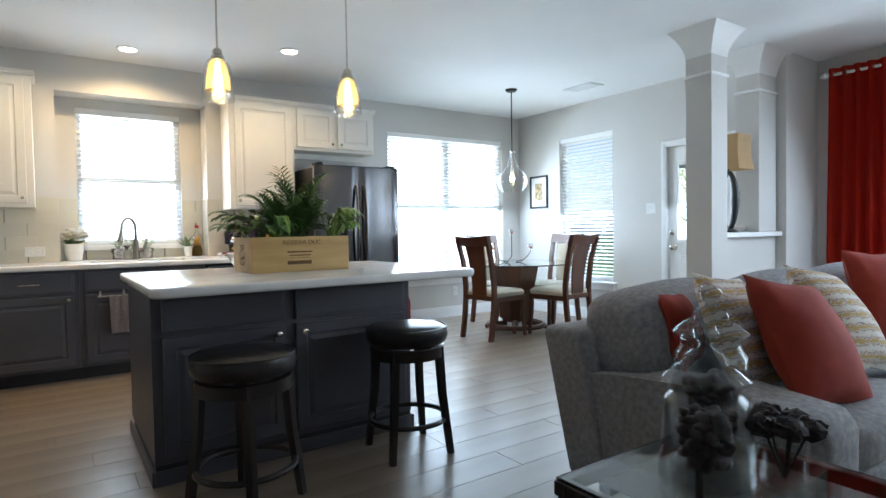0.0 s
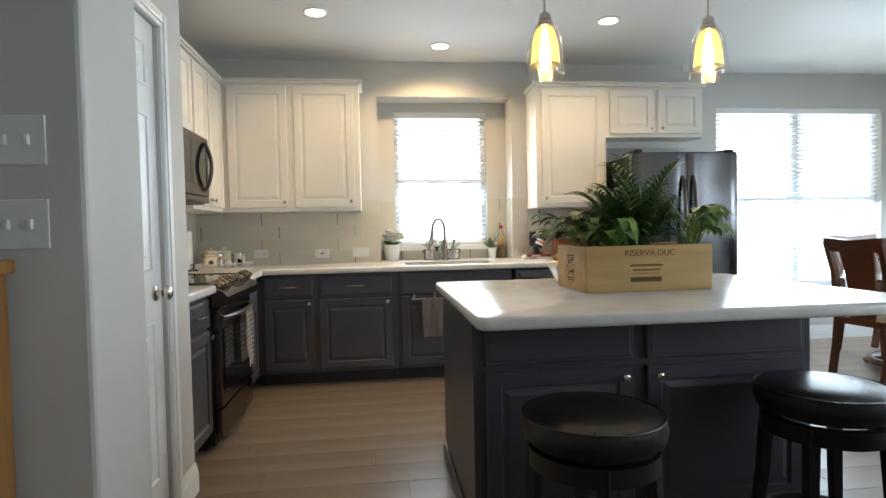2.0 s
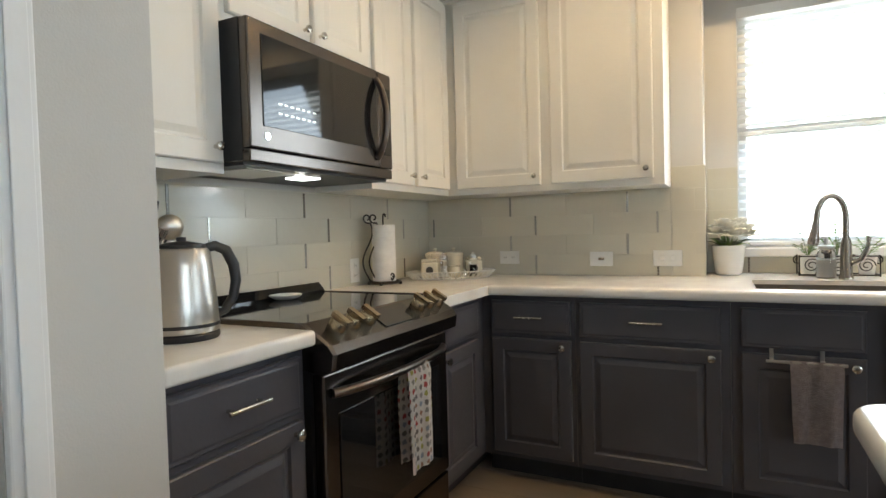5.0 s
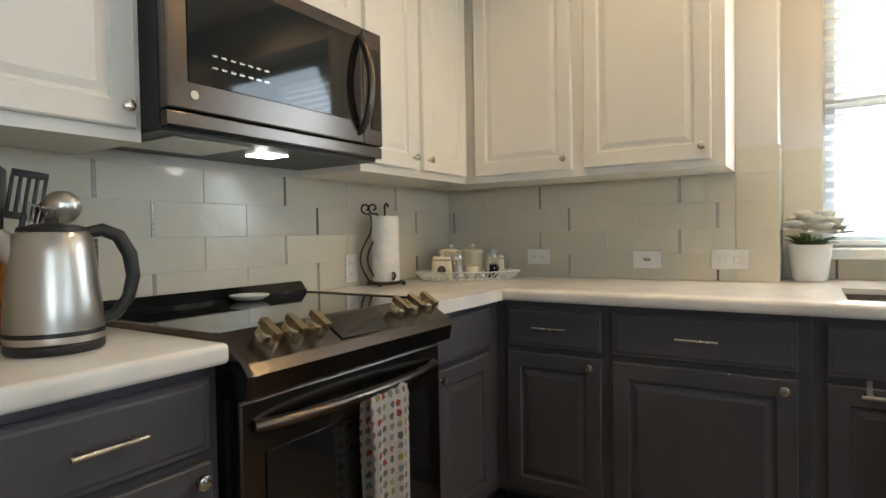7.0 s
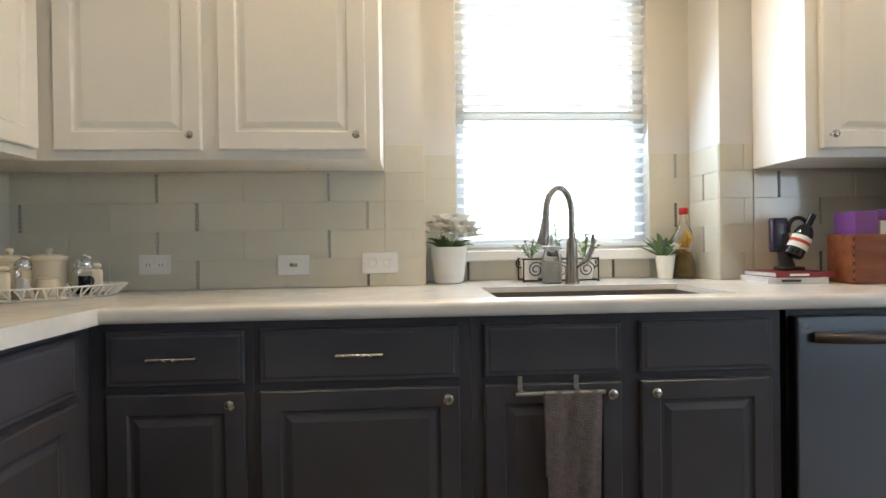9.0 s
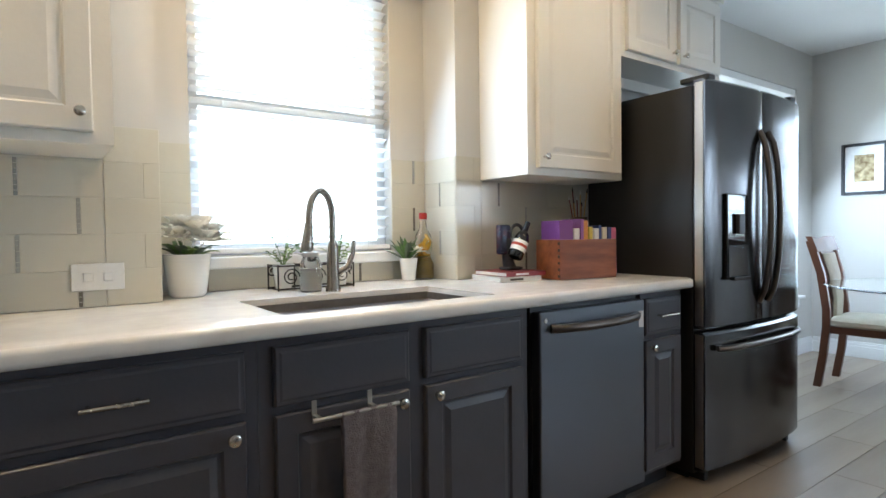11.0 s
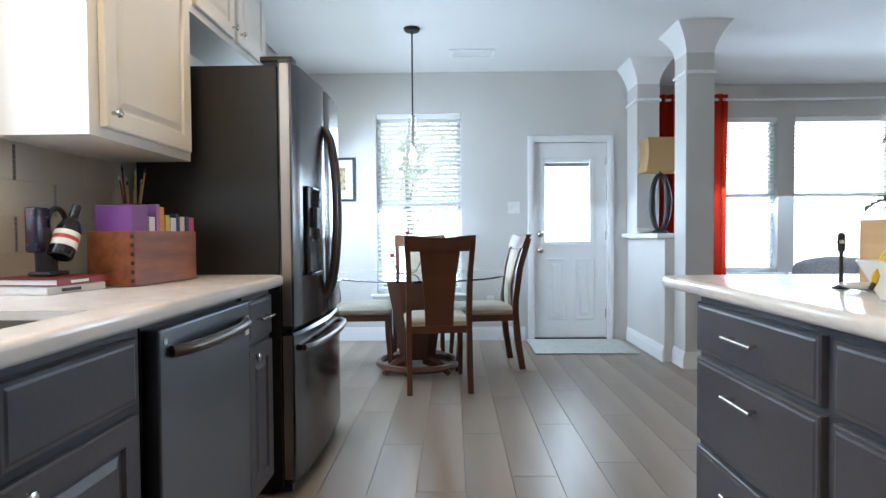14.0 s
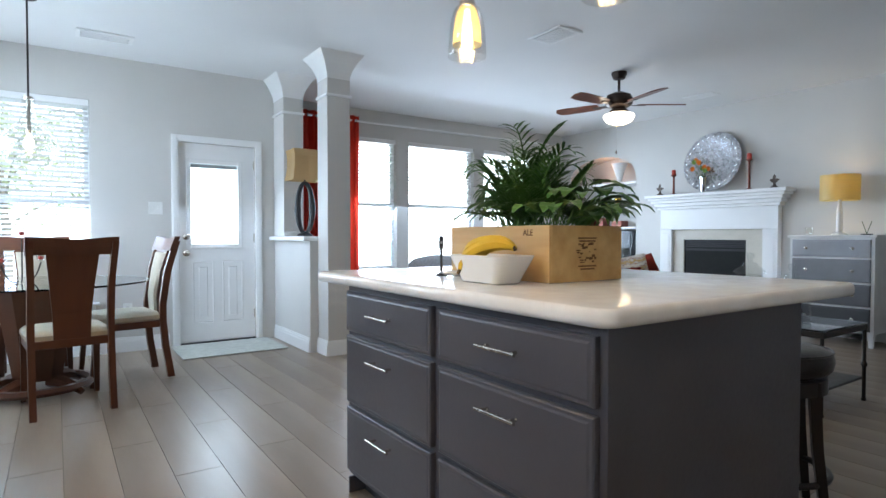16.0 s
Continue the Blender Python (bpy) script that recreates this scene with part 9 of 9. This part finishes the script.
def tiled(name, axis, plane, out, a0, a1, rows, phases, period, holes=(), top=None, label="glazed greige tile backsplash"):
    """Rows of long tiles with a slim mosaic strip every second tile. axis 'x': the wall runs along x; out is the way the face looks."""
    fm = face_map(axis, plane, out)
    zt = top or CT + 0.001 + rows * TH
    bs = part(name, fbox(fm, a0, a1, 0.0005, 0.003, CT + 0.001, zt - 0.001), M_GROUT)
    tagged(bs, label, "backsplash", kind="structure")
    for r_ in range(rows):
        z0 = CT + 0.002 + r_ * TH
        zc, hh = z0 + (TH - JT) / 2, TH - JT
        pieces = []
        k0 = phases[r_ % 2] - period * math.ceil((phases[r_ % 2] - a0) / period) - period
        a = k0
        while a < a1:
            pieces += [(a - MW / 2, a + MW / 2, "mosaic"), (a + MW / 2 + JT, a + period / 2 - JT / 2, "tile"), (a + period / 2 + JT / 2, a + period - MW / 2 - JT, "tile")]
            a += period
        for p0, p1, kind_ in pieces:
            p0, p1 = max(p0, a0 + 0.001), min(p1, a1 - 0.001)
            if p1 - p0 < 0.006:
                continue
            cuts = [(p0, p1)]
            for h0, h1, hz0, hz1 in holes:
                if hz0 < zc < hz1:
                    nc = []
                    for c0, c1 in cuts:
                        if c1 <= h0 or c0 >= h1:
                            nc.append((c0, c1))
                        else:
                            nc += [(c0, h0), (h1, c1)]
                    cuts = [c for c in nc if c[1] - c[0] > 0.006]
            for c0, c1 in cuts:
                if kind_ == "tile":
                    ob = new("tile", tile_mesh(axis, c1 - c0, hh, M_TILE, 0.005))
                    flip = (axis == "x" and out > 0) or (axis != "x" and out < 0)
                    ob.matrix_basis = Matrix.Translation(fm((c0 + c1) / 2, 0.001, zc)) @ (Matrix.Rotation(math.pi, 4, "Z") if flip else Matrix.Identity(4))
                    ob.parent = bs
                elif c1 - c0 > MW * 0.9:
                    for j in range(7):
                        ob = new("mosaic_chip", tile_mesh(axis, c1 - c0, hh / 7 - 0.0014, M_MOSAICS[(j * 3 + r_ * 2 + int(c0 * 50)) % 3], 0.006))
                        flip = (axis == "x" and out > 0) or (axis != "x" and out < 0)
                        ob.matrix_basis = Matrix.Translation(fm((c0 + c1) / 2, 0.001, z0 + (j + 0.5) * hh / 7)) @ (Matrix.Rotation(math.pi, 4, "Z") if flip else Matrix.Identity(4))
                        ob.parent = bs


M_MOSAICS = [mat("mosaic_dark", (0.17, 0.15, 0.125), rough=0.2, bump=0.1), mat("mosaic_grey", (0.40, 0.40, 0.37), rough=0.12, bump=0.1), mat("mosaic_silver", (0.55, 0.55, 0.52), rough=0.2, metal=0.6, bump=0.1)]
tiled("backsplash_1", "x", 0.0, -1, 0.008, 1.408, 4, (0.692, 0.543), 0.65, top=1.363)
tiled("backsplash_2", "x", 0.0, -1, 1.4095, AX0 + 0.006, 5, (0.692, 0.543), 0.65)
tiled("backsplash_3", "x", 0.0, -1, AX1 - 0.006, 2.904, 5, (3.19, 3.014), 0.65)
tiled("backsplash_4", "x", 0.0, -1, 2.9055, 3.53, 4, (3.19, 3.014), 0.65, top=1.363)
tiled("backsplash_5", "y", 0.0, 1, -2.362, -0.002, 4, (-1.67, -1.155), 0.68, top=1.363)
tiled("backsplash_6", "y", AX0, 1, 0.001, YN - 0.008, 5, (0.9, 0.75), 0.65, label="glazed tile on the niche side")
tiled("backsplash_7", "y", AX1, -1, 0.001, YN - 0.008, 5, (0.9, 0.12), 0.65, label="glazed tile on the niche side")
tiled("backsplash_8", "x", YN, -1, AX0 + 0.008, WX0 - 0.001, 5, (1.4, 1.2), 0.65, label="glazed tile beside the sink window")
tiled("backsplash_9", "x", YN, -1, WX1 + 0.001, AX1 - 0.008, 5, (1.4, 1.2), 0.65, label="glazed tile beside the sink window")
tiled("backsplash_10", "x", YN, -1, WX0, WX1, 1, (1.76, 1.2), 0.65, top=0.99, label="glazed tile under the window sill")


# ---- floor of wood-look planks ----
b = box(-2.4, XL, -8.4, -3.3, -0.05, -0.006)
box(-0.15, XE, -3.3, YN, -0.05, -0.006, bm=b)
sub = tagged(part("floor", b, M_JOINT), "wood-look plank floor, grey-brown", "floor", kind="structure")
PW, PL = 0.205, 1.22
plank_cache = {}


def plank_mesh(w, l):
    key = (round(w, 3), round(l, 3))
    if key not in plank_cache:
        b = box(-l / 2, l / 2, -w / 2, w / 2, -0.0055, 0.0)
        bmesh.ops.bevel(b, geom=[e for e in b.edges if all(v.co.z > -0.001 for v in e.verts)], offset=0.0008, segments=1, affect="EDGES")
        me = bpy.data.meshes.new("plank")
        b.to_mesh(me)
        b.free()
        me.materials.append(M_PLANK)
        plank_cache[key] = me
    return plank_cache[key]


ROOM = (-2.4, XL, -8.0, YN)
row = 0
y = ROOM[3]
while y - PW > ROOM[2]:
    off = (row * 0.437) % 1.0
    x = ROOM[0] - off * PL
    while x < ROOM[1]:
        a, c = max(x, -0.15 if y - PW > -3.5 else ROOM[0]), min(x + PL, XE if y - PW > -3.35 else ROOM[1])
        if c - a > 0.05:
            ob = new("plank", plank_mesh(PW - 0.002, c - a - 0.002))
            ob.location = ((a + c) / 2, y - PW / 2, 0.0)
            ob.parent = sub
        x += PL
    y -= PW
    row += 1
